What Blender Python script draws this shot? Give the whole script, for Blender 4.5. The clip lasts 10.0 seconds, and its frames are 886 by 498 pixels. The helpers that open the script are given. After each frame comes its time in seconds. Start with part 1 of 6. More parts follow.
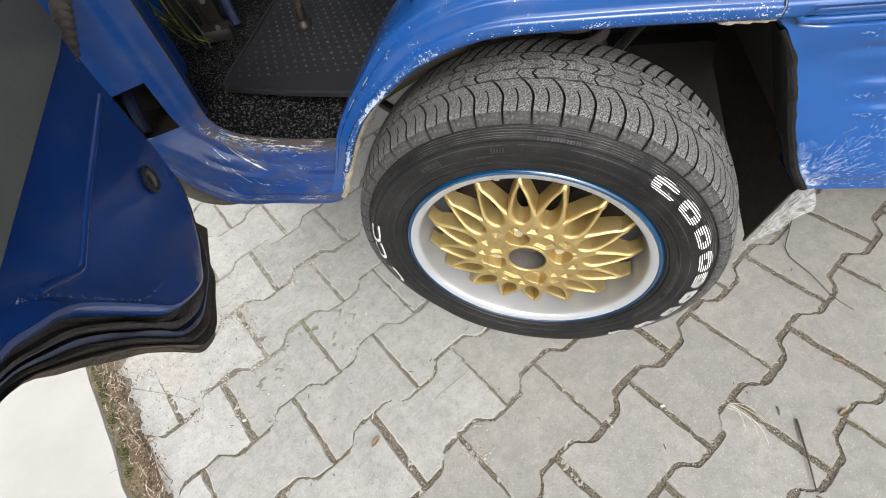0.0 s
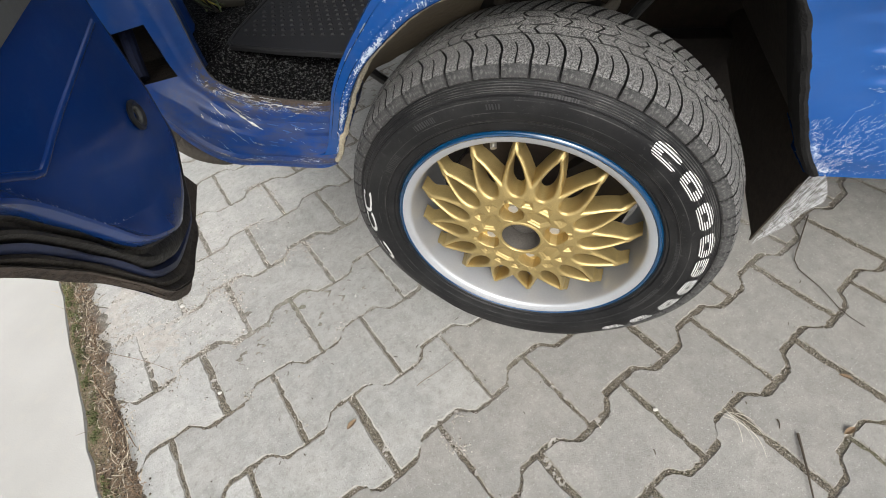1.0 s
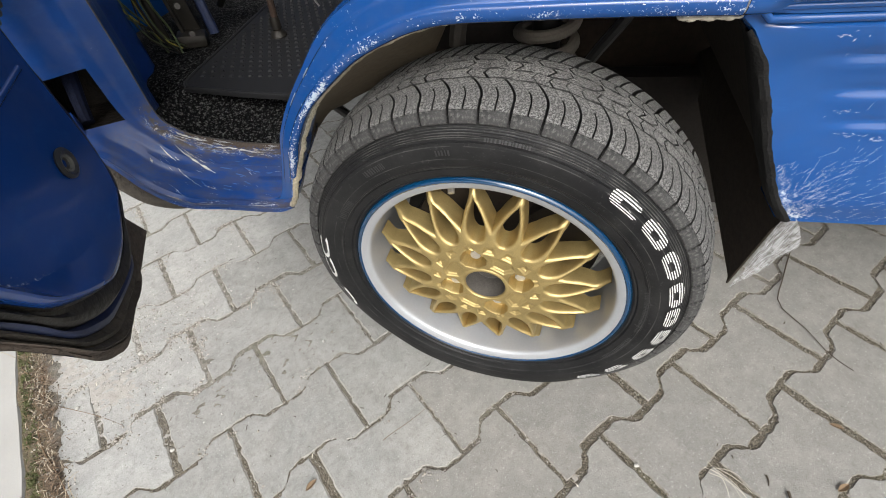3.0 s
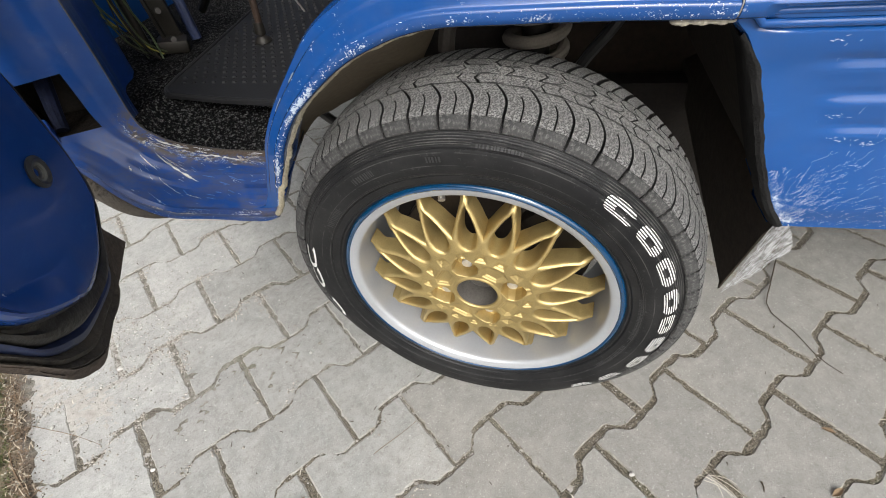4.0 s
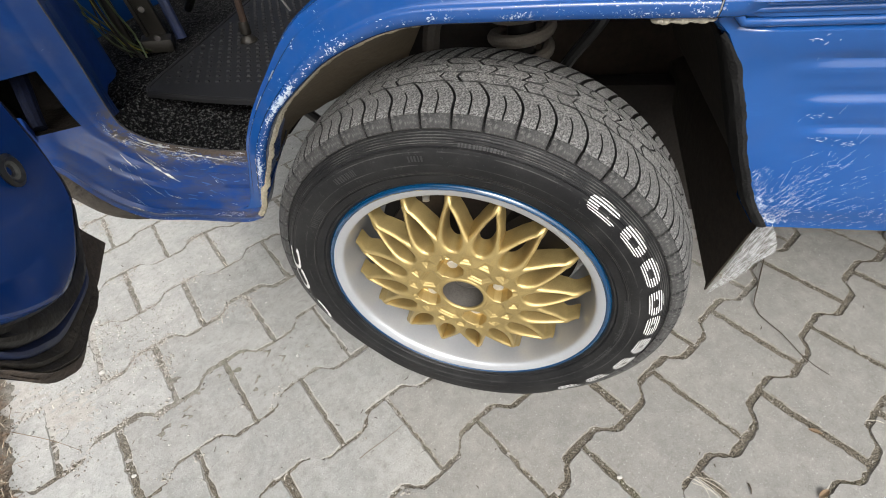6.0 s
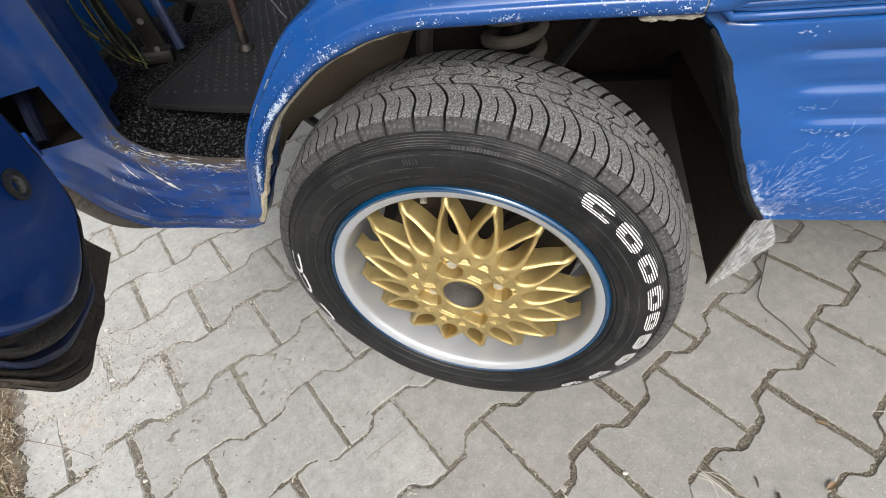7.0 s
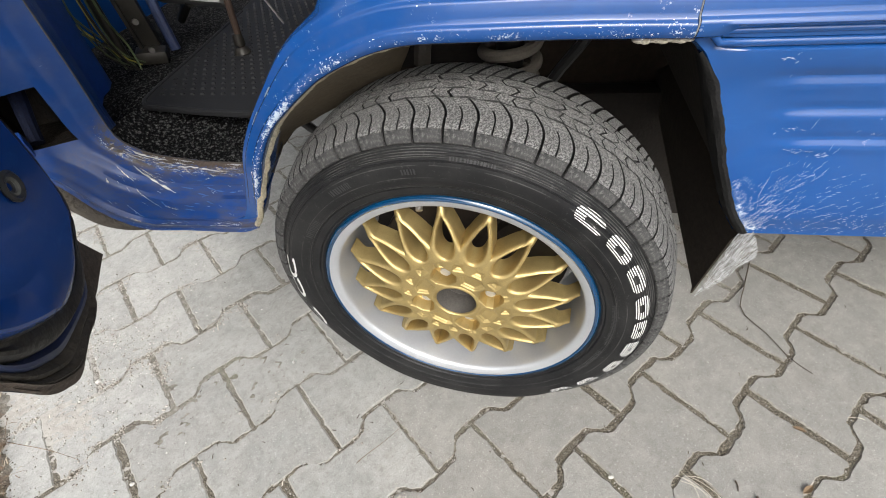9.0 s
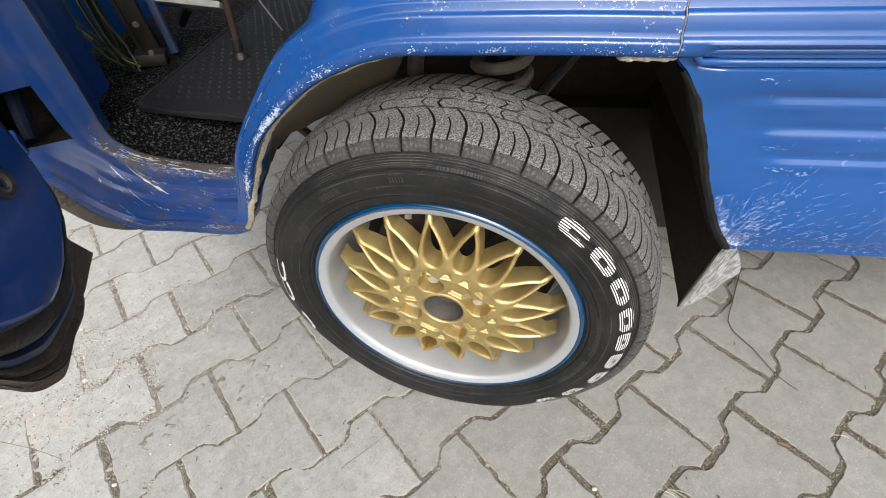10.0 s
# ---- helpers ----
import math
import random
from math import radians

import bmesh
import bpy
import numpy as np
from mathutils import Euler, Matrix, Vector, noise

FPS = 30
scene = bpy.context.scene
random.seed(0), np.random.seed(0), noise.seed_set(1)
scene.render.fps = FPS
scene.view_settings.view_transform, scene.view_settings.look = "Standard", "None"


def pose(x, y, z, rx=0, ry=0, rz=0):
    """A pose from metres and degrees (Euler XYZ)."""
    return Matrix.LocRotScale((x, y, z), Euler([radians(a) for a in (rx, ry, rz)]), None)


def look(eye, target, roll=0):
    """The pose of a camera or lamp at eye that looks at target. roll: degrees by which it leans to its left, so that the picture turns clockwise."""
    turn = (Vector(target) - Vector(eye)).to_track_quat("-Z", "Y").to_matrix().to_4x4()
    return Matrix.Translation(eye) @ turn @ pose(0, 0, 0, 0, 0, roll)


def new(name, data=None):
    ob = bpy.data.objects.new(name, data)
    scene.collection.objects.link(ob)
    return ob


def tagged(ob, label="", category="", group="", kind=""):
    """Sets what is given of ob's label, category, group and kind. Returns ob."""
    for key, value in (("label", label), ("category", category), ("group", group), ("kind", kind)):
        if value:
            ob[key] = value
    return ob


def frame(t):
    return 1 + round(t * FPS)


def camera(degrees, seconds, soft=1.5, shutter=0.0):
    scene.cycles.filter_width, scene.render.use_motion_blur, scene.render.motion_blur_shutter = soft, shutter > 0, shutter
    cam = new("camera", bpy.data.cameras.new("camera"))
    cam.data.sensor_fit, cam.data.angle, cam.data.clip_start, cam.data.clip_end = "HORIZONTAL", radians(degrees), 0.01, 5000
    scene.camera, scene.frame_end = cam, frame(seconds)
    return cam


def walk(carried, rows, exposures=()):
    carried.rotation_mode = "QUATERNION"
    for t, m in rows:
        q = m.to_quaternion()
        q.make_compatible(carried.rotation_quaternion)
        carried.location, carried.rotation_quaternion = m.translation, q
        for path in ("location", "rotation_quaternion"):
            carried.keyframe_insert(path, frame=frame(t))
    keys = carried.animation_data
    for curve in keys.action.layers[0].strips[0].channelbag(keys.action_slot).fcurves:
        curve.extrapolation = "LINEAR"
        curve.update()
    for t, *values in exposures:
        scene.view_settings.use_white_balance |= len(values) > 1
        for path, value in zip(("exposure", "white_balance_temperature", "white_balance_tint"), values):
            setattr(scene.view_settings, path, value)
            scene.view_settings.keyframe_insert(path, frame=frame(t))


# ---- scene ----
from mathutils.bvhtree import BVHTree

cam = camera(89.8, 10.0, 0.95)
PATH = [
    (0, (-0.01, -0.381, 0.852), (-0.361, 0.786, -0.734), -12.5),
    (0.5, (-0.007, -0.412, 0.796), (-0.368, 0.786, -0.764), -9.0),
    (1, (0.015, -0.417, 0.787), (-0.376, 0.811, -0.743), -8.9),
    (1.5, (0.032, -0.402, 0.781), (-0.375, 0.867, -0.71), -9.1),
    (2, (0.039, -0.381, 0.776), (-0.369, 0.915, -0.691), -8.6),
    (2.5, (0.045, -0.374, 0.774), (-0.351, 0.938, -0.683), -8.4),
    (3, (0.055, -0.365, 0.774), (-0.325, 0.96, -0.676), -8.2),
    (4.5, (0.046, -0.355, 0.763), (-0.256, 1.014, -0.664), -6.2),
    (5, (0.05, -0.354, 0.762), (-0.244, 1.019, -0.662), -5.4),
    (5.5, (0.054, -0.352, 0.759), (-0.238, 1.02, -0.667), -5.4),
    (7, (0.069, -0.353, 0.763), (-0.259, 1.013, -0.661), -8.5),
    (7.5, (0.07, -0.347, 0.766), (-0.253, 1.017, -0.66), -8.5),
    (8, (0.067, -0.353, 0.773), (-0.232, 1.013, -0.657), -7.8),
    (8.5, (0.062, -0.357, 0.778), (-0.218, 1.016, -0.648), -7.0),
    (9, (0.062, -0.356, 0.776), (-0.212, 1.023, -0.647), -6.0),
    (9.5, (0.062, -0.356, 0.775), (-0.21, 1.034, -0.638), -5.4),
    (10, (0.075, -0.358, 0.779), (-0.19, 1.047, -0.62), -4.1),
]
walk(cam, [(t, look(eye, target, roll)) for t, eye, target, roll in PATH], [(0, 0.74), (0.5, 0.53), (1.5, 0.47), (2.5, 0.47), (4.5, 0.55), (10, 0.60)])

# ---------------------------------------------------------------- world, sun
world = bpy.data.worlds.new("overcast_sky")
scene.world = world
world.use_nodes = True
wn = world.node_tree
wn.nodes.clear()
w_out = wn.nodes.new("ShaderNodeOutputWorld")
w_bg = wn.nodes.new("ShaderNodeBackground")
w_sky = wn.nodes.new("ShaderNodeTexSky")
w_hsv = wn.nodes.new("ShaderNodeHueSaturation")
w_sky.sky_type = "NISHITA"
w_sky.sun_disc = False
SUN_EL, SUN_AZ = 44.0, 166.0
w_sky.sun_elevation, w_sky.sun_rotation = radians(SUN_EL), radians(SUN_AZ)
w_sky.air_density, w_sky.dust_density, w_sky.ozone_density = 1.0, 6.0, 1.0
w_hsv.inputs["Saturation"].default_value = 0.12
w_bg.inputs["Strength"].default_value = 0.22
wn.links.new(w_sky.outputs[0], w_hsv.inputs["Color"])
wn.links.new(w_hsv.outputs[0], w_bg.inputs[0])
wn.links.new(w_bg.outputs[0], w_out.inputs[0])

sun_data = bpy.data.lights.new("sun", "SUN")
sun_data.energy, sun_data.angle, sun_data.color = 0.9, radians(26), (1.0, 0.97, 0.92)
sun = new("sun", sun_data)
sun_dir = Vector((math.sin(radians(SUN_AZ)) * math.cos(radians(SUN_EL)), math.cos(radians(SUN_AZ)) * math.cos(radians(SUN_EL)), math.sin(radians(SUN_EL))))
sun.matrix_basis = look(sun_dir * 20, (0, 0, 0))


# ---------------------------------------------------------------- materials
class Nodes:
    """A principled material under construction."""

    def __init__(self, name, rough=0.6, metal=0.0, coat=0.0, spec=0.5):
        self.mat = bpy.data.materials.new(name)
        self.mat.use_nodes = True
        self.tree = self.mat.node_tree
        self.bsdf = self.tree.nodes["Principled BSDF"]
        self.bsdf.inputs["Roughness"].default_value = rough
        self.bsdf.inputs["Metallic"].default_value = metal
        self.bsdf.inputs["Coat Weight"].default_value = coat
        self.bsdf.inputs["Coat Roughness"].default_value = 0.08
        self.bsdf.inputs["Specular IOR Level"].default_value = spec
        self.geo = self.tree.nodes.new("ShaderNodeNewGeometry")
        self.obj = self.tree.nodes.new("ShaderNodeTexCoord").outputs["Object"]

    def node(self, kind, **kw):
        n = self.tree.nodes.new(kind)
        for k, v in kw.items():
            n.inputs[k].default_value = v
        return n

    def link(self, a, b):
        self.tree.links.new(a, b)

    def noise(self, scale, detail=4.0, rough=0.55, vec=None, distortion=0.0, stretch=None):
        n = self.node("ShaderNodeTexNoise", Scale=scale, Detail=detail, Roughness=rough, Distortion=distortion)
        v = vec or self.obj
        if stretch:
            m = self.node("ShaderNodeMapping")
            m.inputs["Scale"].default_value = stretch[0]
            m.inputs["Rotation"].default_value = stretch[1]
            self.link(v, m.inputs[0])
            v = m.outputs[0]
        self.link(v, n.inputs["Vector"])
        return n.outputs["Fac"]

    def voronoi(self, scale, feature="F1", vec=None):
        n = self.node("ShaderNodeTexVoronoi", Scale=scale)
        n.feature = feature
        self.link(vec or self.obj, n.inputs["Vector"])
        return n.outputs["Distance"]

    def step(self, fac, lo, hi):
        n = self.node("ShaderNodeMapRange")
        n.inputs["From Min"].default_value, n.inputs["From Max"].default_value = lo, hi
        self.link(fac, n.inputs["Value"])
        return n.outputs[0]

    def mix(self, fac, a, b):
        n = self.tree.nodes.new("ShaderNodeMix")
        n.data_type = "RGBA"
        for i, c in ((6, a), (7, b)):
            if isinstance(c, tuple):
                n.inputs[i].default_value = (*c, 1)
            else:
                self.link(c, n.inputs[i])
        if isinstance(fac, (int, float)):
            n.inputs[0].default_value = fac
        else:
            self.link(fac, n.inputs[0])
        return n.outputs[2]

    def math(self, op, a, b=0.0):
        n = self.tree.nodes.new("ShaderNodeMath")
        n.operation = op
        for i, c in ((0, a), (1, b)):
            if isinstance(c, (int, float)):
                n.inputs[i].default_value = c
            else:
                self.link(c, n.inputs[i])
        return n.outputs[0]

    def axis(self, i):
        n = self.tree.nodes.new("ShaderNodeSeparateXYZ")
        self.link(self.obj, n.inputs[0])
        return n.outputs[i]

    def colour(self, c):
        if isinstance(c, tuple):
            self.bsdf.inputs["Base Color"].default_value = (*c, 1)
        else:
            self.link(c, self.bsdf.inputs["Base Color"])

    def rough(self, v):
        self.link(v, self.bsdf.inputs["Roughness"])

    def bump(self, h, strength=0.3, distance=0.002, prev=None):
        n = self.node("ShaderNodeBump", Strength=strength, Distance=distance)
        self.link(h, n.inputs["Height"])
        if prev:
            self.link(prev, n.inputs["Normal"])
        self.link(n.outputs[0], self.bsdf.inputs["Normal"])
        return n.outputs[0]


def plain(name, colour, rough=0.6, metal=0.0, vary=0.25, scale=40.0, bump=0.15, dist=0.001, spec=0.5, coat=0.0):
    """A surface with grain at two scales."""
    m = Nodes(name, rough, metal, coat, spec)
    big, fine = m.noise(scale * 0.15), m.noise(scale * 3)
    both = m.math("ADD", m.math("MULTIPLY", big, 0.6), m.math("MULTIPLY", fine, 0.4))
    lo, hi = tuple(c * (1 - vary) for c in colour), tuple(min(1, c * (1 + vary)) for c in colour)
    m.colour(m.mix(m.step(both, 0.3, 0.7), lo, hi))
    m.rough(m.math("ADD", m.math("MULTIPLY", big, 0.2), max(0.02, rough - 0.1)))
    m.bump(fine, bump, dist)
    return m.mat


def paint_material(name, base, chips, dirt=0.35, coat=0.38, rough=0.16):
    """Brushed-on blue paint with small chips, faded scuffs, road dust, and wear and dirt where the mesh marks them."""
    m = Nodes(name, 0.3, 0.0, coat, 0.30)
    m.bsdf.inputs["Coat Roughness"].default_value = 0.05
    big, mid, fine = m.noise(5), m.noise(28, 6), m.noise(260, 3)
    col = m.mix(m.step(big, 0.3, 0.7), tuple(c * 0.88 for c in base), tuple(c * 1.12 for c in base))
    scuff = m.noise(30, 6, 0.7, stretch=((0.35, 1, 1.6), (0.3, 0.5, 0.2)))
    faded = m.mix(m.math("MULTIPLY", m.step(scuff, 0.54, 0.8), 0.10), col, (0.03, 0.15, 0.40))
    dust = m.mix(m.math("MULTIPLY", m.step(mid, 0.48, 0.8), dirt), faded, (0.10, 0.10, 0.1))
    spots = m.math("MULTIPLY", m.step(m.noise(170, 5, 0.7), 0.62, 0.66), m.step(m.noise(14, 4), chips, chips + 0.12))
    speck = m.math("MULTIPLY", spots, 0.8)
    chipped = m.mix(speck, dust, (0.5, 0.53, 0.57))
    marks = {}
    for mark in ("wear", "dirt"):
        a = m.tree.nodes.new("ShaderNodeAttribute")
        a.attribute_name = mark
        marks[mark] = a.outputs["Fac"]
    grain = m.math("ADD", m.math("MULTIPLY", m.noise(520, 4, 0.7), 0.55), m.math("MULTIPLY", m.noise(150, 5, 0.7), 0.45))
    worn = m.step(m.math("ADD", grain, m.math("MULTIPLY", marks["wear"], 0.3)), 0.725, 0.775)
    bare = m.mix(m.math("MULTIPLY", worn, 0.85), chipped, (0.42, 0.50, 0.58))
    grime = m.math("MULTIPLY", marks["dirt"], m.step(m.noise(75, 7, 0.8, stretch=((0.3, 1, 1), (0, 0, 0))), 0.42, 0.56))
    m.colour(m.mix(grime, bare, (0.062, 0.050, 0.040)))
    m.rough(m.math("ADD", m.math("ADD", m.math("MULTIPLY", mid, 0.2), rough - 0.03), m.math("MULTIPLY", grime, 0.35)))
    m.bump(m.math("ADD", m.math("ADD", m.math("MULTIPLY", big, 2.0), m.math("MULTIPLY", fine, 0.12)), m.math("MULTIPLY", worn, -0.5)), 0.12, 0.002)
    return m.mat


def bare_material():
    """Scraped steel: grey-beige metal, rust in the pits and flecks of paint that have stayed on."""
    m = Nodes("bare_sill_metal", 0.55)
    fine, mid = m.noise(480, 5, 0.8), m.noise(130, 5, 0.7)
    col = m.mix(m.step(mid, 0.35, 0.65), (0.43, 0.42, 0.385), (0.24, 0.215, 0.17))
    col = m.mix(m.step(fine, 0.50, 0.58), col, (0.075, 0.050, 0.032))
    m.colour(m.mix(m.step(m.noise(260, 5, 0.75), 0.50, 0.56), col, (0.006, 0.034, 0.140)))
    m.bump(fine, 0.4, 0.001)
    return m.mat


M_BARE = bare_material()
BLUE = (0.0060, 0.050, 0.184)
M_PAINT = paint_material("blue_paint", BLUE, 0.62, 0.05, 0.45)
M_PAINT_WORN = paint_material("worn_blue_paint", (0.0065, 0.046, 0.172), 0.53, 0.14, 0.36)
M_PAINT_SILL = paint_material("chipped_sill_paint", (0.005, 0.035, 0.150), 0.68, 0.25, 0.10, 0.27)
M_PAINT_DOOR = paint_material("door_blue_paint", (0.0048, 0.032, 0.150), 0.70, 0.08, 0.30)
M_SCRAPE = plain("scrape_and_highlight", (0.46, 0.46, 0.43), 0.4, 0.3, vary=0.5, scale=160, bump=0.5)
M_CHIP = plain("bare_primer", (0.58, 0.61, 0.64), 0.6, vary=0.3, scale=200)
M_FLAP = plain("brown_dusty_rubber", (0.058, 0.043, 0.032), 0.85, vary=0.8, scale=55, bump=0.9, dist=0.003)
M_FLANGE = plain("dirty_blue_flange", (0.010, 0.017, 0.050), 0.5, vary=0.6, scale=60, bump=0.3)
M_SEAL = plain("dusty_black_seal", (0.0135, 0.0118, 0.0098), 0.55, vary=0.95, scale=42, bump=0.8, dist=0.003)
M_SEAL_OLD = plain("old_dusty_seal", (0.026, 0.021, 0.0155), 0.8, vary=0.85, scale=48, bump=0.9, dist=0.004)
M_CRUST = plain("crumbling_sealer", (0.29, 0.255, 0.18), 0.9, vary=0.6, scale=110, bump=0.9, dist=0.004)
M_PRIMER = plain("grey_primer", (0.15, 0.165, 0.185), 0.7, vary=0.4, scale=150, bump=0.3)
M_FILLER = plain("beige_body_filler", (0.33, 0.3, 0.24), 0.85, vary=0.3, scale=120, bump=0.4)
M_RUBBER = plain("old_black_rubber", (0.012, 0.012, 0.012), 0.42, vary=0.5, scale=60)
M_RUBBER_DIRTY = plain("dusty_rubber", (0.040, 0.034, 0.028), 0.8, vary=0.5, scale=90, bump=0.4)
M_GOLD = plain("gold_wheel_paint", (0.43, 0.325, 0.140), 0.48, 0.84, vary=0.26, scale=260, bump=0.16, dist=0.0006)
M_SILVER = plain("silver_wheel_paint", (0.41, 0.42, 0.435), 0.48, 0.60, vary=0.06, scale=90, bump=0.04)
M_TRIM_BLUE = plain("blue_rim_edge", (0.0012, 0.028, 0.075), 0.12, 0.0, vary=0.2, scale=150, bump=0.05, coat=0.6)
M_NUT = plain("worn_zinc", (0.55, 0.53, 0.5), 0.4, 0.8, vary=0.25, scale=300)
M_DARKMETAL = plain("dark_brake_metal", (0.012, 0.010, 0.009), 0.55, 0.6, vary=0.4, scale=120)
M_DISC = plain("brake_disc_steel", (0.045, 0.036, 0.031), 0.5, 0.7, vary=0.3, scale=80)
M_LINER = plain("brown_underseal", (0.080, 0.061, 0.037), 0.85, vary=0.3, scale=40, bump=0.5, dist=0.003)
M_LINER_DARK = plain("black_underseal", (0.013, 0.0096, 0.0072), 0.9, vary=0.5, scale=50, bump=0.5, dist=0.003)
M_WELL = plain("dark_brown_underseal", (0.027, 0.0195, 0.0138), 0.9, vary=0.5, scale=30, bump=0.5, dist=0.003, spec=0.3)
M_COIL = plain("dusty_spring", (0.105, 0.09, 0.073), 0.85, vary=0.35, scale=160, bump=0.4)
M_MAT = plain("black_rubber_mat", (0.0045, 0.0045, 0.005), 0.66, vary=0.35, scale=60, bump=0.2, spec=0.35)
M_TRIMCARD = plain("olive_grey_trim", (0.085, 0.085, 0.075), 0.75, vary=0.2, scale=60, bump=0.3)
M_STRIP = plain("dirty_edge_putty", (0.008, 0.0078, 0.0076), 0.9, vary=0.8, scale=160, bump=0.8, dist=0.002, spec=0.2)
M_BOLT = plain("dull_bolt", (0.07, 0.064, 0.058), 0.5, 0.5, vary=0.4, scale=200)
M_GREASE = plain("old_grease", (0.009, 0.0065, 0.0045), 0.7, vary=0.9, scale=60, bump=0.6, dist=0.003, spec=0.2)
M_HINGE = plain("greasy_blue_hinge", (0.0025, 0.0040, 0.012), 0.85, vary=0.9, scale=90, bump=0.5, dist=0.002, spec=0.15)
M_RUST_EDGE = plain("rusty_sill_edge", (0.046, 0.032, 0.023), 0.8, vary=0.8, scale=110, bump=0.6, dist=0.002)
M_RUST = plain("rusty_steel", (0.028, 0.015, 0.009), 0.75, 0.3, vary=0.5, scale=160, bump=0.4)
M_KICK = plain("dark_blue_metal", (0.007, 0.036, 0.165), 0.4, vary=0.3, scale=40)
M_BRACKET = plain("greasy_steel", (0.019, 0.0165, 0.013), 0.5, 0.5, vary=0.5, scale=140, bump=0.3)
M_WIRE_Y = plain("yellow_wire", (0.25, 0.22, 0.035), 0.5, vary=0.2)
M_WIRE_G = plain("green_wire", (0.040, 0.054, 0.020), 0.5, vary=0.2)
M_MOULD = plain("worn_moulding", (0.017, 0.017, 0.017), 0.7, vary=0.3)
M_BORE = plain("greasy_bore_metal", (0.11, 0.10, 0.09), 0.5, 0.5, vary=0.5, scale=140, bump=0.3)
M_CHROME = plain("bright_steel", (0.62, 0.6, 0.57), 0.3, 0.9, vary=0.2, scale=200)
M_STONE = plain("pale_stone", (0.42, 0.405, 0.375), 0.85, vary=0.3, scale=160, bump=0.4)
M_LEAF = plain("dry_leaf_brown", (0.14, 0.092, 0.05), 0.8, vary=0.5, scale=120, bump=0.3)
M_PAD = plain("worn_grey_rubber", (0.19, 0.188, 0.18), 0.7, vary=0.4, scale=160, bump=0.3)
M_STALK = plain("brown_stalks", (0.145, 0.095, 0.056), 0.9, vary=0.7, scale=60)
M_BLEACHED = plain("bleached_grass", (0.50, 0.46, 0.38), 0.85, vary=0.25, scale=300)
M_MOSS = plain("olive_moss", (0.078, 0.088, 0.030), 0.95, vary=0.5, scale=120)
M_STRAW = plain("dry_grass", (0.36, 0.31, 0.23), 0.9, vary=0.3, scale=300)
M_TWIG = plain("dark_twig", (0.05, 0.037, 0.025), 0.9, vary=0.4, scale=300)


def tyre_material():
    m = Nodes("tyre_rubber", 0.62, spec=0.18)
    big, mid, fine = m.noise(9, 5), m.noise(38, 6, 0.7), m.noise(240, 4, 0.7)
    col = m.mix(m.step(big, 0.35, 0.75), (0.0062, 0.0062, 0.0068), (0.0130, 0.0128, 0.0127))
    dust = m.mix(m.math("MULTIPLY", m.step(mid, 0.46, 0.72), 0.13), col, (0.070, 0.068, 0.066))
    m.rough(m.math("ADD", m.math("MULTIPLY", mid, 0.35), 0.34))
    # fine moulded rings below the shoulder and above the bead
    rad = m.math("SQRT", m.math("ADD", m.math("MULTIPLY", m.axis(0), m.axis(0)), m.math("MULTIPLY", m.axis(2), m.axis(2))))
    band = m.math("ADD", m.math("MULTIPLY", m.step(rad, 0.2425, 0.2435), m.step(rad, 0.2530, 0.2520)), m.math("MULTIPLY", m.step(rad, 0.2080, 0.2085), m.step(rad, 0.2120, 0.2115)))
    ring = m.math("MULTIPLY", m.math("SINE", m.math("MULTIPLY", rad, 3300.0)), band)
    # dust caught on the ridges of the rings and on two moulded lines
    caught = m.step(ring, 0.35, 0.8)
    for at in (0.2368, 0.2215):
        line = m.math("SUBTRACT", 1.0, m.step(m.math("ABSOLUTE", m.math("SUBTRACT", rad, at)), 0.0003, 0.0007))
        caught = m.math("MAXIMUM", caught, m.math("MULTIPLY", line, 0.7))
    caught = m.math("MULTIPLY", caught, m.step(m.noise(30, 5, 0.7), 0.40, 0.62))
    grit = m.mix(m.math("MULTIPLY", m.step(fine, 0.60, 0.72), 0.15), dust, (0.16, 0.158, 0.152))
    m.colour(m.mix(m.math("MULTIPLY", caught, 0.55), grit, (0.115, 0.112, 0.105)))
    low = m.bump(m.math("ADD", fine, m.math("MULTIPLY", mid, 0.8)), 0.28, 0.0007)
    m.bump(ring, 0.35, 0.0007, low)
    return m.mat


def grain_material(name, dark, mid, pale):
    """Loose grains, each with a shade of its own."""
    m = Nodes(name, 0.95)
    shade = m.geo.outputs["Random Per Island"]
    col = m.mix(m.step(shade, 0.0, 0.6), dark, mid)
    m.colour(m.mix(m.step(shade, 0.6, 1.0), col, pale))
    m.bump(m.noise(700, 3), 0.4, 0.0006)
    return m.mat


def lug_material():
    m = Nodes("dusty_shoulder_rubber", 0.85)
    mid, fine = m.noise(45, 6, 0.7), m.noise(300, 5, 0.7)
    col = m.mix(m.step(mid, 0.35, 0.65), (0.009, 0.0088, 0.0086), (0.030, 0.0293, 0.0285))
    m.colour(m.mix(m.math("MULTIPLY", m.step(fine, 0.50, 0.64), 0.5), col, (0.12, 0.117, 0.111)))
    m.bump(fine, 0.5, 0.001)
    return m.mat


def tread_material():
    m = Nodes("dusty_tread", 0.85)
    big, fine = m.noise(16, 5), m.noise(560, 4, 0.75)
    col = m.mix(m.step(big, 0.3, 0.7), (0.115, 0.113, 0.108), (0.228, 0.223, 0.214))
    speck = m.mix(m.step(fine, 0.44, 0.60), (0.026, 0.025, 0.024), col)
    m.colour(m.mix(m.step(m.noise(260, 5, 0.75), 0.66, 0.72), speck, (0.32, 0.31, 0.29)))
    m.bump(fine, 0.5, 0.001)
    return m.mat


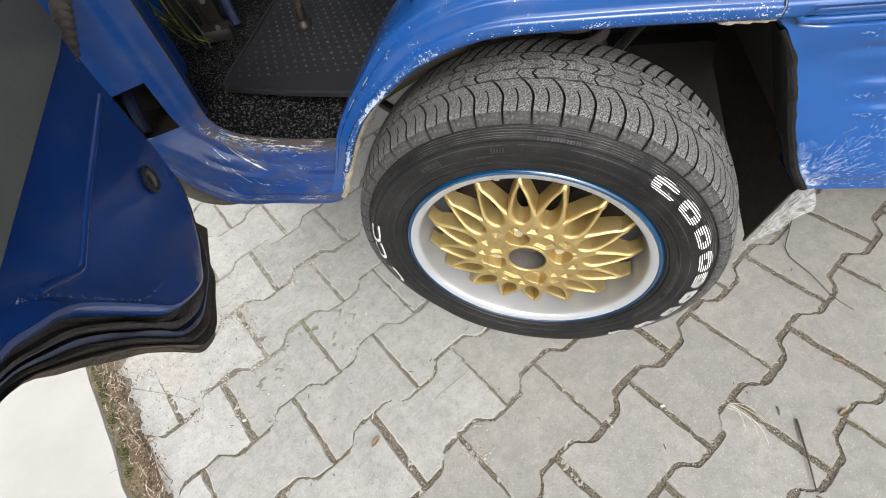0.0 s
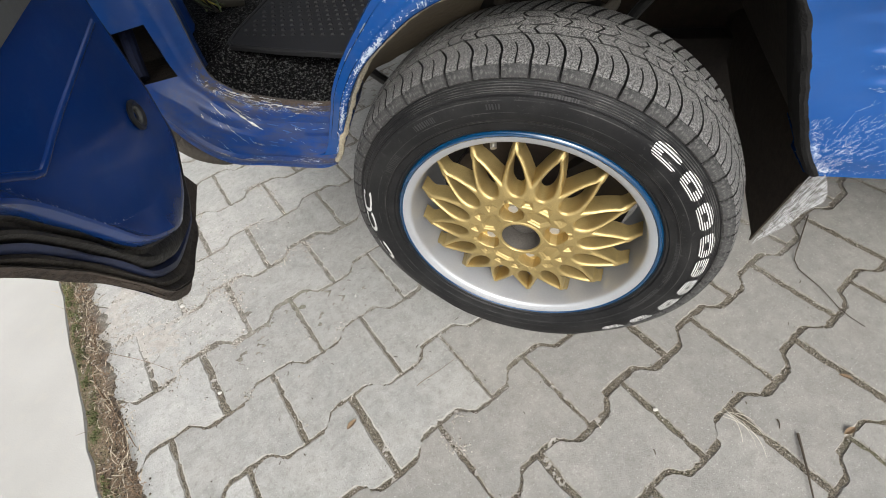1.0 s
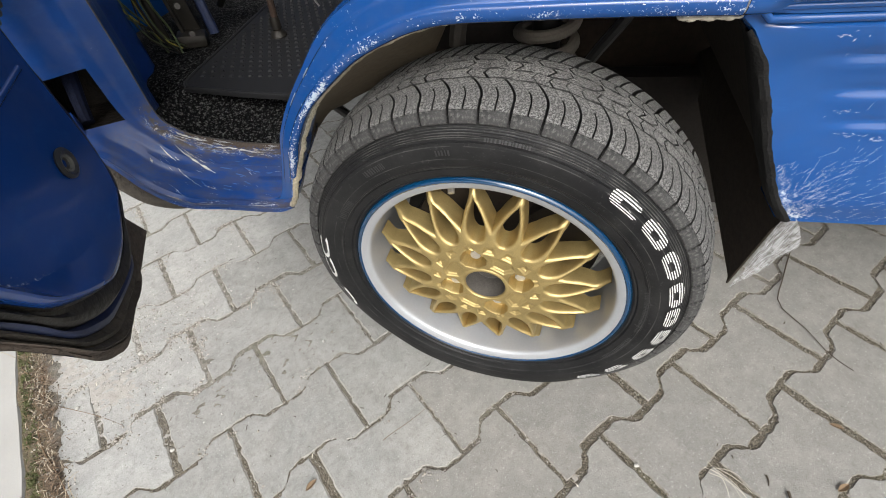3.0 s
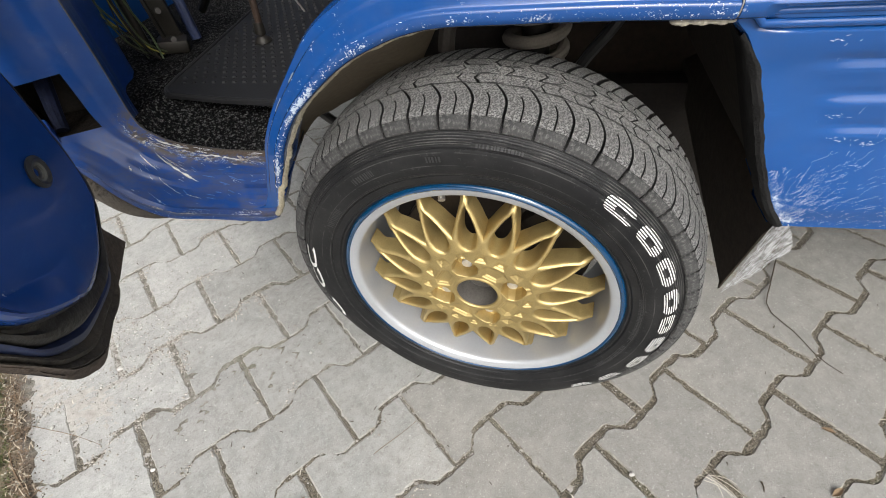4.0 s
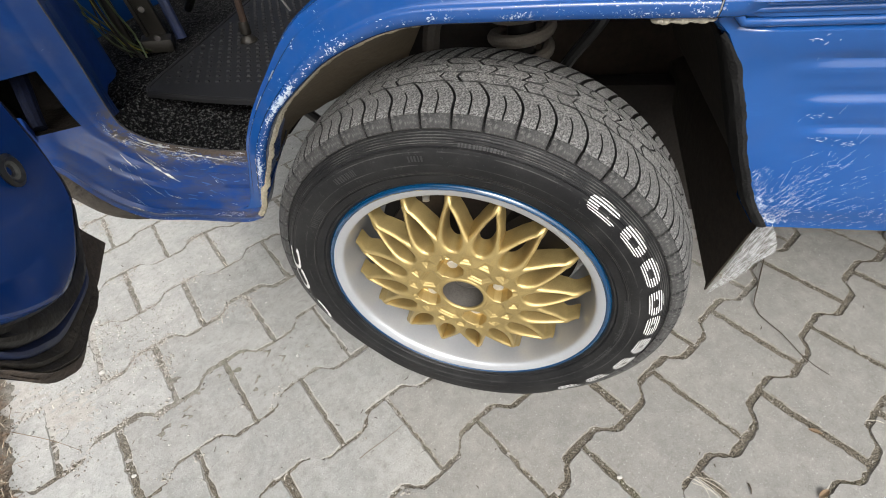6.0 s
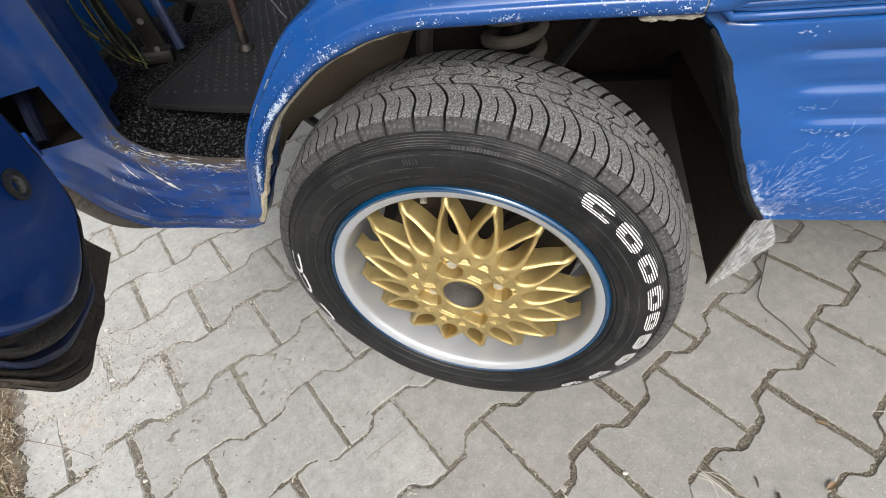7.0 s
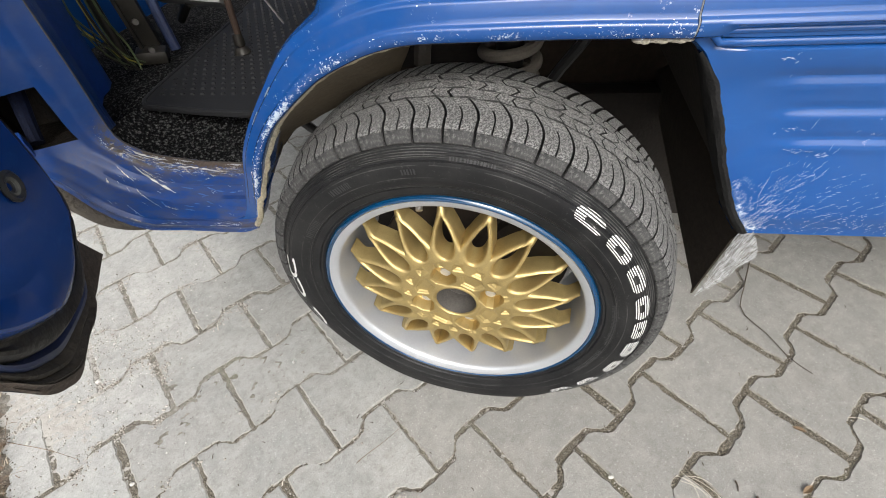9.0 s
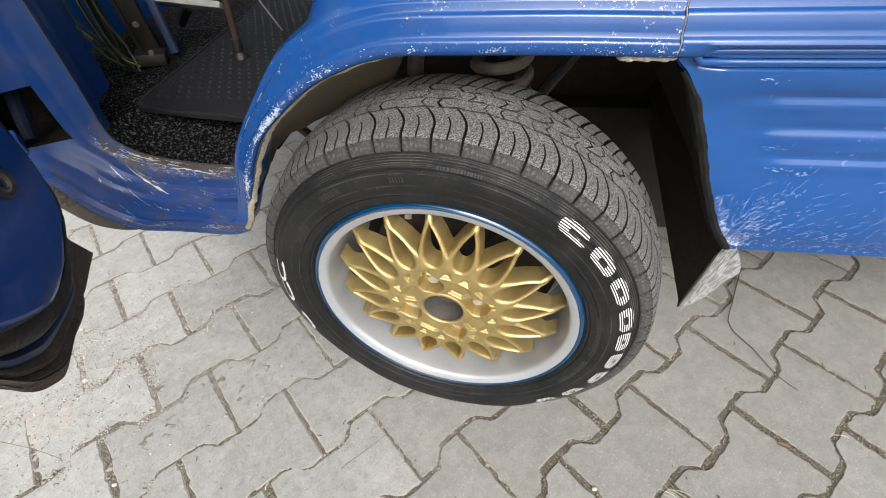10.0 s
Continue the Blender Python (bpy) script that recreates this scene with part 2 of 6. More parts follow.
def paver_material(name, lo, hi, sand):
    m = Nodes(name, 0.9)
    info = m.tree.nodes.new("ShaderNodeObjectInfo")
    add = m.tree.nodes.new("ShaderNodeVectorMath")
    off = m.tree.nodes.new("ShaderNodeCombineXYZ")
    m.link(m.math("MULTIPLY", info.outputs["Random"], 37.0), off.inputs[0])
    m.link(m.math("MULTIPLY", info.outputs["Random"], 91.0), off.inputs[1])
    m.link(m.obj, add.inputs[0])
    m.link(off.outputs[0], add.inputs[1])
    v = add.outputs[0]
    big, mid, fine = m.noise(9, 5, vec=v), m.noise(45, 6, 0.65, vec=v), m.noise(420, 3, 0.7, vec=v)
    base = m.mix(info.outputs["Random"], lo, hi)
    # damp grey-green and dry beige patches on each stone
    patch = m.step(m.noise(9, 6, 0.7, vec=v), 0.40, 0.60)
    base = m.mix(m.math("MULTIPLY", patch, 0.5), base, tuple(c * k for c, k in zip(lo, (0.76, 0.80, 0.82))))
    stain = m.mix(m.math("MULTIPLY", m.step(m.noise(22, 6, 0.7, vec=v), 0.42, 0.68), 0.55), base, tuple(c * 0.70 for c in lo))
    dust = m.mix(m.math("MULTIPLY", m.step(mid, 0.45, 0.75), sand), stain, tuple(c * 1.22 for c in hi))
    blot = m.mix(m.math("MULTIPLY", m.step(m.noise(85, 6, 0.8, vec=v), 0.51, 0.68), 0.6), dust, (0.135, 0.128, 0.114))
    dark = m.mix(m.math("MULTIPLY", m.step(fine, 0.52, 0.66), 0.42), blot, (0.10, 0.094, 0.083))
    pits = m.step(m.noise(240, 5, 0.9, vec=v), 0.59, 0.64)
    pores = m.step(m.noise(130, 4, 0.8, vec=v), 0.335, 0.30)
    worn = m.mix(m.math("MULTIPLY", pores, 0.7), dark, (0.085, 0.08, 0.07))
    m.colour(m.mix(m.math("MULTIPLY", pits, 0.75), worn, (0.54, 0.53, 0.50)))
    h = m.math("ADD", m.math("MULTIPLY", mid, 0.6), m.math("MULTIPLY", fine, 0.5))
    m.bump(h, 0.7, 0.0025)
    return m.mat


def soil_material():
    m = Nodes("joint_soil", 0.95)
    big, mid, fine = m.noise(2.2, 3), m.noise(60, 6, 0.7), m.noise(330, 4, 0.8)
    grit = m.noise(430, 4, 0.8)
    dark = m.mix(m.step(grit, 0.45, 0.58), (0.024, 0.019, 0.012), (0.205, 0.180, 0.138))
    pale = m.mix(m.step(mid, 0.3, 0.7), (0.070, 0.061, 0.048), (0.265, 0.248, 0.216))
    base = m.mix(m.step(m.math("ADD", m.math("ADD", big, m.math("MULTIPLY", m.axis(0), -0.38)), m.math("MULTIPLY", m.axis(1), 0.8)), 0.46, 0.66), dark, pale)
    # brown leaf mould gathers along the slab
    across = m.math("ADD", m.math("MULTIPLY", m.axis(0), 0.6756), m.math("MULTIPLY", m.axis(1), 0.7373))
    strip = m.step(m.math("ADD", across, m.math("MULTIPLY", m.noise(25, 5, 0.7), 0.05)), -0.637, -0.662)
    mould = m.mix(m.step(m.noise(130, 5, 0.8), 0.4, 0.6), (0.045, 0.027, 0.016), (0.20, 0.14, 0.09))
    green = m.math("MULTIPLY", m.step(m.noise(14, 4), 0.40, 0.52), m.step(across, -0.685, -0.71))
    mould = m.mix(m.math("MULTIPLY", m.math("MULTIPLY", green, m.step(m.noise(170, 5, 0.75), 0.38, 0.58)), 0.8), mould, (0.066, 0.072, 0.026))
    base = m.mix(m.math("MULTIPLY", strip, 0.92), base, mould)
    moss = m.mix(m.math("MULTIPLY", m.step(m.noise(5, 4), 0.58, 0.7), 0.35), base, (0.085, 0.09, 0.035))
    m.colour(m.mix(m.step(fine, 0.60, 0.68), moss, (0.36, 0.33, 0.28)))
    m.bump(m.math("ADD", m.math("MULTIPLY", mid, 0.3), m.math("ADD", grit, fine)), 0.8, 0.0022)
    return m.mat


def slab_material():
    m = Nodes("pale_concrete", 0.9)
    big, mid, fine = m.noise(3, 5), m.noise(30, 6, 0.7), m.noise(350, 4, 0.7)
    col = m.mix(m.step(big, 0.3, 0.7), (0.29, 0.283, 0.265), (0.365, 0.357, 0.337))
    col = m.mix(m.math("MULTIPLY", m.step(mid, 0.5, 0.75), 0.4), col, (0.36, 0.34, 0.30))
    m.colour(m.mix(m.math("MULTIPLY", m.step(fine, 0.62, 0.72), 0.5), col, (0.2, 0.19, 0.17)))
    m.bump(m.math("ADD", mid, fine), 0.3, 0.002)
    return m.mat


def carpet_material():
    m = Nodes("speckled_carpet", 1.0, spec=0.1)
    loop = m.voronoi(270)
    fine = m.noise(300, 4, 0.8)
    tips = m.math("MULTIPLY", m.step(loop, 0.62, 0.30), m.step(m.noise(210, 4, 0.75), 0.46, 0.60))
    col = m.mix(tips, (0.0014, 0.0014, 0.0017), (0.105, 0.103, 0.100))
    m.colour(m.mix(m.math("MULTIPLY", m.step(fine, 0.64, 0.70), 0.7), col, (0.21, 0.205, 0.19)))
    m.bump(m.math("ADD", m.math("MULTIPLY", loop, -1.0), fine), 0.9, 0.006)
    return m.mat


def film_material():
    """Crumpled clear film: milky creases that run from its top to its tip."""
    m = Nodes("clear_plastic_film", 0.25)
    at = m.tree.nodes.new("ShaderNodeCombineXYZ")
    for k, name in enumerate(("over", "down")):
        a = m.tree.nodes.new("ShaderNodeAttribute")
        a.attribute_name = name
        m.link(a.outputs["Fac"], at.inputs[k])
    wr = m.noise(9, 6, 0.75, vec=at.outputs[0], distortion=0.6, stretch=((3.2, 0.7, 1), (0, 0, 0)))
    crumple = m.noise(120, 5, 0.7)
    m.colour((0.72, 0.73, 0.74))
    m.link(m.math("ADD", m.math("MULTIPLY", m.step(m.math("ADD", m.math("MULTIPLY", wr, 0.75), m.math("MULTIPLY", crumple, 0.25)), 0.46, 0.62), 0.58), 0.26), m.bsdf.inputs["Alpha"])
    m.bump(m.math("ADD", wr, m.math("MULTIPLY", crumple, 0.3)), 0.8, 0.004)
    return m.mat


M_TYRE, M_TREAD, M_PAVER, M_SOIL, M_SLAB, M_CARPET, M_FILM = tyre_material(), tread_material(), paver_material("concrete_paver", (0.212, 0.203, 0.184), (0.255, 0.245, 0.224), 0.35), soil_material(), slab_material(), carpet_material(), film_material()


M_LUG = lug_material()
M_CRUMB = grain_material("soil_crumbs", (0.040, 0.030, 0.019), (0.115, 0.093, 0.066), (0.33, 0.305, 0.26))
M_PEBBLE = grain_material("pale_gravel", (0.20, 0.185, 0.160), (0.33, 0.315, 0.285), (0.46, 0.445, 0.41))
M_CLOD = grain_material("sand_clods", (0.22, 0.195, 0.165), (0.31, 0.285, 0.25), (0.40, 0.375, 0.335))


def edge_material(name, clean, dirt):
    """Chamfered paver edge with dirt caught on it."""
    m = Nodes(name, 0.95)
    mid, fine = m.noise(70, 6, 0.75), m.noise(380, 4, 0.8)
    col = m.mix(m.step(mid, 0.38, 0.62), clean, dirt)
    m.colour(m.mix(m.math("MULTIPLY", m.step(fine, 0.5, 0.65), 0.6), col, tuple(c * 0.45 for c in dirt)))
    m.bump(m.math("ADD", mid, fine), 0.9, 0.003)
    return m.mat


# Dirt over a clean tone paler than the stone, which paints in the lit bevel.
M_EDGE = edge_material("dirty_lit_paver_edge", (0.315, 0.300, 0.270), (0.180, 0.162, 0.134))
M_EDGE_SANDY = edge_material("sandy_paver_edge", (0.37, 0.36, 0.335), (0.29, 0.272, 0.24))
M_PAVER_DUSTY = paver_material("sand_dusted_paver", (0.318, 0.312, 0.294), (0.360, 0.354, 0.335), 0.45)
M_PAVER_MID = paver_material("lightly_dusted_paver", (0.265, 0.259, 0.242), (0.305, 0.299, 0.281), 0.45)


# ---------------------------------------------------------------- mesh helpers
def mesh_of(name, verts, faces, mat, smooth=True, sharp=35):
    me = bpy.data.meshes.new(name)
    me.from_pydata([tuple(v) for v in verts], [], faces)
    me.validate()
    if smooth:
        me.polygons.foreach_set("use_smooth", [True] * len(me.polygons))
        me.set_sharp_from_angle(angle=radians(sharp))
    if mat:
        me.materials.append(mat)
    me.update()
    return me


def hang(name, me, parent, m=None, label=""):
    """Links a mesh as one part under its thing; m is in the parent's own space."""
    ob = new(name, me)
    ob.parent = parent
    if m is not None:
        ob.matrix_basis = m
    if label:
        ob["label"] = label
    return ob


def part(name, bm, mat, parent, label="", m=None, sharp=35):
    me = bpy.data.meshes.new(name)
    bmesh.ops.recalc_face_normals(bm, faces=bm.faces)
    bm.to_mesh(me)
    bm.free()
    me.polygons.foreach_set("use_smooth", [True] * len(me.polygons))
    me.set_sharp_from_angle(angle=radians(sharp))
    me.materials.append(mat)
    return hang(name, me, parent, m, label)


def grid_bm(rows, closed=False, skip=None):
    """A sheet through rows of points."""
    bm = bmesh.new()
    vs = [[bm.verts.new(p) for p in row] for row in rows]
    n = len(rows[0])
    for i in range(len(rows) - 1):
        for j in range(n if closed else n - 1):
            if skip and skip(i, j):
                continue
            k = (j + 1) % n
            bm.faces.new((vs[i][j], vs[i + 1][j], vs[i + 1][k], vs[i][k]))
    return bm


def thicken(bm, t):
    bmesh.ops.recalc_face_normals(bm, faces=bm.faces)
    bmesh.ops.solidify(bm, geom=bm.faces[:], thickness=t)
    return bm


def tube_bm(points, r, seg=8, r_end=None, bm=None):
    """A round bar along points."""
    bm = bm or bmesh.new()
    pts = [Vector(p) for p in points]
    rings, side = [], None
    for i, p in enumerate(pts):
        d = (pts[min(i + 1, len(pts) - 1)] - pts[max(i - 1, 0)]).normalized()
        if side is None:
            side = d.cross(Vector((0, 0, 1)))
            if side.length < 1e-3:
                side = Vector((1, 0, 0))
        side = (side - d * side.dot(d)).normalized()
        up = d.cross(side)
        rr = r if r_end is None else r + (r_end - r) * i / max(1, len(pts) - 1)
        rings.append([bm.verts.new(p + rr * (math.cos(a) * side + math.sin(a) * up)) for a in (2 * math.pi * k / seg for k in range(seg))])
    for a, b in zip(rings, rings[1:]):
        for k in range(seg):
            bm.faces.new((a[k], a[(k + 1) % seg], b[(k + 1) % seg], b[k]))
    bm.faces.new(rings[0][::-1])
    bm.faces.new(rings[-1])
    return bm


def box_bm(size, bevel=0.003, m=None, bm=None):
    bm = bm or bmesh.new()
    made = bmesh.ops.create_cube(bm, size=1.0, matrix=(m or Matrix()) @ Matrix.Diagonal((*size, 1)))
    if bevel:
        edges = {e for v in made["verts"] for e in v.link_edges}
        bmesh.ops.bevel(bm, geom=list(edges), offset=bevel, segments=2, affect="EDGES", profile=0.6)
    return bm


def lathe_bm(profile, seg=96, closed=True):
    """Rings round the local y axis; profile of (radius, depth)."""
    rows = [[(r * math.cos(2 * math.pi * k / seg), d, r * math.sin(2 * math.pi * k / seg)) for k in range(seg)] for r, d in profile]
    return grid_bm(rows, closed=True)


def spline(pts, n):
    """n points evenly along a smooth curve through pts."""
    pts = [np.array(p, float) for p in pts]
    dense = []
    for i in range(len(pts) - 1):
        p0, p1, p2, p3 = pts[max(i - 1, 0)], pts[i], pts[i + 1], pts[min(i + 2, len(pts) - 1)]
        for k in range(16):
            t = k / 16
            dense.append(0.5 * (2 * p1 + (p2 - p0) * t + (2 * p0 - 5 * p1 + 4 * p2 - p3) * t * t + (3 * p1 - p0 - 3 * p2 + p3) * t ** 3))
    dense.append(pts[-1])
    dense = np.array(dense)
    dist = np.concatenate([[0], np.cumsum(np.linalg.norm(np.diff(dense, axis=0), axis=1))])
    want = np.linspace(0, dist[-1], n)
    return np.stack([np.interp(want, dist, dense[:, k]) for k in range(dense.shape[1])], axis=1)


def smooth(a, b, v):
    t = min(1.0, max(0.0, (v - a) / (b - a)))
    return t * t * (3 - 2 * t)


def poly_bm(outline, depth, axis_point, bevel=0.0):
    """A plate: an outline of (a, b), laid by axis_point(a, b, c), from c = 0 to depth."""
    bm = bmesh.new()
    lo = [bm.verts.new(axis_point(a, b, 0.0)) for a, b in outline]
    hi = [bm.verts.new(axis_point(a, b, depth)) for a, b in outline]
    n = len(outline)
    bm.faces.new(lo[::-1])
    top = bm.faces.new(hi)
    for k in range(n):
        bm.faces.new((lo[k], lo[(k + 1) % n], hi[(k + 1) % n], hi[k]))
    if bevel:
        bmesh.ops.bevel(bm, geom=list(top.edges), offset=bevel, segments=2, affect="EDGES", profile=0.6)
    return bm


def thing(name, place, label, category, group="", kind=""):
    ob = new(name)
    ob.empty_display_size = 0.1
    ob.matrix_basis = Matrix.Translation(place)
    return tagged(ob, label, category, group, kind)


# ---------------------------------------------------------------- van
van = thing("van", (0, 0, 0), "worn blue van with open cab door, parked on grey paving", "van")

# edge of the front wheel arch in the plane of the side, from the sill up and over to the seam
ARCH = [(-0.325, 0.3525), (-0.295, 0.362), (-0.279, 0.383), (-0.262, 0.418), (-0.244, 0.452), (-0.227, 0.487), (-0.202, 0.525), (-0.172, 0.553),
        (-0.132, 0.583), (-0.097, 0.6), (-0.066, 0.611), (-0.03, 0.617), (0.03, 0.618), (0.12, 0.618), (0.212, 0.616)]
def set_mark(ob, name, fn):
    """Store how worn or dirty each point of a mesh is."""
    att = ob.data.attributes.new(name, "FLOAT", "POINT")
    att.data.foreach_set("value", [max(0.0, min(1.0, fn(v.co))) for v in ob.data.vertices])


# section of the flare: distance from the edge, depth
FLARE = [(-0.001, 0.105), (0.0, 0.084), (-0.001, 0.068)] + [
    (0.0000, 0.0600), (0.0015, 0.0545), (0.0040, 0.0512), (0.0080, 0.0497), (0.0132, 0.0495), (0.0150, 0.0500), (0.0162, 0.0514), (0.0172, 0.0533), (0.0182, 0.0541), (0.0225, 0.0549), (0.0272, 0.0557), (0.0325, 0.0568), (0.0340, 0.0573), (0.0350, 0.0584), (0.0358, 0.0602), (0.0366, 0.0617), (0.0376, 0.0624), (0.0430, 0.0633), (0.0442, 0.0638), (0.0450, 0.0650), (0.0458, 0.0668)]


def arch_frame(n):
    p = spline(ARCH, n)
    t = np.gradient(p, axis=0)
    t /= np.linalg.norm(t, axis=1)[:, None]
    return p, np.stack([-t[:, 1], t[:, 0]], axis=1)


def flare_width(z):
    """Share of its width that the flare keeps at height z: it narrows towards the sill."""
    return (1 - 0.40 * smooth(0.60, 0.52, z)) * (1 - 0.27 * smooth(0.49, 0.375, z))


def fender():
    p, nrm = arch_frame(110)
    rows = []
    for (x, z), (nx, nz) in zip(p, nrm):
        top = min(1.0, max(0.0, (x + 0.11) / 0.05))
        low = smooth(0.49, 0.375, z)
        row = []
        for off, y in FLARE:
            o = off * flare_width(z)
            row.append((x + nx * o, y + (0.078 - y) * low * (y < 0.09), z + nz * o))
        # past the flare: the body side over the wheel, or the jamb of the door opening
        for side, jamb in (((0.052, 0.0695), (0.0475, 0.074)), ((0.10, 0.092), (0.048, 0.10)), ((0.34, 0.12), (0.047, 0.16))):
            o = (side[0] * top + jamb[0] * (1 - top)) * flare_width(z)
            y = side[1] * top + jamb[1] * (1 - top)
            row.append((x + nx * o, y + 0.03 * low, z + nz * o))
        rows.append(row)
    return grid_bm(rows)


fender_ob = part("fender", fender(), M_PAINT_WORN, van, "blue wheel arch flare with rows of paint chips")
FP, FN = arch_frame(110)


def fender_wear(c):
    k = int(np.argmin(np.hypot(FP[:, 0] - c.x, FP[:, 1] - c.z)))
    off = float((c.x - FP[k, 0]) * FN[k, 0] + (c.z - FP[k, 1]) * FN[k, 1])
    off /= flare_width(float(FP[k, 1]))
    if c.y > 0.10:
        return 0.0
    front = smooth(-0.05, -0.20, c.x) * smooth(0.35, 0.40, c.z)
    band = math.exp(-((off - 0.0085) / 0.0080) ** 2) * (0.60 + 0.34 * front)
    crest = 0.55 * math.exp(-((off - 0.0148) / 0.002) ** 2) * smooth(0.36, 0.42, c.z)
    flake = 0.55 * (smooth(0.10, 0.13, c.x) + smooth(-0.03, 0.0, c.x) * smooth(0.07, 0.04, c.x)) * smooth(0.036, 0.0375, off) * smooth(0.0462, 0.0445, off)
    return max(band, crest, flake) * (0.92 + 0.4 * noise.noise(Vector((c.x * 25, 0, c.z * 25))))


set_mark(fender_ob, "wear", fender_wear)
FENDER_TREE = BVHTree.FromPolygons([v.co for v in fender_ob.data.vertices], [tuple(f.vertices) for f in fender_ob.data.polygons])


def primer_patch(x, z, rx, rz, lean, seed):
    """A ragged spot laid on the flare where the paint has come off."""
    ring = []
    for k in range(28):
        a = 2 * math.pi * k / 28
        w = 1 + 0.25 * noise.noise(Vector((math.cos(a) * 1.5, math.sin(a) * 1.5, seed))) + 0.15 * noise.noise(Vector((math.cos(a) * 5, math.sin(a) * 5, seed)))
        u, v = rx * w * math.cos(a), rz * w * math.sin(a)
        p, n, _, _ = FENDER_TREE.find_nearest(Vector((x + u * math.cos(lean) - v * math.sin(lean), 0.070, z + u * math.sin(lean) + v * math.cos(lean))))
        n = n if n.y < 0 else -n
        ring.append(tuple(p + n * 0.0006))
    return mesh_of("primer_patch", ring, [(k, k + 1, 27 - k, (28 - k) % 28) if k else (0, 1, 27) for k in range(14)], M_PRIMER)


hang("primer_patch", primer_patch(-0.2105, 0.5355, 0.0065, 0.0090, -0.5, 2.0), van, None, "grey primer spot on the flare")
hang("primer_patch", primer_patch(-0.1820, 0.5660, 0.0055, 0.0080, -0.8, 7.0), van, None, "grey primer spot on the flare")


def arch_edge_filler():
    p, nrm = arch_frame(220)
    bm = bmesh.new()
    pts = []
    for i, ((x, z), (nx, nz)) in enumerate(zip(p, nrm)):
        if -0.285 < x < -0.02:
            w = noise.noise(Vector((x * 60, z * 60, 0))) * 0.0020 + noise.noise(Vector((x * 220, z * 220, 4))) * 0.0014
            pts.append((x - nx * (0.001 + w), 0.068 + w, z - nz * (0.001 + w)))
    tube_bm(pts, 0.0024, 7, bm=bm)
    # thicker and more broken towards the sill
    tube_bm([(x + 0.0012 * noise.noise(Vector((x * 300, 5, z * 300))), y + 0.001, z + 0.0012 * noise.noise(Vector((z * 300, 9, x * 300)))) for x, y, z in pts if z < 0.535], 0.0040, 7, bm=bm)
    return bm


part("arch_seal", arch_edge_filler(), M_CRUST, van, "crumbling beige filler along the arch edge")

# front edge of the panel behind the wheel
REAR_EDGE = [(0.214, 0.613), (0.226, 0.602), (0.239, 0.583), (0.252, 0.557), (0.266, 0.525), (0.281, 0.490), (0.297, 0.455), (0.315, 0.420), (0.338, 0.388)]
BELT = [(0.6175, 0.066)] + [(0.6178 + off, y) for off, y in FLARE[3:]] + [(0.669, 0.0695), (0.717, 0.092), (0.957, 0.12)]


def edge_x(z):
    zs, xs = [q[1] for q in REAR_EDGE][::-1], [q[0] for q in REAR_EDGE][::-1]
    return float(np.interp(z, zs, xs))


def panel_y(x, z):
    y = 0.0625 + 0.006 * smooth(0.42, 0.386, z) - 0.0050 * smooth(0.565, 0.603, z) * smooth(0.235, 0.265, x)
    for k, zr in enumerate((0.570, 0.5385, 0.5065)):
        start = smooth(0.282 + 0.018 * k, 0.312 + 0.018 * k, x)
        y -= start * (0.0016 * math.exp(-((z - zr) / 0.006) ** 2) - 0.0026 * math.exp(-((z - zr - 0.0100) / 0.005) ** 2))
    # pressed ledge under the belt line
    y += smooth(0.6045, 0.6090, z) * 0.0045 * smooth(0.236, 0.250, x)
    return y


def rear_panel():
    zs = list(np.linspace(0.384, 0.60, 66)) + list(np.linspace(0.602, 0.6155, 14))
    xs = list(np.linspace(0, 1, 46) ** 1.7)
    rows = []
    for z in zs:
        x0 = edge_x(z)
        row = [(x0 + 0.010, 0.15, z), (x0 + 0.003, 0.092, z), (x0, 0.074, z), (x0 + 0.0015, 0.067, z)]
        for f in xs:
            x = x0 + 0.005 + f * (1.75 - x0)
            row.append((x, panel_y(x, z), z))
        rows.append(row)
    first = [(x, y + 0.05, z + 0.002) for x, y, z in rows[0]]
    return grid_bm([first] + rows)


panel_ob = part("rear_side_panel", thicken(rear_panel(), -0.0012), M_PAINT, van, "blue ribbed side panel behind the wheel, scratched at its lower corner")
set_mark(panel_ob, "wear", lambda c: 0.72 * math.exp(-((c.x - edge_x(c.z) - 0.010) / 0.018) ** 2 - ((c.z - 0.425) / 0.035) ** 2) + 0.45 * math.exp(-((c.z - 0.392) / 0.012) ** 2) * smooth(0.9, 0.4, c.x))


def belt():
    rows = []
    for x in list(np.linspace(0.2135, 0.27, 8)) + list(np.linspace(0.3, 1.75, 12)):
        wob = 0.0006 * noise.noise(Vector((x * 9, 3, 0)))
        flat = smooth(0.225, 0.25, x)
        rows.append([(x, 0.075, 0.6165)] + [(x, y + wob + (0.0595 - y) * flat * smooth(0.6285, 0.6245, z), z) for z, y in BELT])
    return grid_bm(rows)


part("belt_panel", thicken(belt(), 0.0012), M_PAINT, van, "blue body side with pressed belt lines")


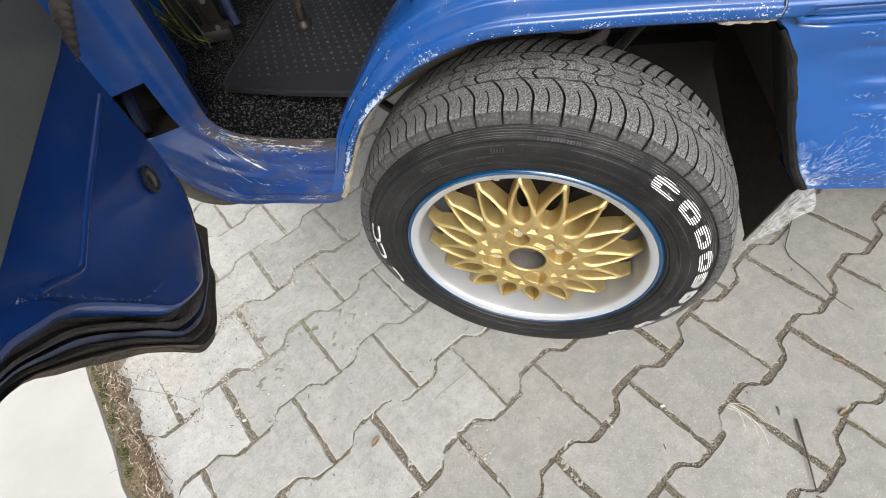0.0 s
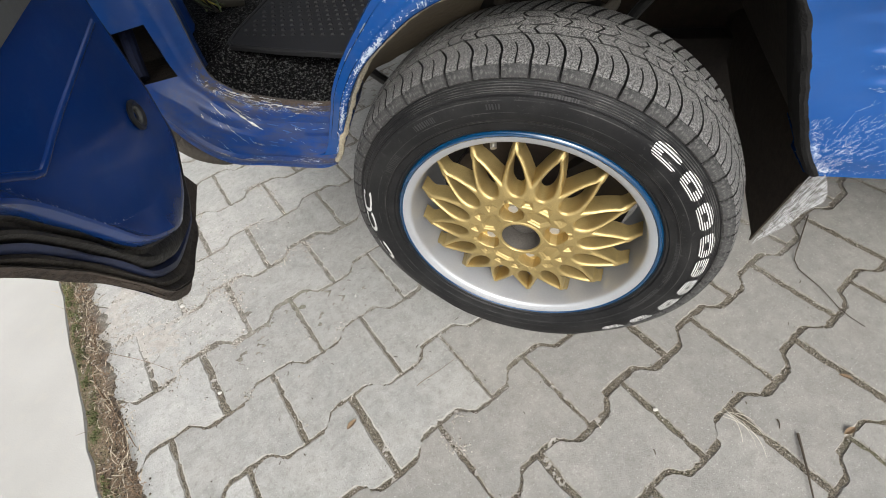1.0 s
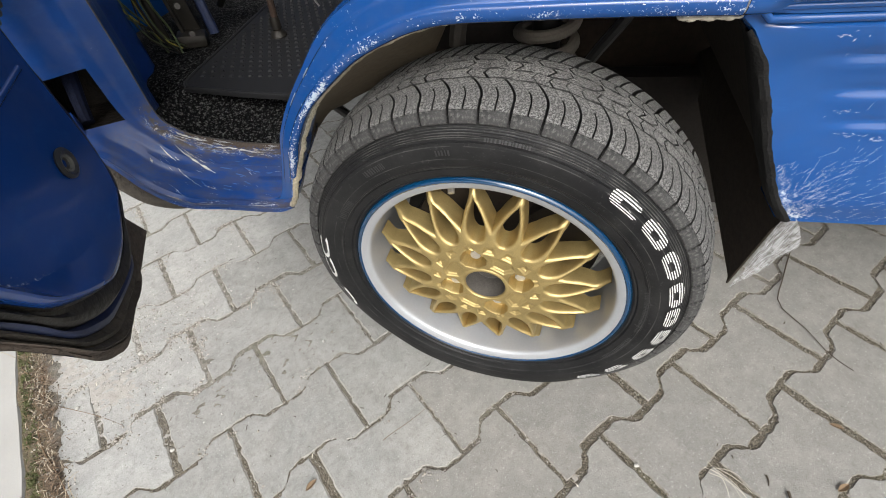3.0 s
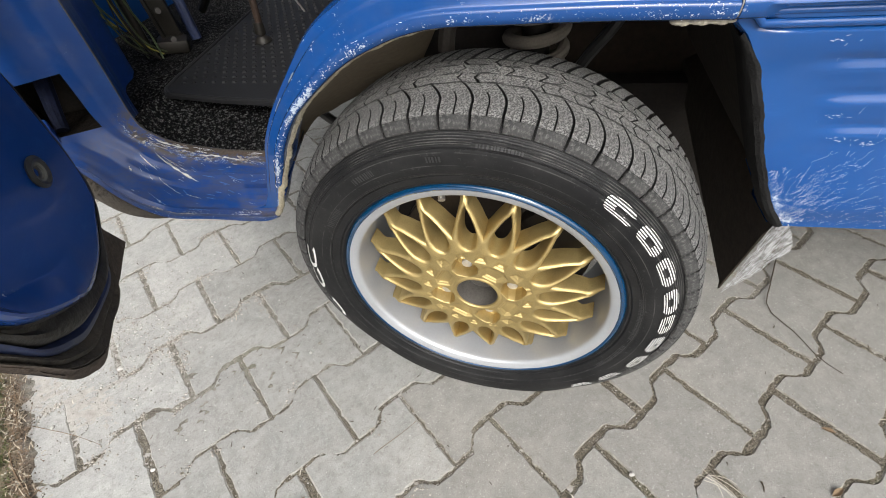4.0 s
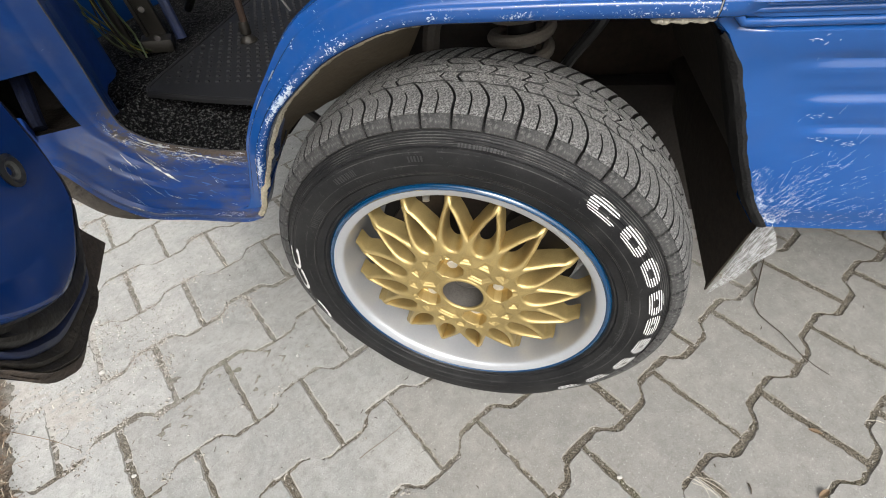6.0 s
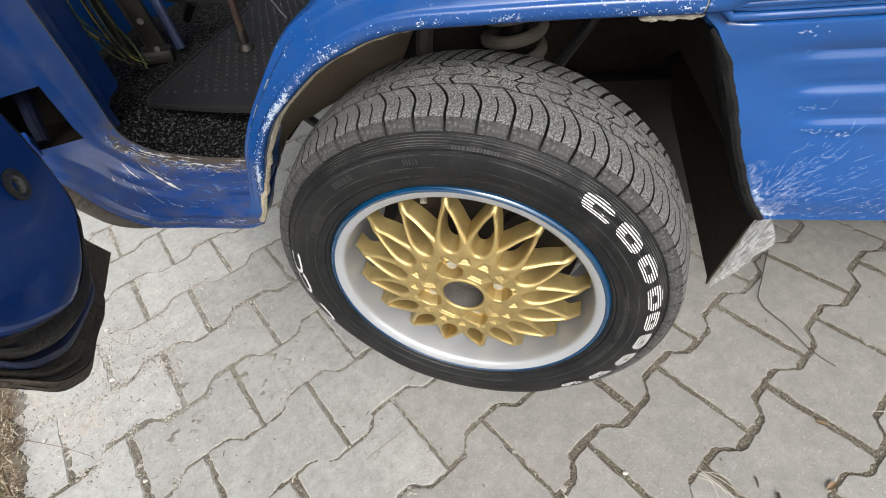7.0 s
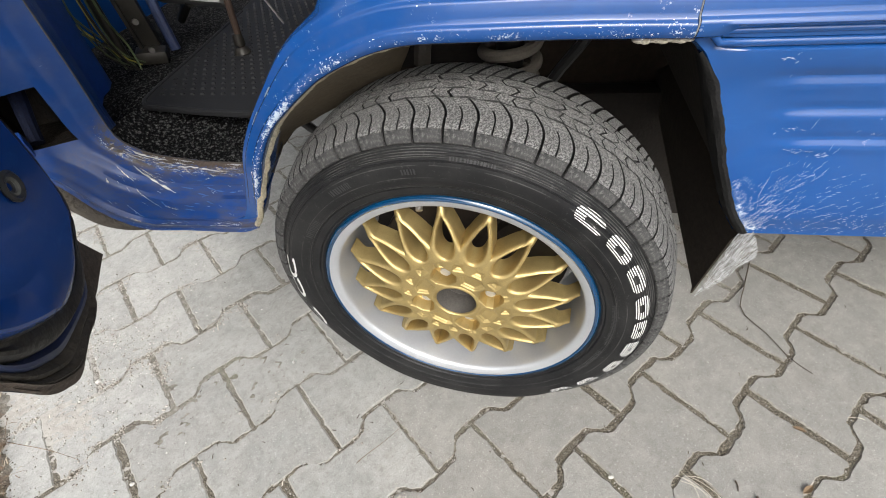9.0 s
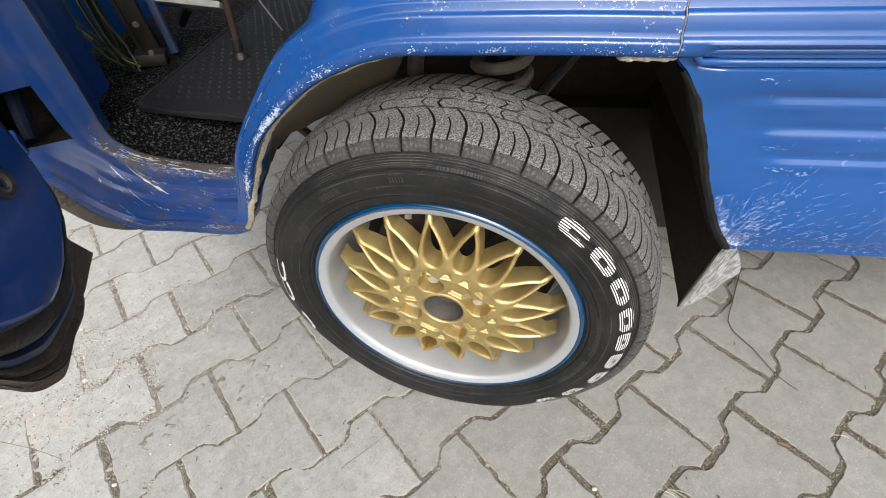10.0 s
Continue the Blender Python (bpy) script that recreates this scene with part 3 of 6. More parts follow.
part("pressed_bead", tube_bm(spline([(0.2240, 0.0560, 0.6250), (0.2262, 0.0575, 0.6205), (0.2310, 0.0590, 0.6155), (0.2380, 0.0600, 0.6128), (0.2500, 0.0606, 0.6120), (0.40, 0.0606, 0.6120), (1.0, 0.0606, 0.6120), (1.75, 0.0606, 0.6120)], 60), 0.0038, 12), M_PAINT, van)
part("pressed_bead", tube_bm(spline([(0.2240, 0.0560, 0.6235), (0.2300, 0.0565, 0.6225), (0.2420, 0.0585, 0.6222), (0.40, 0.0585, 0.6222), (1.0, 0.0585, 0.6222), (1.75, 0.0585, 0.6222)], 60), 0.0028, 12), M_PAINT, van)


def seam_filler():
    bm = bmesh.new()
    for k in range(9):
        x = 0.172 + 0.005 * k
        bmesh.ops.create_icosphere(bm, subdivisions=2, radius=1, matrix=Matrix.Translation((x, 0.064, 0.6145)) @ Matrix.Diagonal((0.006, 0.006, 0.0028 + 0.0012 * math.sin(k * 2.1), 1)))
    return bm


part("seam_filler", seam_filler(), M_FILLER, van, "grey filler at the seam of two panels")
part("panel_seam", tube_bm([(0.2127, y - 0.0002, z) for z, y in BELT[1:19]], 0.0006, 6), M_PAD, van)


def edge_strip():
    p = spline([(x, z) for x, z in REAR_EDGE[1:]], 40)
    rows = []
    for i, (x, z) in enumerate(p):
        w = 0.0024 * noise.noise(Vector((x * 50, z * 50, 5))) + 0.0014 * noise.noise(Vector((x * 170, z * 170, 8)))
        k = 0.2 + 0.8 * smooth(0.0, 0.16, i / 39)
        rows.append([(x + (dx + dw * w) * k, 0.063 + (y - 0.063) * k if y < 0.08 else y, z + dz) for dx, dw, y, dz in ((0.0065, 1, 0.0632, 0.002), (0.0052, 1.2, 0.0612, 0.002), (0.002, 1, 0.0606, 0.001), (-0.002, 0.6, 0.063, 0.0), (-0.004, -1, 0.069, -0.001), (-0.0045, 1, 0.078, -0.002), (0.002, 0, 0.10, -0.002), (0.006, 0, 0.14, -0.002))])
    return grid_bm(rows)


part("arch_edge_strip", edge_strip(), M_STRIP, van, "dirty dark strip along the panel edge")


# wheel well
def liner():
    pts = [(x - 0.001, z) for x, z in spline(ARCH, 80) if x > -0.035]
    pts = pts + [(x + 0.012, z + 0.0) for x, z in spline(REAR_EDGE, 24)]
    # below the body: the panel runs on down to its torn point
    rows = []
    ys = (0.072, 0.12, 0.2, 0.3, 0.4, 0.52)
    for i, (x, z) in enumerate(pts):
        rows.append([(x + 0.02 * (y - 0.07), y, z + 0.012 * (y - 0.07)) for y in ys])
    for f in (0.2, 0.45, 0.7, 1.0):
        rows.append([(0.350 + 0.008 * f - 0.02 * (y - 0.1), y + 0.010 + 0.045 * f * (k == 0), (0.388 - f * 0.19) + f * 0.30 * max(0.0, y - 0.075)) for k, y in enumerate(ys)])
    return grid_bm(rows)


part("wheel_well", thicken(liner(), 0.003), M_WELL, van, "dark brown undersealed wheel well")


GUARD_LIP = [(-0.252, 0.071, 0.440), (-0.240, 0.070, 0.462), (-0.227, 0.069, 0.487), (-0.202, 0.069, 0.525), (-0.172, 0.069, 0.553), (-0.132, 0.069, 0.583), (-0.092, 0.069, 0.602), (-0.060, 0.069, 0.612), (-0.035, 0.069, 0.616)]
GUARD_IN = [(-0.252, 0.098, 0.446), (-0.244, 0.14, 0.463), (-0.226, 0.16, 0.475), (-0.195, 0.17, 0.487), (-0.158, 0.18, 0.503), (-0.126, 0.19, 0.514), (-0.091, 0.20, 0.524), (-0.074, 0.20, 0.550), (-0.060, 0.20, 0.575)]


def front_liner():
    a, b = spline(GUARD_LIP, 40), spline(GUARD_IN, 40)
    rows = []
    for i, (p, q) in enumerate(zip(a, b)):
        w = 0.003 * noise.noise(Vector((i * 0.35, 0, 0)))
        row = []
        for f in (0.0, 0.12, 0.3, 0.5, 0.7, 0.88, 1.0):
            e = p * (1 - f) + q * f
            e = e + (np.array((-0.004, 0.0, 0.006)) * math.sin(math.pi * f) + np.array((0.0, 0.0, w)) * f)
            row.append(tuple(e))
        row.append((q[0] - 0.008, q[1] + 0.010, q[2] + 0.012 + w))
        rows.append(row)
    return grid_bm(rows)


part("splash_guard", thicken(front_liner(), 0.003), M_LINER, van, "brown undersealed splash guard over the tyre")
# Added panels close the well against stray light and sight lines.
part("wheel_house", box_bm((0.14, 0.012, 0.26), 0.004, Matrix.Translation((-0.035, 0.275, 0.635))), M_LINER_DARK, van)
part("well_light_baffle", box_bm((0.76, 0.36, 0.02), 0.004, Matrix.Translation((0.08, 0.37, 0.70))), M_WELL, van)
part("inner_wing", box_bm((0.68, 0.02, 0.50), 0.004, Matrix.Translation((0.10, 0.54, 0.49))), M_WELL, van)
# Added block; its near-black coat keeps the gap behind the tyre in shade.
part("well_dark_block", box_bm((0.42, 0.05, 0.30), 0.012, Matrix.Translation((0.26, 0.50, 0.21))), M_LINER_DARK, van, "added dark block that closes the gap behind the wheel")


def coil():
    pts = []
    for k in range(150):
        a = k / 150 * 2 * math.pi * 5.5
        pts.append((0.060 + 0.035 * math.cos(a), 0.235 + 0.035 * math.sin(a), 0.50 + 0.027 * a / (2 * math.pi)))
    return tube_bm(pts, 0.0078, 10)


part("coil_spring", coil(), M_COIL, van, "dusty suspension coil spring")
part("spring_seat", lathe_bm([(0.0, -0.010), (0.030, -0.010), (0.043, -0.006), (0.045, 0.004), (0.040, 0.012), (0.018, 0.03)], 32), M_COIL, van, "dusty spring seat", m=pose(0.060, 0.235, 0.588, 90, 0, 0))
part("damper", tube_bm([(0.060, 0.235, 0.30), (0.060, 0.235, 0.5), (0.060, 0.235, 0.72)], 0.018, 16), M_DARKMETAL, van, "dark damper tube inside the spring")
part("brake_hose", tube_bm(spline([(0.16, 0.20, 0.64), (0.155, 0.20, 0.58), (0.12, 0.21, 0.52), (0.09, 0.22, 0.46)], 14), 0.007, 8), M_RUBBER, van)
part("track_rod", tube_bm([(-0.46, 0.543, 0.30), (-0.37, 0.464, 0.30), (-0.20, 0.315, 0.30), (-0.10, 0.227, 0.30)], 0.010, 10), M_DARKMETAL, van, "dark steering rod under the van")
part("hose_bracket", tube_bm(spline([(-0.02, 0.21, 0.66), (-0.03, 0.205, 0.60), (-0.045, 0.2, 0.57), (-0.05, 0.2, 0.54)], 10), 0.011, 8), M_RUBBER_DIRTY, van)

# sill and pillar of the door opening: inner edge and outer edge
EDGE_IN = [(-0.470, 0.127, 1.15), (-0.476, 0.127, 0.80), (-0.479, 0.127, 0.66), (-0.479, 0.127, 0.566), (-0.480, 0.126, 0.488), (-0.466, 0.127, 0.464), (-0.44, 0.130, 0.448), (-0.39, 0.134, 0.436), (-0.34, 0.136, 0.431), (-0.30, 0.136, 0.431), (-0.262, 0.132, 0.44), (-0.235, 0.125, 0.47)]
EDGE_OUT = [(-0.60, 0.0, 1.15), (-0.60, 0.01, 0.80), (-0.60, 0.02, 0.66), (-0.60, 0.02, 0.566), (-0.586, 0.034, 0.500), (-0.547, 0.058, 0.447), (-0.522, 0.068, 0.390), (-0.48, 0.077, 0.351), (-0.41, 0.077, 0.350), (-0.35, 0.0755, 0.350), (-0.312, 0.074, 0.353), (-0.29, 0.072, 0.362)]
PER = 7
N_ALONG = PER * (len(EDGE_IN) - 1) + 1
ACROSS = [0.0, 0.03, 0.07, 0.11, 0.15, 0.19, 0.23, 0.27, 0.31, 0.35, 0.40, 0.45, 0.5, 0.55, 0.6, 0.65, 0.7, 0.75, 0.8, 0.84, 0.87, 0.9, 0.93, 0.96, 0.98, 1.0]
N_ACROSS = len(ACROSS)


def even(pts, per):
    """Points along a smooth curve, the same number between each two of pts."""
    pts, out = [np.array(p, float) for p in pts], []
    for i in range(len(pts) - 1):
        p0, p1, p2, p3 = pts[max(i - 1, 0)], pts[i], pts[i + 1], pts[min(i + 2, len(pts) - 1)]
        for k in range(per):
            t = k / per
            out.append(0.5 * (2 * p1 + (p2 - p0) * t + (2 * p0 - 5 * p1 + 4 * p2 - p3) * t * t + (3 * p1 - p0 - 3 * p2 + p3) * t ** 3))
    return out + [pts[-1]]


def jamb_grid():
    a, b = even(EDGE_IN, PER), even(EDGE_OUT, PER)
    rows = []
    for i in range(N_ALONG):
        row = [tuple(a[i] + np.array((-0.016, 0.028, -0.006)))]
        sill = smooth(0.50, 0.43, a[i][2])
        for f in ACROSS:
            p = a[i] * (1 - f) + b[i] * f
            lift = math.sin(math.pi * f) * (0.008 + 0.012 * sill)
            ridge = 0.004 * math.exp(-((f - 0.14) / 0.05) ** 2) + 0.0065 * math.exp(-((f - 0.90) / 0.028) ** 2) * sill
            step = -0.005 * smooth(0.20, 0.26, f) * (1 - sill) - 0.006 * smooth(0.18, 0.34, f) * smooth(0.62, 0.42, f) * sill
            dent = 0.0030 * noise.noise(Vector(p * 22)) * sill + 0.0058 * noise.noise(Vector((p[0] * 5, f * 12, 2.0))) * sill + 0.0010 * noise.noise(Vector(p * 40))
            d = lift + ridge + step + dent
            row.append((p[0] + d * 0.45, p[1] - d * 0.75, p[2] + d * 0.5 * sill))
        q = b[i]
        row.append((q[0], q[1] + 0.006, q[2] - 0.003))
        row.append((q[0] - 0.01, q[1] + 0.05, q[2] - 0.002))
        rows.append(row)
    return rows


JAMB = jamb_grid()


def in_hole(i, j):
    return 3 * PER <= i < 4 * PER and 0.26 < ACROSS[max(0, min(j - 1, N_ACROSS - 1))] < 0.74 and 1 <= j < N_ACROSS


jamb_ob = part("door_jamb", grid_bm(JAMB, skip=in_hole), M_PAINT_SILL, van, "blue sill and pillar with paint chipped to bare metal")
JIN = np.array(even(EDGE_IN, PER))


def sill_near(c):
    return float(np.min(np.linalg.norm(JIN - np.array(c), axis=1)))


set_mark(jamb_ob, "dirt", lambda c: (1.3 * smooth(0.034, 0.004, sill_near(c)) + 0.30 + 0.5 * smooth(-0.36, -0.30, c.x) * smooth(0.40, 0.375, c.z)) * smooth(0.53, 0.455, c.z))
set_mark(jamb_ob, "wear", lambda c: (0.72 * math.exp(-((sill_near(c) - 0.016) / 0.010) ** 2) + 0.55 * smooth(0.085, 0.074, c.y) * smooth(0.385, 0.36, c.z)) * smooth(0.56, 0.47, c.z))


def pocket():
    # walls of the check-strap opening, sunk into the pillar
    bm = bmesh.new()
    ring = [JAMB[i][1 + ACROSS.index(f)] for i, f in ((3 * PER, 0.27), (3 * PER, 0.5), (3 * PER, 0.75), (4 * PER, 0.75), (4 * PER, 0.5), (4 * PER, 0.27))]
    lo, hi = [bm.verts.new(p) for p in ring], [bm.verts.new((x - 0.05, y + 0.06, z)) for x, y, z in ring]
    for k in range(6):
        bm.faces.new((lo[k], lo[(k + 1) % 6], hi[(k + 1) % 6], hi[k]))
    bm.faces.new(hi)
    return bm


# Grease darkened to near black, so the opening's shade is in its colour too.
strap = part("check_strap_opening", pocket(), M_GREASE, van, "dark greasy opening for the door check strap")
HOLE = sum((Vector(JAMB[i][1 + ACROSS.index(f)]) for i, f in ((3 * PER, 0.27), (3 * PER, 0.75), (4 * PER, 0.75), (4 * PER, 0.27))), Vector()) / 4
part("hinge_arm", tube_bm(spline([HOLE + Vector((-0.030, 0.045, 0.035)), HOLE + Vector((-0.022, 0.030, 0.012)), HOLE + Vector((-0.016, 0.016, -0.012)), HOLE + Vector((-0.006, 0.002, -0.030))], 14), 0.011, 10, 0.008), M_HINGE, van, "greasy dark blue hinge arm")
part("strap_bracket", box_bm((0.026, 0.012, 0.028), 0.005, pose(-0.553, 0.066, 0.502, 0, 20, -42)), M_KICK, van)


M_SCUFF = plain("scuffed_pale_blue", (0.022, 0.075, 0.21), 0.5, vary=0.5, scale=220, bump=0.3)


def chip(ci, cj, rj, ri, slant=0.0, mat=None):
    """A ragged bare patch on the sill, laid just over the paint: row, column, half width, half length, columns gained per row."""
    ring, n = [], 30
    for k in range(n):
        a = 2 * math.pi * k / n
        w = 1 + 0.7 * noise.noise(Vector((math.cos(a) * 2.4 + ci, math.sin(a) * 2.4, cj))) + 0.45 * noise.noise(Vector((math.cos(a) * 7 + ci, math.sin(a) * 7, cj + 3)))
        di = math.cos(a) * ri * w / 0.0125
        i, j = ci + di, cj + math.sin(a) * rj * w / 0.0055 + slant * di
        i, j = min(max(i, 0), N_ALONG - 2), min(max(j, 1), N_ACROSS - 1)
        i0, j0 = int(i), int(j)
        fi, fj = i - i0, j - j0
        q = sum((Vector(JAMB[i0 + p][j0 + r]) * ((fi if p else 1 - fi) * (fj if r else 1 - fj)) for p in (0, 1) for r in (0, 1)), Vector())
        ring.append(tuple(q + Vector((0.0004, -0.0008, 0.0010))))
    # strips across the patch follow the curve of the sill
    h = n // 2
    return mesh_of("paint_chip", ring, [(k, k + 1, n - k - 1, (n - k) % n) if k else (0, 1, n - 1) for k in range(h)], mat or M_BARE)


cr = random.Random(5)
CHIPS = [(31.3, 3.2, 0.0025, 0.003), (33.0, 4.5, 0.0034, 0.005, 0.3), (36.0, 5.0, 0.0026, 0.006, 0.7), (35.3, 1.6, 0.0016, 0.008), (39.5, 14.2, 0.0016, 0.006, 0.9), (54.7, 7.0, 0.0014, 0.006, -0.3), (51.5, 16.0, 0.0007, 0.014, 0.36)]
# long scrapes below the inner edge, and steeper ones where boots slide off
CHIPS += [(cr.uniform(37, 46), cr.uniform(1.8, 4.2), cr.uniform(0.0003, 0.0008), cr.uniform(0.010, 0.030), 0.0) for _ in range(10)]
for _ in range(12):
    i = cr.uniform(41, 50)
    CHIPS.append((i, 7.0 + (i - 41) * 0.52 + cr.gauss(0, 0.6), cr.uniform(0.0003, 0.0008), cr.uniform(0.006, 0.022), 0.52 + cr.gauss(0, 0.06)))
CHIPS += [(cr.uniform(48, 59), cr.gauss(4.2, 0.7), cr.uniform(0.0004, 0.0013), cr.uniform(0.003, 0.012), cr.gauss(0.03, 0.08)) for _ in range(20)]
CHIPS += [(cr.uniform(42, 66), 22 + cr.gauss(0, 0.3), cr.uniform(0.0004, 0.0009), cr.uniform(0.010, 0.04)) for _ in range(9)]
for spot in CHIPS:
    hang("paint_chip", chip(*spot), van, None, "bare grey metal where paint has chipped")
for _ in range(16):
    hang("paint_scuff", chip(cr.uniform(48, 62), cr.gauss(12.5, 3.0), cr.uniform(0.0004, 0.0012), cr.uniform(0.003, 0.014), cr.gauss(0.25, 0.3), M_SCUFF), van, None, "pale blue scuff in the paint")


def on_jamb(i, j, lift):
    i0, j0 = int(i), int(j)
    fi, fj = i - i0, j - j0
    q = sum((Vector(JAMB[i0 + a][j0 + b]) * ((fi if a else 1 - fi) * (fj if b else 1 - fj)) for a in (0, 1) for b in (0, 1)), Vector())
    return q + Vector((0.25, -0.5, 0.6)) * lift


def scrape(pts, w, seed):
    """A long bright streak, scratch and painted highlight in one, that fades in and out along a line of the sill."""
    line = spline([(i, j, 0) for i, j in pts], 40)
    rows = []
    for k, (i, j, _) in enumerate(line):
        f = k / 39
        h = w * math.sin(math.pi * f) ** 0.6 * max(0.1, 0.6 + 1.1 * noise.noise(Vector((f * 7, seed, 0))) + 0.7 * noise.noise(Vector((f * 22, seed, 5)))) / 0.0055
        c = j + 0.25 * noise.noise(Vector((f * 9, seed, 9)))
        rows.append([tuple(on_jamb(i, c + g * h, 0.0017)) for g in (-0.5, 0.0, 0.5)])
    return grid_bm(rows)


# Pale streaks draw scratches and the sill's highlights in one colour.
for k, (line, w) in enumerate(((((35.2, 3.0), (40.2, 2.5), (45.5, 2.5)), 0.0030), (((36.5, 3.6), (40.5, 3.2), (44.0, 3.0)), 0.0012), (((40.5, 6.5), (44.2, 8.7), (47.7, 10.5), (50.8, 11.9)), 0.0034), (((42.5, 6.9), (45.5, 8.6), (48.0, 9.7)), 0.0012), (((38.0, 9.5), (43.2, 11.2)), 0.0014), (((47.5, 4.0), (50.7, 3.5), (56.2, 4.5)), 0.0034), (((44.0, 13.0), (47.0, 14.6), (50.0, 16.2)), 0.0008))):
    part("scrape_highlight", scrape(line, w, 3.0 * k), M_SCRAPE, van, "long pale streak on the sill, scratch and painted highlight")


def worn_edge():
    """Rust-brown bare band along the sill just below the carpet, with a ragged lower border."""
    rows = []
    for k in range(120):
        i = 37.5 + 30 * k / 119
        wide = 1.9 + 1.2 * noise.noise(Vector((i * 0.45, 1, 0))) + 0.8 * noise.noise(Vector((i * 2.1, 4, 0)))
        wide = max(0.15, wide * smooth(37.5, 43, i) * smooth(67.5, 64, i))
        row = []
        for f in (0.0, 0.35, 0.7, 1.0):
            j = 1.0 + wide * f
            row.append(tuple(on_jamb(i, j, 0.0008)))
        rows.append(row)
    return grid_bm(rows)


part("worn_edge", worn_edge(), M_RUST_EDGE, van, "rust-brown worn edge of the sill")
part("sill_edge_trim", tube_bm([tuple(Vector(p) + Vector((0.001, -0.001, 0.001))) for p in even(EDGE_IN, 6)[6:64]], 0.0009, 6), M_RUBBER_DIRTY, van, "thin dirty edge of the door opening")


def slivers(count, place, seed):
    """Thin bright scratches: place gives a point, a heading, a normal, a length and a width."""
    r = random.Random(seed)
    verts, faces = [], []
    for _ in range(count):
        p, h, n, ln, w = place(r)
        side = n.cross(h).normalized() * w / 2
        b = len(verts)
        for f, k in ((-0.5, 0.15), (-0.2, 1.0), (0.15, r.uniform(0.5, 1.1)), (0.5, 0.1)):
            q = p + h * ln * f + n * 0.0007
            verts.extend((tuple(q - side * k), tuple(q + side * k)))
        faces.extend((b + 2 * i, b + 2 * i + 1, b + 2 * i + 3, b + 2 * i + 2) for i in range(3))
    return mesh_of("scratch", verts, faces, M_CHIP, smooth=False)


def on_sill(r):
    """Scratches that boots have drawn along and over the sill, in clusters."""
    while True:
        along = r.random() < 0.65
        i, j = (r.uniform(36, 60), abs(r.gauss(0, 1.6)) + 1.6) if along else (r.uniform(40, 64), r.uniform(5, 20))
        if r.random() < 0.25:
            i, j = r.uniform(44, 68), 21.5 + r.gauss(0, 0.8)
        if noise.noise(Vector((i * 0.35, j * 0.3, 2))) + 0.4 * noise.noise(Vector((i * 1.1, j * 0.9, 6))) > 0.14:
            break
    i0, j0 = int(min(i, N_ALONG - 3)), int(min(j, N_ACROSS - 3))
    p, q, s = (Vector(JAMB[a][b]) for a, b in ((i0, j0), (i0 + 1, j0), (i0, j0 + 1)))
    u, v = (q - p), (s - p)
    n = v.cross(u).normalized()
    n = n if n.z - n.y > 0 else -n
    h = (u.normalized() + v.normalized() * (r.gauss(0.03, 0.05) if along else r.gauss(0.40, 0.12))).normalized()
    return p + u * (i - int(i)) + v * (j - int(j)) + n * 0.0004, h, n, r.uniform(0.003, 0.014) * (1 + 1.5 * (r.random() < 0.12)), r.uniform(0.00008, 0.00026)


tagged(hang("scratch", slivers(170, on_sill, 17), van, None, "thin pale scratches along the worn sill"), kind="stuff")
ARCH_P, ARCH_N = arch_frame(110)


def on_flare(r):
    # worn mostly where the flare is proudest and round its front
    while True:
        i = min(108.0, abs(r.gauss(0, 24)) + 16) if r.random() < 0.9 else r.uniform(20, 108)
        off = min(0.043, max(0.001, r.gauss(0.009, 0.004) if r.random() < 0.85 else r.gauss(0.0146, 0.0008)))
        if noise.noise(Vector((i * 0.45, off * 260, 0))) + 0.5 * noise.noise(Vector((i * 1.7, off * 700, 3))) > 0.12:
            break
    x, z, nx, nz = (float(np.interp(i, range(110), q)) for q in (ARCH_P[:, 0], ARCH_P[:, 1], ARCH_N[:, 0], ARCH_N[:, 1]))
    y = float(np.interp(off, [q[0] for q in FLARE[3:]], [q[1] for q in FLARE[3:]]))
    low = smooth(0.49, 0.375, z)
    y, off = y + (0.078 - y) * low, off * flare_width(z)
    h = Vector((nz, 0, -nx))
    h = (h + Vector((r.gauss(0, 0.25), 0, r.gauss(0, 0.25)))).normalized()
    n = Vector((nx * 0.3, -1, nz * 0.3)).normalized()
    return Vector((x + nx * off, y - 0.0006, z + nz * off)), h, n, r.uniform(0.0008, 0.0034) * (1 + (r.random() < 0.08)), r.uniform(0.0002, 0.0005)


tagged(hang("scratch", slivers(110, on_flare, 7), van, None, "white paint chips along the wheel arch"), kind="stuff")


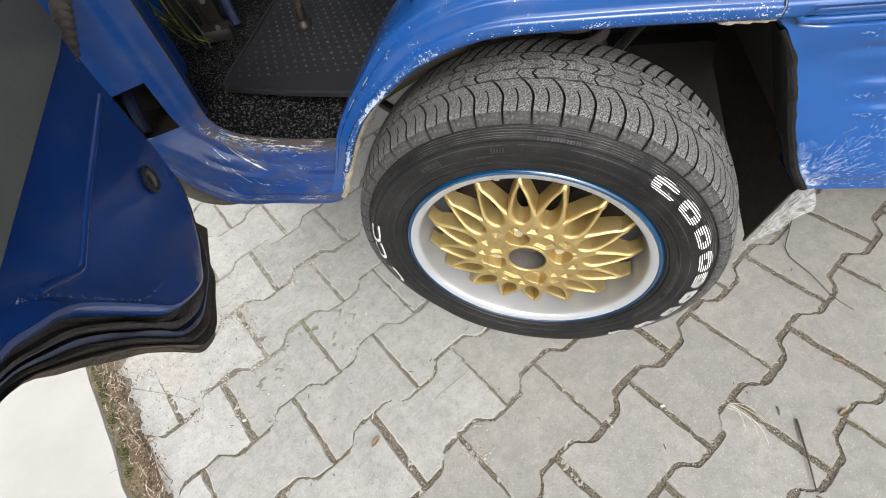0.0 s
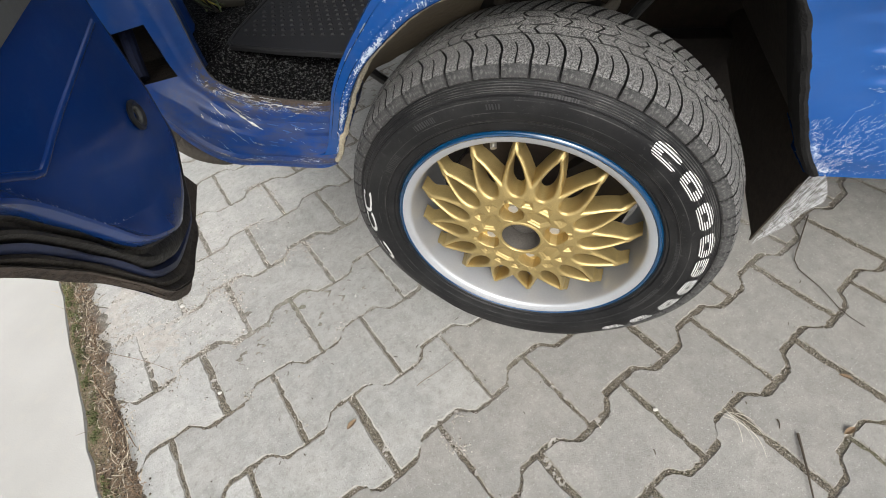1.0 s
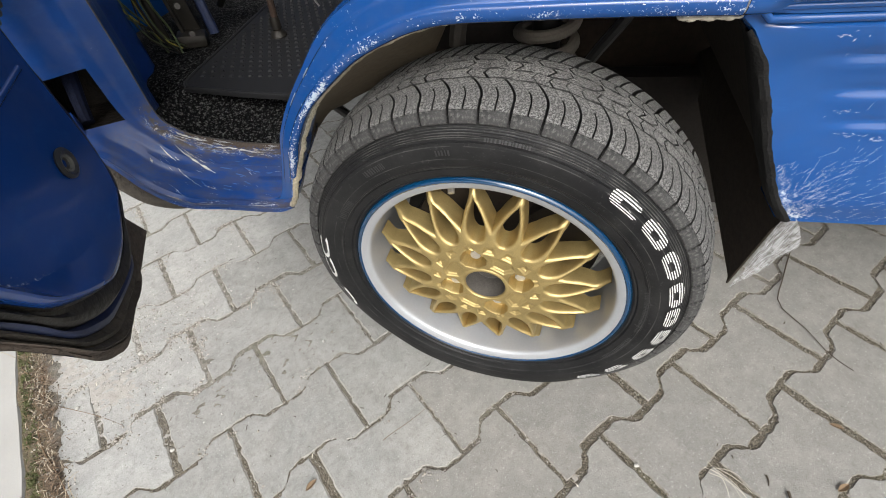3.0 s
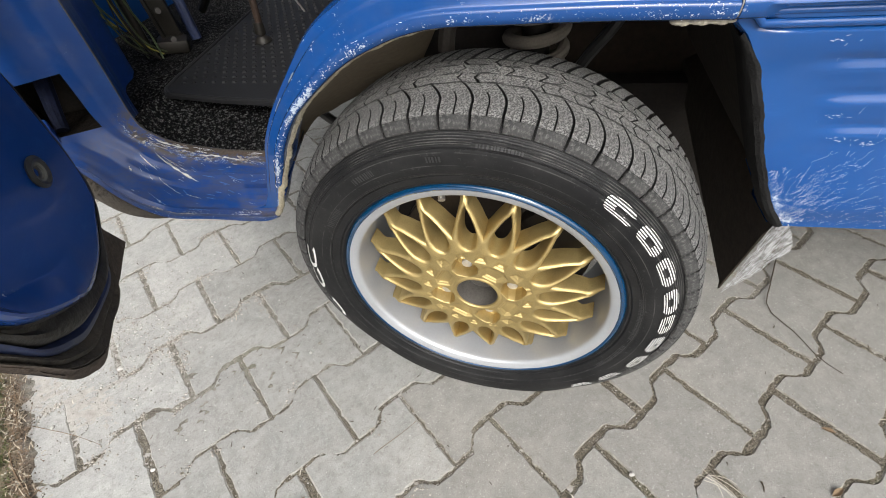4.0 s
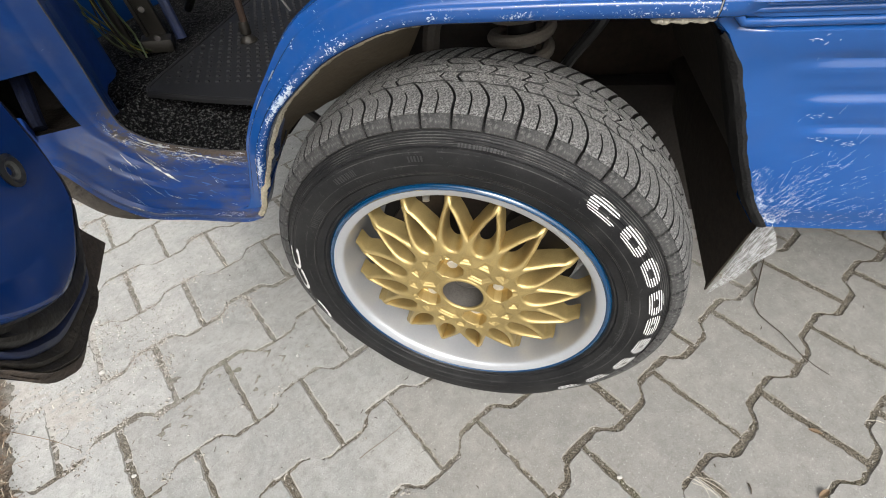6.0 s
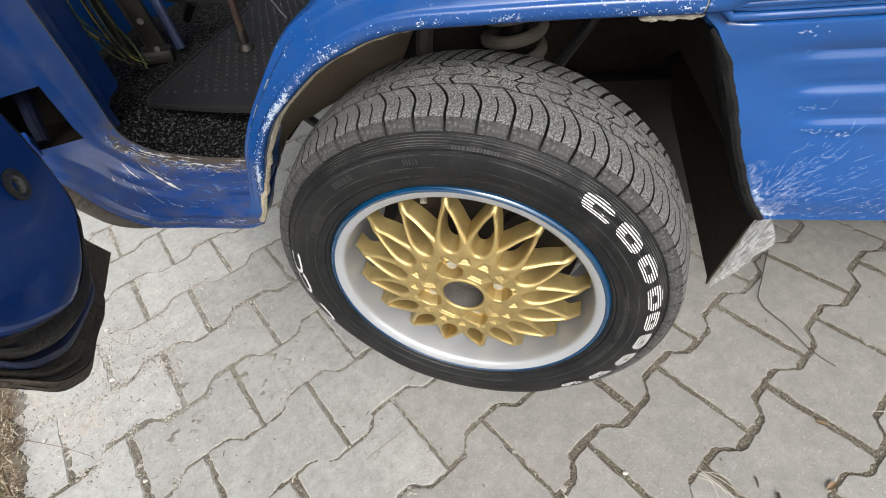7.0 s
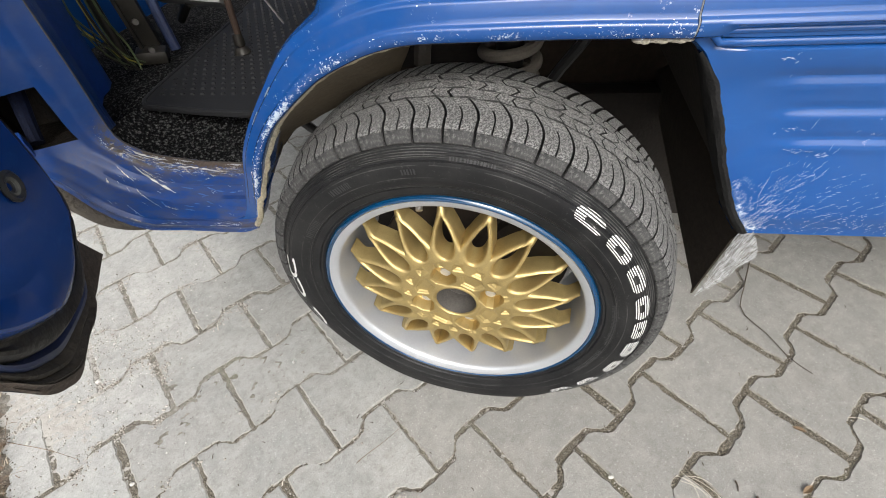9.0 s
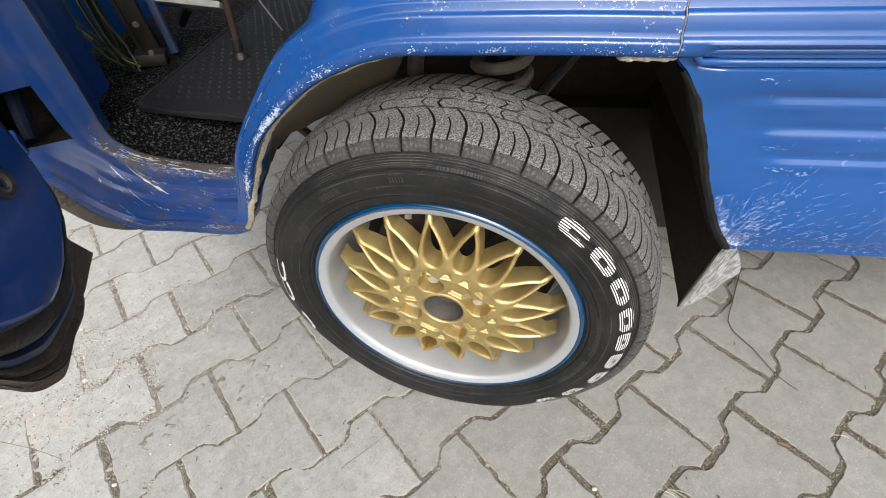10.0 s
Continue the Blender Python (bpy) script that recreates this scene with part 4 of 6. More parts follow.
def on_panel(r):
    # scratches fan out of the lower front corner, crowd along the torn edge, then run in parallel strokes along the panel
    kind = r.random()
    if kind < 0.20:
        z = 0.396 + 0.075 * r.random() ** 1.4
        x = edge_x(z) + 0.008 + abs(r.gauss(0, 0.012))
        ang = radians(r.triangular(20, 100, 55))
        ln = r.uniform(0.002, 0.009)
    elif kind < 0.45:
        ang = radians(r.triangular(12, 92, 50))
        rad = 0.004 + abs(r.gauss(0, 0.035))
        x, z = 0.336 + r.gauss(0, 0.007) + rad * math.cos(ang), 0.394 + r.uniform(0, 0.05) + rad * math.sin(ang)
        ang += r.gauss(0, 0.25)
        ln = r.uniform(0.003, 0.012) * (1 + 2.0 * (r.random() < 0.08))
    else:
        x, z = r.uniform(0.34, 0.8), 0.388 + abs(r.gauss(0, 0.042))
        ang = radians(r.gauss(30, 5))
        ln = r.uniform(0.0015, 0.009) * (1 + 2.5 * (r.random() < 0.10))
    h = Vector((math.cos(ang), 0, math.sin(ang)))
    x = max(x, edge_x(z) + 0.010)
    return Vector((x, panel_y(x, z) - 0.0016, z)), h, Vector((0, -1, 0)), ln, r.uniform(0.00006, 0.00018)


tagged(hang("scratch", slivers(950, on_panel, 8), van, None, "fan of white scratches on the panel corner"), kind="stuff")


def on_bead(r):
    x, z = r.choice(((0.300, 0.600), (0.330, 0.528), (0.345, 0.505), (0.372, 0.500)))
    p = Vector((x + r.gauss(0, 0.006), 0, z + r.gauss(0, 0.0022)))
    p.y = panel_y(p.x, p.z) - 0.0016
    ang = r.uniform(-0.6, 0.9)
    return p, Vector((math.cos(ang), 0, math.sin(ang))), Vector((0, -1, 0)), r.uniform(0.001, 0.005), r.uniform(0.00012, 0.0004)


tagged(hang("scratch", slivers(45, on_bead, 12), van, None, "small scrapes where the beads begin"), kind="stuff")


# rest of the shell: floor, front, far side, roof
part("floor_pan", box_bm((0.39, 1.40, 0.02), 0.004, Matrix.Translation((-0.485, 0.92, 0.415))), M_LINER_DARK, van)
part("rear_floor", box_bm((1.35, 1.5, 0.03), 0.004, Matrix.Translation((1.08, 0.85, 0.42))), M_LINER_DARK, van)
part("front_shell", box_bm((0.03, 1.6, 0.74), 0.008, Matrix.Translation((-0.785, 0.86, 0.83))), M_PAINT, van)
part("far_side", box_bm((2.5, 0.03, 0.75), 0.008, Matrix.Translation((0.48, 1.66, 0.79))), M_PAINT, van)
part("roof", box_bm((2.3, 1.55, 0.03), 0.01, Matrix.Translation((0.60, 0.88, 1.86))), M_PAINT, van)
part("upper_side", box_bm((1.40, 0.03, 0.96), 0.008, Matrix.Translation((1.05, 0.10, 1.40))), M_PAINT, van)
part("seat_box", box_bm((0.70, 1.3, 0.30), 0.01, Matrix.Translation((0.20, 0.94, 0.80))), M_KICK, van)


# cab floor
def carpet():
    edge = [p for p in spline(EDGE_IN[4:], 48) if p[0] < -0.262]
    rows = []
    for k, p in enumerate(edge):
        row = [(p[0], p[1] + 0.003, p[2] + 0.001)]
        for f in np.linspace(0.03, 1, 22):
            y = p[1] + 0.02 + f * 0.9
            z = p[2] + (0.472 - p[2]) * smooth(0, 0.14, y - p[1]) + 0.004 * noise.noise(Vector((p[0] * 30, y * 30, 0)))
            row.append((p[0] - 0.12 * f * (k < 9), y, z + 0.006))
        rows.append(row)
    return grid_bm(rows)


part("carpet", thicken(carpet(), 0.004), M_CARPET, van, "black and grey speckled loop carpet on the cab floor")


def carpet_front():
    rows = [[(x, y, 0.474 - 0.04 * smooth(0.28, 0.15, y) + 0.003 * noise.noise(Vector((x * 40, y * 40, 1)))) for y in np.linspace(0.15, 1.2, 30)] for x in np.linspace(-0.77, -0.44, 14)]
    return grid_bm(rows)


part("front_carpet", carpet_front(), M_CARPET, van)
part("kick_panel", grid_bm([[(x, y, z) for x, y in spline([(-0.486, 0.14), (-0.52, 0.165), (-0.56, 0.20), (-0.588, 0.233), (-0.602, 0.265), (-0.608, 0.298), (-0.64, 0.312), (-0.72, 0.315)], 16)] for z in (0.45, 0.6, 0.8, 1.0)]), M_KICK, van, "dark blue inner kick panel")

floor_mat = thing("floor_mat", (-0.40, 0.45, 0.4795), "black ribbed rubber floor mat lying on the cab carpet", "floor mat")
MAT_OUT = [(-0.082, -0.250), (0.026, -0.268), (0.112, -0.277), (0.150, -0.280), (0.150, 0.5), (-0.15, 0.45), (-0.118, 0.165), (-0.104, -0.078), (-0.100, -0.19), (-0.096, -0.232)]
part("sheet", poly_bm(MAT_OUT, 0.006, lambda a, b, c: (a, b, c), 0.003), M_MAT, floor_mat)


def mat_studs():
    verts, faces = [], []
    for i in range(24):
        for j in range(30):
            x, y = -0.155 + 0.017 * i + (0.0085 if j % 2 else 0), -0.215 + 0.0175 * j
            left = float(np.interp(y, (-0.243, -0.19, 0.03, 0.45), (-0.080, -0.085, -0.092, -0.13)))
            if x < left or x > 0.143:
                continue
            b = len(verts)
            verts += [(x - 0.0035, y - 0.0015, 0.0055), (x + 0.0035, y - 0.0015, 0.0055), (x + 0.0035, y + 0.0045, 0.0055), (x - 0.0035, y + 0.0045, 0.0055), (x - 0.002, y + 0.0005, 0.0085), (x + 0.002, y + 0.0005, 0.0085), (x, y + 0.003, 0.0085)]
            faces += [(b, b + 1, b + 5, b + 4), (b + 1, b + 2, b + 6, b + 5), (b + 3, b, b + 4, b + 6), (b + 2, b + 3, b + 6), (b + 4, b + 5, b + 6)]
    return mesh_of("studs", verts, faces, M_MAT, smooth=False)


tagged(hang("studs", mat_studs(), floor_mat), kind="stuff")
part("mat_border", tube_bm([(-0.114, 0.165, 0.005), (-0.100, -0.078, 0.005), (-0.096, -0.19, 0.005), (-0.091, -0.230, 0.005), (-0.078, -0.246, 0.005), (0.026, -0.264, 0.005), (0.112, -0.273, 0.005), (0.148, -0.276, 0.005)], 0.0035, 8), M_MAT, floor_mat)

pedal = part("pedal_rod", tube_bm(spline([(-0.407, 0.390, 0.484), (-0.403, 0.391, 0.53), (-0.400, 0.394, 0.60), (-0.398, 0.40, 0.72)], 12), 0.0058, 10), M_RUST, van, "rusty upright pedal rod")
part("rod_collar", lathe_bm([(0.0, 0.004), (0.008, 0.004), (0.013, 0.0), (0.0155, -0.006), (0.011, -0.010)], 20), M_BRACKET, van, "dull steel collar on the mat", m=pose(-0.407, 0.390, 0.493, 90, 0, 0))
part("rod_boot", tube_bm([(-0.407, 0.390, 0.500), (-0.406, 0.390, 0.512), (-0.406, 0.3905, 0.518)], 0.0095, 12, 0.008), M_BRACKET, van)
pad = part("pedal_pad", box_bm((0.12, 0.055, 0.012), 0.005, pose(-0.52, 0.47, 0.552, -25, 10, 12)), M_PAD, van, "ribbed grey pedal pad")
for k in range(6):
    part("pad_rib", box_bm((0.006, 0.05, 0.004), 0.001, pose(-0.52, 0.47, 0.552, -25, 10, 12) @ Matrix.Translation((-0.045 + 0.018 * k, 0, 0.008))), M_PAD, pad)
part("pedal_arm", tube_bm([(-0.60, 0.53, 0.50), (-0.56, 0.505, 0.53), (-0.53, 0.478, 0.545)], 0.008, 8), M_BRACKET, van)
part("bracket", box_bm((0.030, 0.022, 0.24), 0.004, pose(-0.592, 0.40, 0.60, 4, -3, 30)), M_BRACKET, van, "greasy steel bracket")
part("bracket_flange", box_bm((0.006, 0.045, 0.22), 0.002, pose(-0.604, 0.392, 0.60, 4, -3, 30)), M_BRACKET, van)
part("bracket_foot", box_bm((0.05, 0.04, 0.022), 0.005, pose(-0.580, 0.385, 0.488, 0, 8, 30)), M_BRACKET, van)
for bx, by, bz in ((-0.572, 0.378, 0.500), (-0.580, 0.384, 0.545), (-0.586, 0.386, 0.60)):
    part("bracket_bolt", tube_bm([(bx, by, bz), (bx + 0.007, by - 0.006, bz + 0.001)], 0.005, 8), M_BOLT, van)
part("bracket_tube", tube_bm([(-0.625, 0.372, 0.49), (-0.628, 0.372, 0.58), (-0.632, 0.374, 0.70)], 0.008, 10), M_BRACKET, van)
part("bracket_tip", tube_bm([(-0.640, 0.366, 0.610), (-0.642, 0.367, 0.645)], 0.007, 10), M_CHROME, van)
part("blue_lever", tube_bm([(-0.560, 0.425, 0.482), (-0.566, 0.43, 0.53), (-0.575, 0.44, 0.60)], 0.009, 10), M_FLANGE, van)
for k in range(11):
    r = random.Random(40 + k)
    top = (-0.640 + 0.006 * k, 0.335 + r.uniform(-0.02, 0.02), 0.74)
    mid = (-0.645 + 0.007 * k + r.uniform(-0.012, 0.012), 0.325 + r.uniform(-0.025, 0.015), 0.60 + r.uniform(-0.02, 0.02))
    low = (-0.625 + 0.004 * k + r.uniform(-0.008, 0.008), 0.335 + r.uniform(-0.015, 0.015), 0.52)
    end = (-0.605 + 0.003 * k, 0.355 + r.uniform(-0.02, 0.02), 0.482)
    part("wire", tube_bm(spline([top, mid, low, end], 14), r.choice((0.0013, 0.0017, 0.0021)), 6), (M_WIRE_G, M_WIRE_Y, M_RUBBER, M_WIRE_G, M_BRACKET)[k % 5], van)
part("white_stick", tube_bm([(-0.375, 0.42, 0.64), (-0.343, 0.40, 0.571), (-0.317, 0.395, 0.53)], 0.0018, 6), M_CHROME, van, "thin white rod")

# ---- cab door, open, hinged at the pillar
cab_door = hang("cab_door", None, van, None, "open blue cab door with black rubber seals")
DOOR_O, DOOR_S, DOOR_N = Vector((-0.516, 0.016, 0)), Vector((0.42, -0.907, 0)).normalized(), Vector((0.907, 0.42, 0)).normalized()


def dp(s, z, n):
    return DOOR_O + DOOR_S * s + DOOR_N * n + Vector((0, 0, z))


IN_LINE = [(0.008, 1.02), (0.008, 0.80), (0.008, 0.62), (0.009, 0.50), (0.022, 0.450), (0.043, 0.434), (0.085, 0.410), (0.120, 0.404), (0.150, 0.407), (0.180, 0.421), (0.216, 0.444), (0.243, 0.468), (0.264, 0.503), (0.282, 0.534), (0.314, 0.584), (0.348, 0.611), (0.385, 0.630), (0.5, 0.652), (0.9, 0.668)]
OUT_LINE = [(0.0, 1.02), (0.0, 0.80), (0.0, 0.62), (0.0, 0.50), (0.008, 0.44), (0.030, 0.40), (0.060, 0.362), (0.083, 0.324), (0.130, 0.322), (0.176, 0.315), (0.200, 0.328), (0.224, 0.352), (0.251, 0.409), (0.275, 0.456), (0.300, 0.494), (0.335, 0.548), (0.372, 0.588), (0.5, 0.634), (0.9, 0.652)]
N_DOOR = 150


def door_line(f):
    a, b = spline(IN_LINE, N_DOOR), spline(OUT_LINE, N_DOOR)
    return a * (1 - f) + b * f


LEDGE = []


def door_panel():
    """Pressed inner panel: a flat field, with a bowed ledge along its lower edge that rises to a rolled rim."""
    rows = []
    line = door_line(0.0)
    for (s, z) in line:
        row = []
        # from the edge towards the middle of the panel
        c = np.array((max(s, 0.30), 1.0))
        v = c - np.array((s, z))
        ln = max(1e-6, np.linalg.norm(v))
        low = smooth(0.10, 0.20, s)
        wide = 0.030 + 0.022 * smooth(0.29, 0.17, s)
        for q, flat, bowed in ((0.0, 0.018, 0.024), (0.0008, 0.025, 0.032), (0.003, 0.029, 0.0385), (0.007, 0.030, 0.0435), (0.012, 0.030, 0.0450), (0.4 * wide, 0.030, 0.0425), (0.7 * wide, 0.030, 0.0372), (0.94 * wide, 0.030, 0.0318), (wide, 0.030, 0.0303), (1.04 * wide, 0.030, 0.030), (1.8 * wide, 0.030, 0.030), (3.0 * wide, 0.030, 0.030)):
            n = flat + (bowed - flat) * low
            e = np.array((s, z)) + v / ln * min(q, ln)
            if abs(q - wide) < 1e-6 and 0.19 < s < 0.33:
                LEDGE.append(dp(e[0], e[1], n))
            row.append(tuple(dp(e[0], e[1], n)))
        row.append(tuple(dp(c[0], c[1], 0.030)))
        rows.append(row)
    return grid_bm(rows)


door_panel_ob = part("door_inner_panel", door_panel(), M_PAINT_DOOR, cab_door, "deep blue inner panel of the open cab door")
set_mark(door_panel_ob, "wear", lambda c: 0.62 * smooth(0.004, 0.0008, min((c - q).length for q in LEDGE)))


def door_skirt(lo, hi, seed):
    """Folded rubber along the door's edge: slack, uneven pleats."""
    fs = (0.0, 0.05, 0.11, 0.18, 0.25, 0.30, 0.325, 0.34, 0.36, 0.40, 0.46, 0.50, 0.52, 0.56, 0.62, 0.67, 0.70, 0.74, 0.79, 0.82, 0.835, 0.85, 0.90, 0.95, 1.0)
    ns = (0.029, 0.022, 0.023, 0.026, 0.025, 0.021, 0.014, 0.011, 0.014, 0.018, 0.017, 0.013, 0.009, 0.012, 0.014, 0.011, 0.006, 0.009, 0.0105, 0.008, 0.0095, 0.005, 0.003, 0.002, 0.000)
    rows = []
    for f, n in zip(fs, ns):
        if lo <= f <= hi:
            row = []
            for i, (s, z) in enumerate(door_line(f)):
                slack = 0.004 * noise.noise(Vector((i * 0.077, f * 4, seed))) + 0.0025 * noise.noise(Vector((i * 0.24, f * 14, seed)))
                row.append(tuple(dp(s, z + 0.5 * slack, n + slack)))
            rows.append(row)
    return grid_bm(rows)


part("door_seal", door_skirt(0.0, 0.34, 1), M_SEAL, cab_door, "slack black rubber door seal")
part("door_flange", door_skirt(0.34, 0.52, 1), M_FLANGE, cab_door, "dirty dark blue lower flange of the door")
part("lower_door_seal", door_skirt(0.52, 0.835, 1), M_SEAL_OLD, cab_door, "dusty black and brown lower door seal")
part("seal_lip", door_skirt(0.835, 1.0, 1), M_FLAP, cab_door, "dusty brown lip of the door seal")
part("door_skin", grid_bm([[tuple(dp(s, z, -0.001)), tuple(dp(si, zi, -0.016)), tuple(dp(max(si, 0.3), 1.02, -0.030))] for (s, z), (si, zi) in zip(door_line(0.97), door_line(0.45))]), M_PAINT, cab_door)
# crease across the panel and the trim card above it
part("panel_crease", tube_bm(spline([dp(0.030, 0.611, 0.0280), dp(0.12, 0.601, 0.0280), dp(0.20, 0.592, 0.0280), dp(0.250, 0.584, 0.0280), dp(0.264, 0.5835, 0.0280), dp(0.279, 0.594, 0.0280), dp(0.305, 0.612, 0.0280)], 28), 0.0042, 12), M_PAINT_DOOR, cab_door)
part("trim_card", poly_bm([(0.012, 1.0), (0.012, 0.674), (0.05, 0.669), (0.19, 0.658), (0.32, 0.648), (0.37, 0.648), (0.42, 0.655), (0.55, 0.672), (0.88, 0.69), (0.88, 1.0)], 0.005, lambda a, b, c: dp(a, b, 0.031 + c), 0.002), M_TRIMCARD, cab_door, "worn olive-grey door trim card")
GROMMET_AT = Matrix.Translation(dp(0.079, 0.523, 0.031)) @ Matrix(((DOOR_S.x, -DOOR_N.x, 0, 0), (DOOR_S.y, -DOOR_N.y, 0, 0), (0, 0, 1, 0), (0, 0, 0, 1))) @ Matrix.Scale(0.8, 4)
part("grommet", lathe_bm([(0.012, 0.004), (0.016, 0.002), (0.021, -0.001), (0.022, -0.004), (0.017, -0.007), (0.012, -0.004), (0.007, 0.001), (0.0, 0.002)], 28), M_RUBBER, cab_door, "black rubber grommet in the door panel",
               m=GROMMET_AT)
part("grommet_ring", lathe_bm([(0.0085, 0.0), (0.0095, -0.0035), (0.0125, -0.0045), (0.0135, -0.002)], 28), M_TRIMCARD, cab_door, "grey ring", GROMMET_AT)


def conduit():
    bm = bmesh.new()
    pts = spline([(-0.535, 0.105, 0.72), (-0.512, 0.078, 0.695), (-0.498, 0.045, 0.672), (-0.490, 0.015, 0.650), (-0.492, -0.005, 0.640)], 90)
    rows = []
    for i, p in enumerate(pts):
        d = Vector(pts[min(i + 1, 89)]) - Vector(pts[max(i - 1, 0)])
        side = d.cross(Vector((0, 0, 1))).normalized()
        up = side.cross(d).normalized()
        r = (0.0122, 0.0122, 0.0108, 0.0096, 0.0096, 0.0108)[i % 6] * (1 - 0.25 * i / 89)
        rows.append([tuple(Vector(p) + r * (math.cos(a) * side + math.sin(a) * up)) for a in (2 * math.pi * k / 14 for k in range(14))])
    return grid_bm(rows, closed=True)


part("wire_conduit", conduit(), M_RUBBER_DIRTY, van, "ribbed rubber wire conduit between pillar and door")
part("seal_flap", poly_bm([(0.020, 0.432), (0.008, 0.386), (-0.012, 0.344), (0.020, 0.3395), (0.050, 0.3345), (0.076, 0.333), (0.082, 0.35), (0.078, 0.385), (0.06, 0.43)], 0.004, lambda a, b, c: dp(a, b, -0.003 + c)), M_FLAP, cab_door, "torn brown rubber flap under the door")
part("sill_rubber", tube_bm(spline([(-0.606, 0.046, 0.520), (-0.572, 0.074, 0.446), (-0.556, 0.080, 0.396), (-0.537, 0.080, 0.370), (-0.508, 0.081, 0.356), (-0.483, 0.084, 0.351)], 26), 0.034, 16, 0.007), M_SEAL_OLD, van, "dusty brown rubber strip below the pillar")


# clear film stuck over the torn panel corner
def film():
    a, b, c = Vector((0.345, 0.077, 0.402)), Vector((0.357, 0.118, 0.200)), Vector((0.374, 0.070, 0.346))
    rows = []
    for i in range(16):
        f = i / 15
        row = []
        for j in range(12):
            g = j / 11
            p = a.lerp(b, f).lerp(c.lerp(b, f), g)
            w = 0.004 * noise.noise(p * 55) + 0.006 * math.sin(g * math.pi) * (1 - f)
            row.append(tuple(p + Vector((w * 0.3, -w - 0.003, w * 0.2))))
        rows.append(row)
    return grid_bm(rows)


film_ob = part("plastic_film", film(), M_FILM, van, "crumpled clear plastic film on the torn corner")
for mark_name, pick in (("over", lambda k: k % 12 / 11), ("down", lambda k: k // 12 / 15)):
    att = film_ob.data.attributes.new(mark_name, "FLOAT", "POINT")
    att.data.foreach_set("value", [pick(k) for k in range(len(film_ob.data.vertices))])


# ---------------------------------------------------------------- front wheel
wheel = hang("wheel", None, van, pose(-0.003, 0.021, 0.280, 0, 0, -6.5), "alloy wheel with gold mesh centre, silver lip and a dusty all-season tyre")
TYRE_R, WIDE = 0.2840, 0.146


def crown(d):
    """Outer radius of the tread blocks at depth d."""
    c = abs(d - WIDE / 2) / (WIDE / 2)
    return TYRE_R - float(np.interp(d, (0.0, 0.010, 0.020, 0.040, 0.073), (0.0090, 0.0090, 0.0080, 0.0048, 0.0006))) * (d < 0.073) - 0.004 * c * c - 0.0085 * max(0.0, (c - 0.74) / 0.26) ** 2 - 0.006 * max(0.0, (c - 0.92) / 0.1)


def tyre():
    half = [(0.176, 0.014), (0.184, 0.007), (0.189, 0.001), (0.194, -0.0035), (0.1965, -0.0035), (0.198, -0.006), (0.207, -0.0085), (0.2075, -0.0077), (0.209, -0.009), (0.222, -0.0105), (0.236, -0.0105), (0.246, -0.009), (0.2465, -0.008), (0.248, -0.0082), (0.2485, -0.0068),
            (0.2545, -0.005), (0.2555, -0.0036), (0.2575, -0.0033), (0.2585, -0.0018), (0.262, 0.0002), (0.268, 0.004), (0.2735, 0.009), (0.2775, 0.016), (0.2795, 0.026), (0.2815, 0.040), (0.2825, WIDE / 2)]
    prof = half + [(r, WIDE - d) for r, d in half[::-1][1:]]
    bm = lathe_bm(prof, 144)
    for v in bm.verts:
        # round shoulder on the outside, bulging where the tyre stands
        r = math.hypot(v.co.x, v.co.z)
        if r > 0.236:
            bulge = smooth(-0.72, -0.95, v.co.z / r)
            k = float(np.interp(r, (0.236, 0.246, 0.2545, 0.262, 0.2735, 0.2795, 0.2815, 0.2825), (0.236, 0.240, 0.246, 0.250, 0.257, 0.264, 0.2690, 0.2735))) * (1 - bulge) / r + bulge
            v.co.x, v.co.z = v.co.x * k, v.co.z * k
        # the contact patch is pressed flat on the ground
        z = v.co.z
        if z < -0.2765:
            v.co.z = -0.2765
    return bm


part("tyre", tyre(), M_TYRE, wheel, "black tyre sidewall")


def sweep(d):
    """Angle by which a shoulder groove has bent at depth d: straight over the shoulder, then curling back."""
    return 0.056 * max(0.0, (d - 0.022) / 0.028) ** 1.7


def block(t0, t1, d0, d1, bend=sweep, n=6, sink=0.009):
    """One tread block between two angles and two depths; bend gives the angle gained at a depth."""
    verts, faces = [], []
    for i in range(n + 1):
        d = d0 + (d1 - d0) * i / n
        sh, r = bend(d), crown(d)
        for a, rr in ((t0 + sh, r - sink), (t0 + sh + 0.0010, r), (t1 + sh - 0.0010, r), (t1 + sh, r - sink)):
            verts.append((rr * math.cos(a), d, max(rr * math.sin(a), -0.2792)))
    for i in range(n):
        b = 4 * i
        for k in range(3):
            faces.append((b + k, b + k + 1, b + 5 + k, b + 4 + k))
    faces += [(3, 2, 1, 0), (4 * n, 4 * n + 1, 4 * n + 2, 4 * n + 3)]
    return verts, faces


def joined(*blocks):
    verts, faces = [], []
    for v, f in blocks:
        b = len(verts)
        verts.extend(v)
        faces.extend(tuple(i + b for i in g) for g in f)
    return verts, faces


def stud(outline, a, sink=0.007):
    """A many-sided crown block: outline of (angle, depth), turned to angle a."""
    n, verts = len(outline), []
    for drop in (sink, 0.0):
        for t, d in outline:
            r = crown(d) - drop
            verts.append((r * math.cos(a + t), d, max(r * math.sin(a + t), -0.2792)))
    return verts, [tuple(range(n, 2 * n))] + [(k, (k + 1) % n, n + (k + 1) % n, n + k) for k in range(n)]


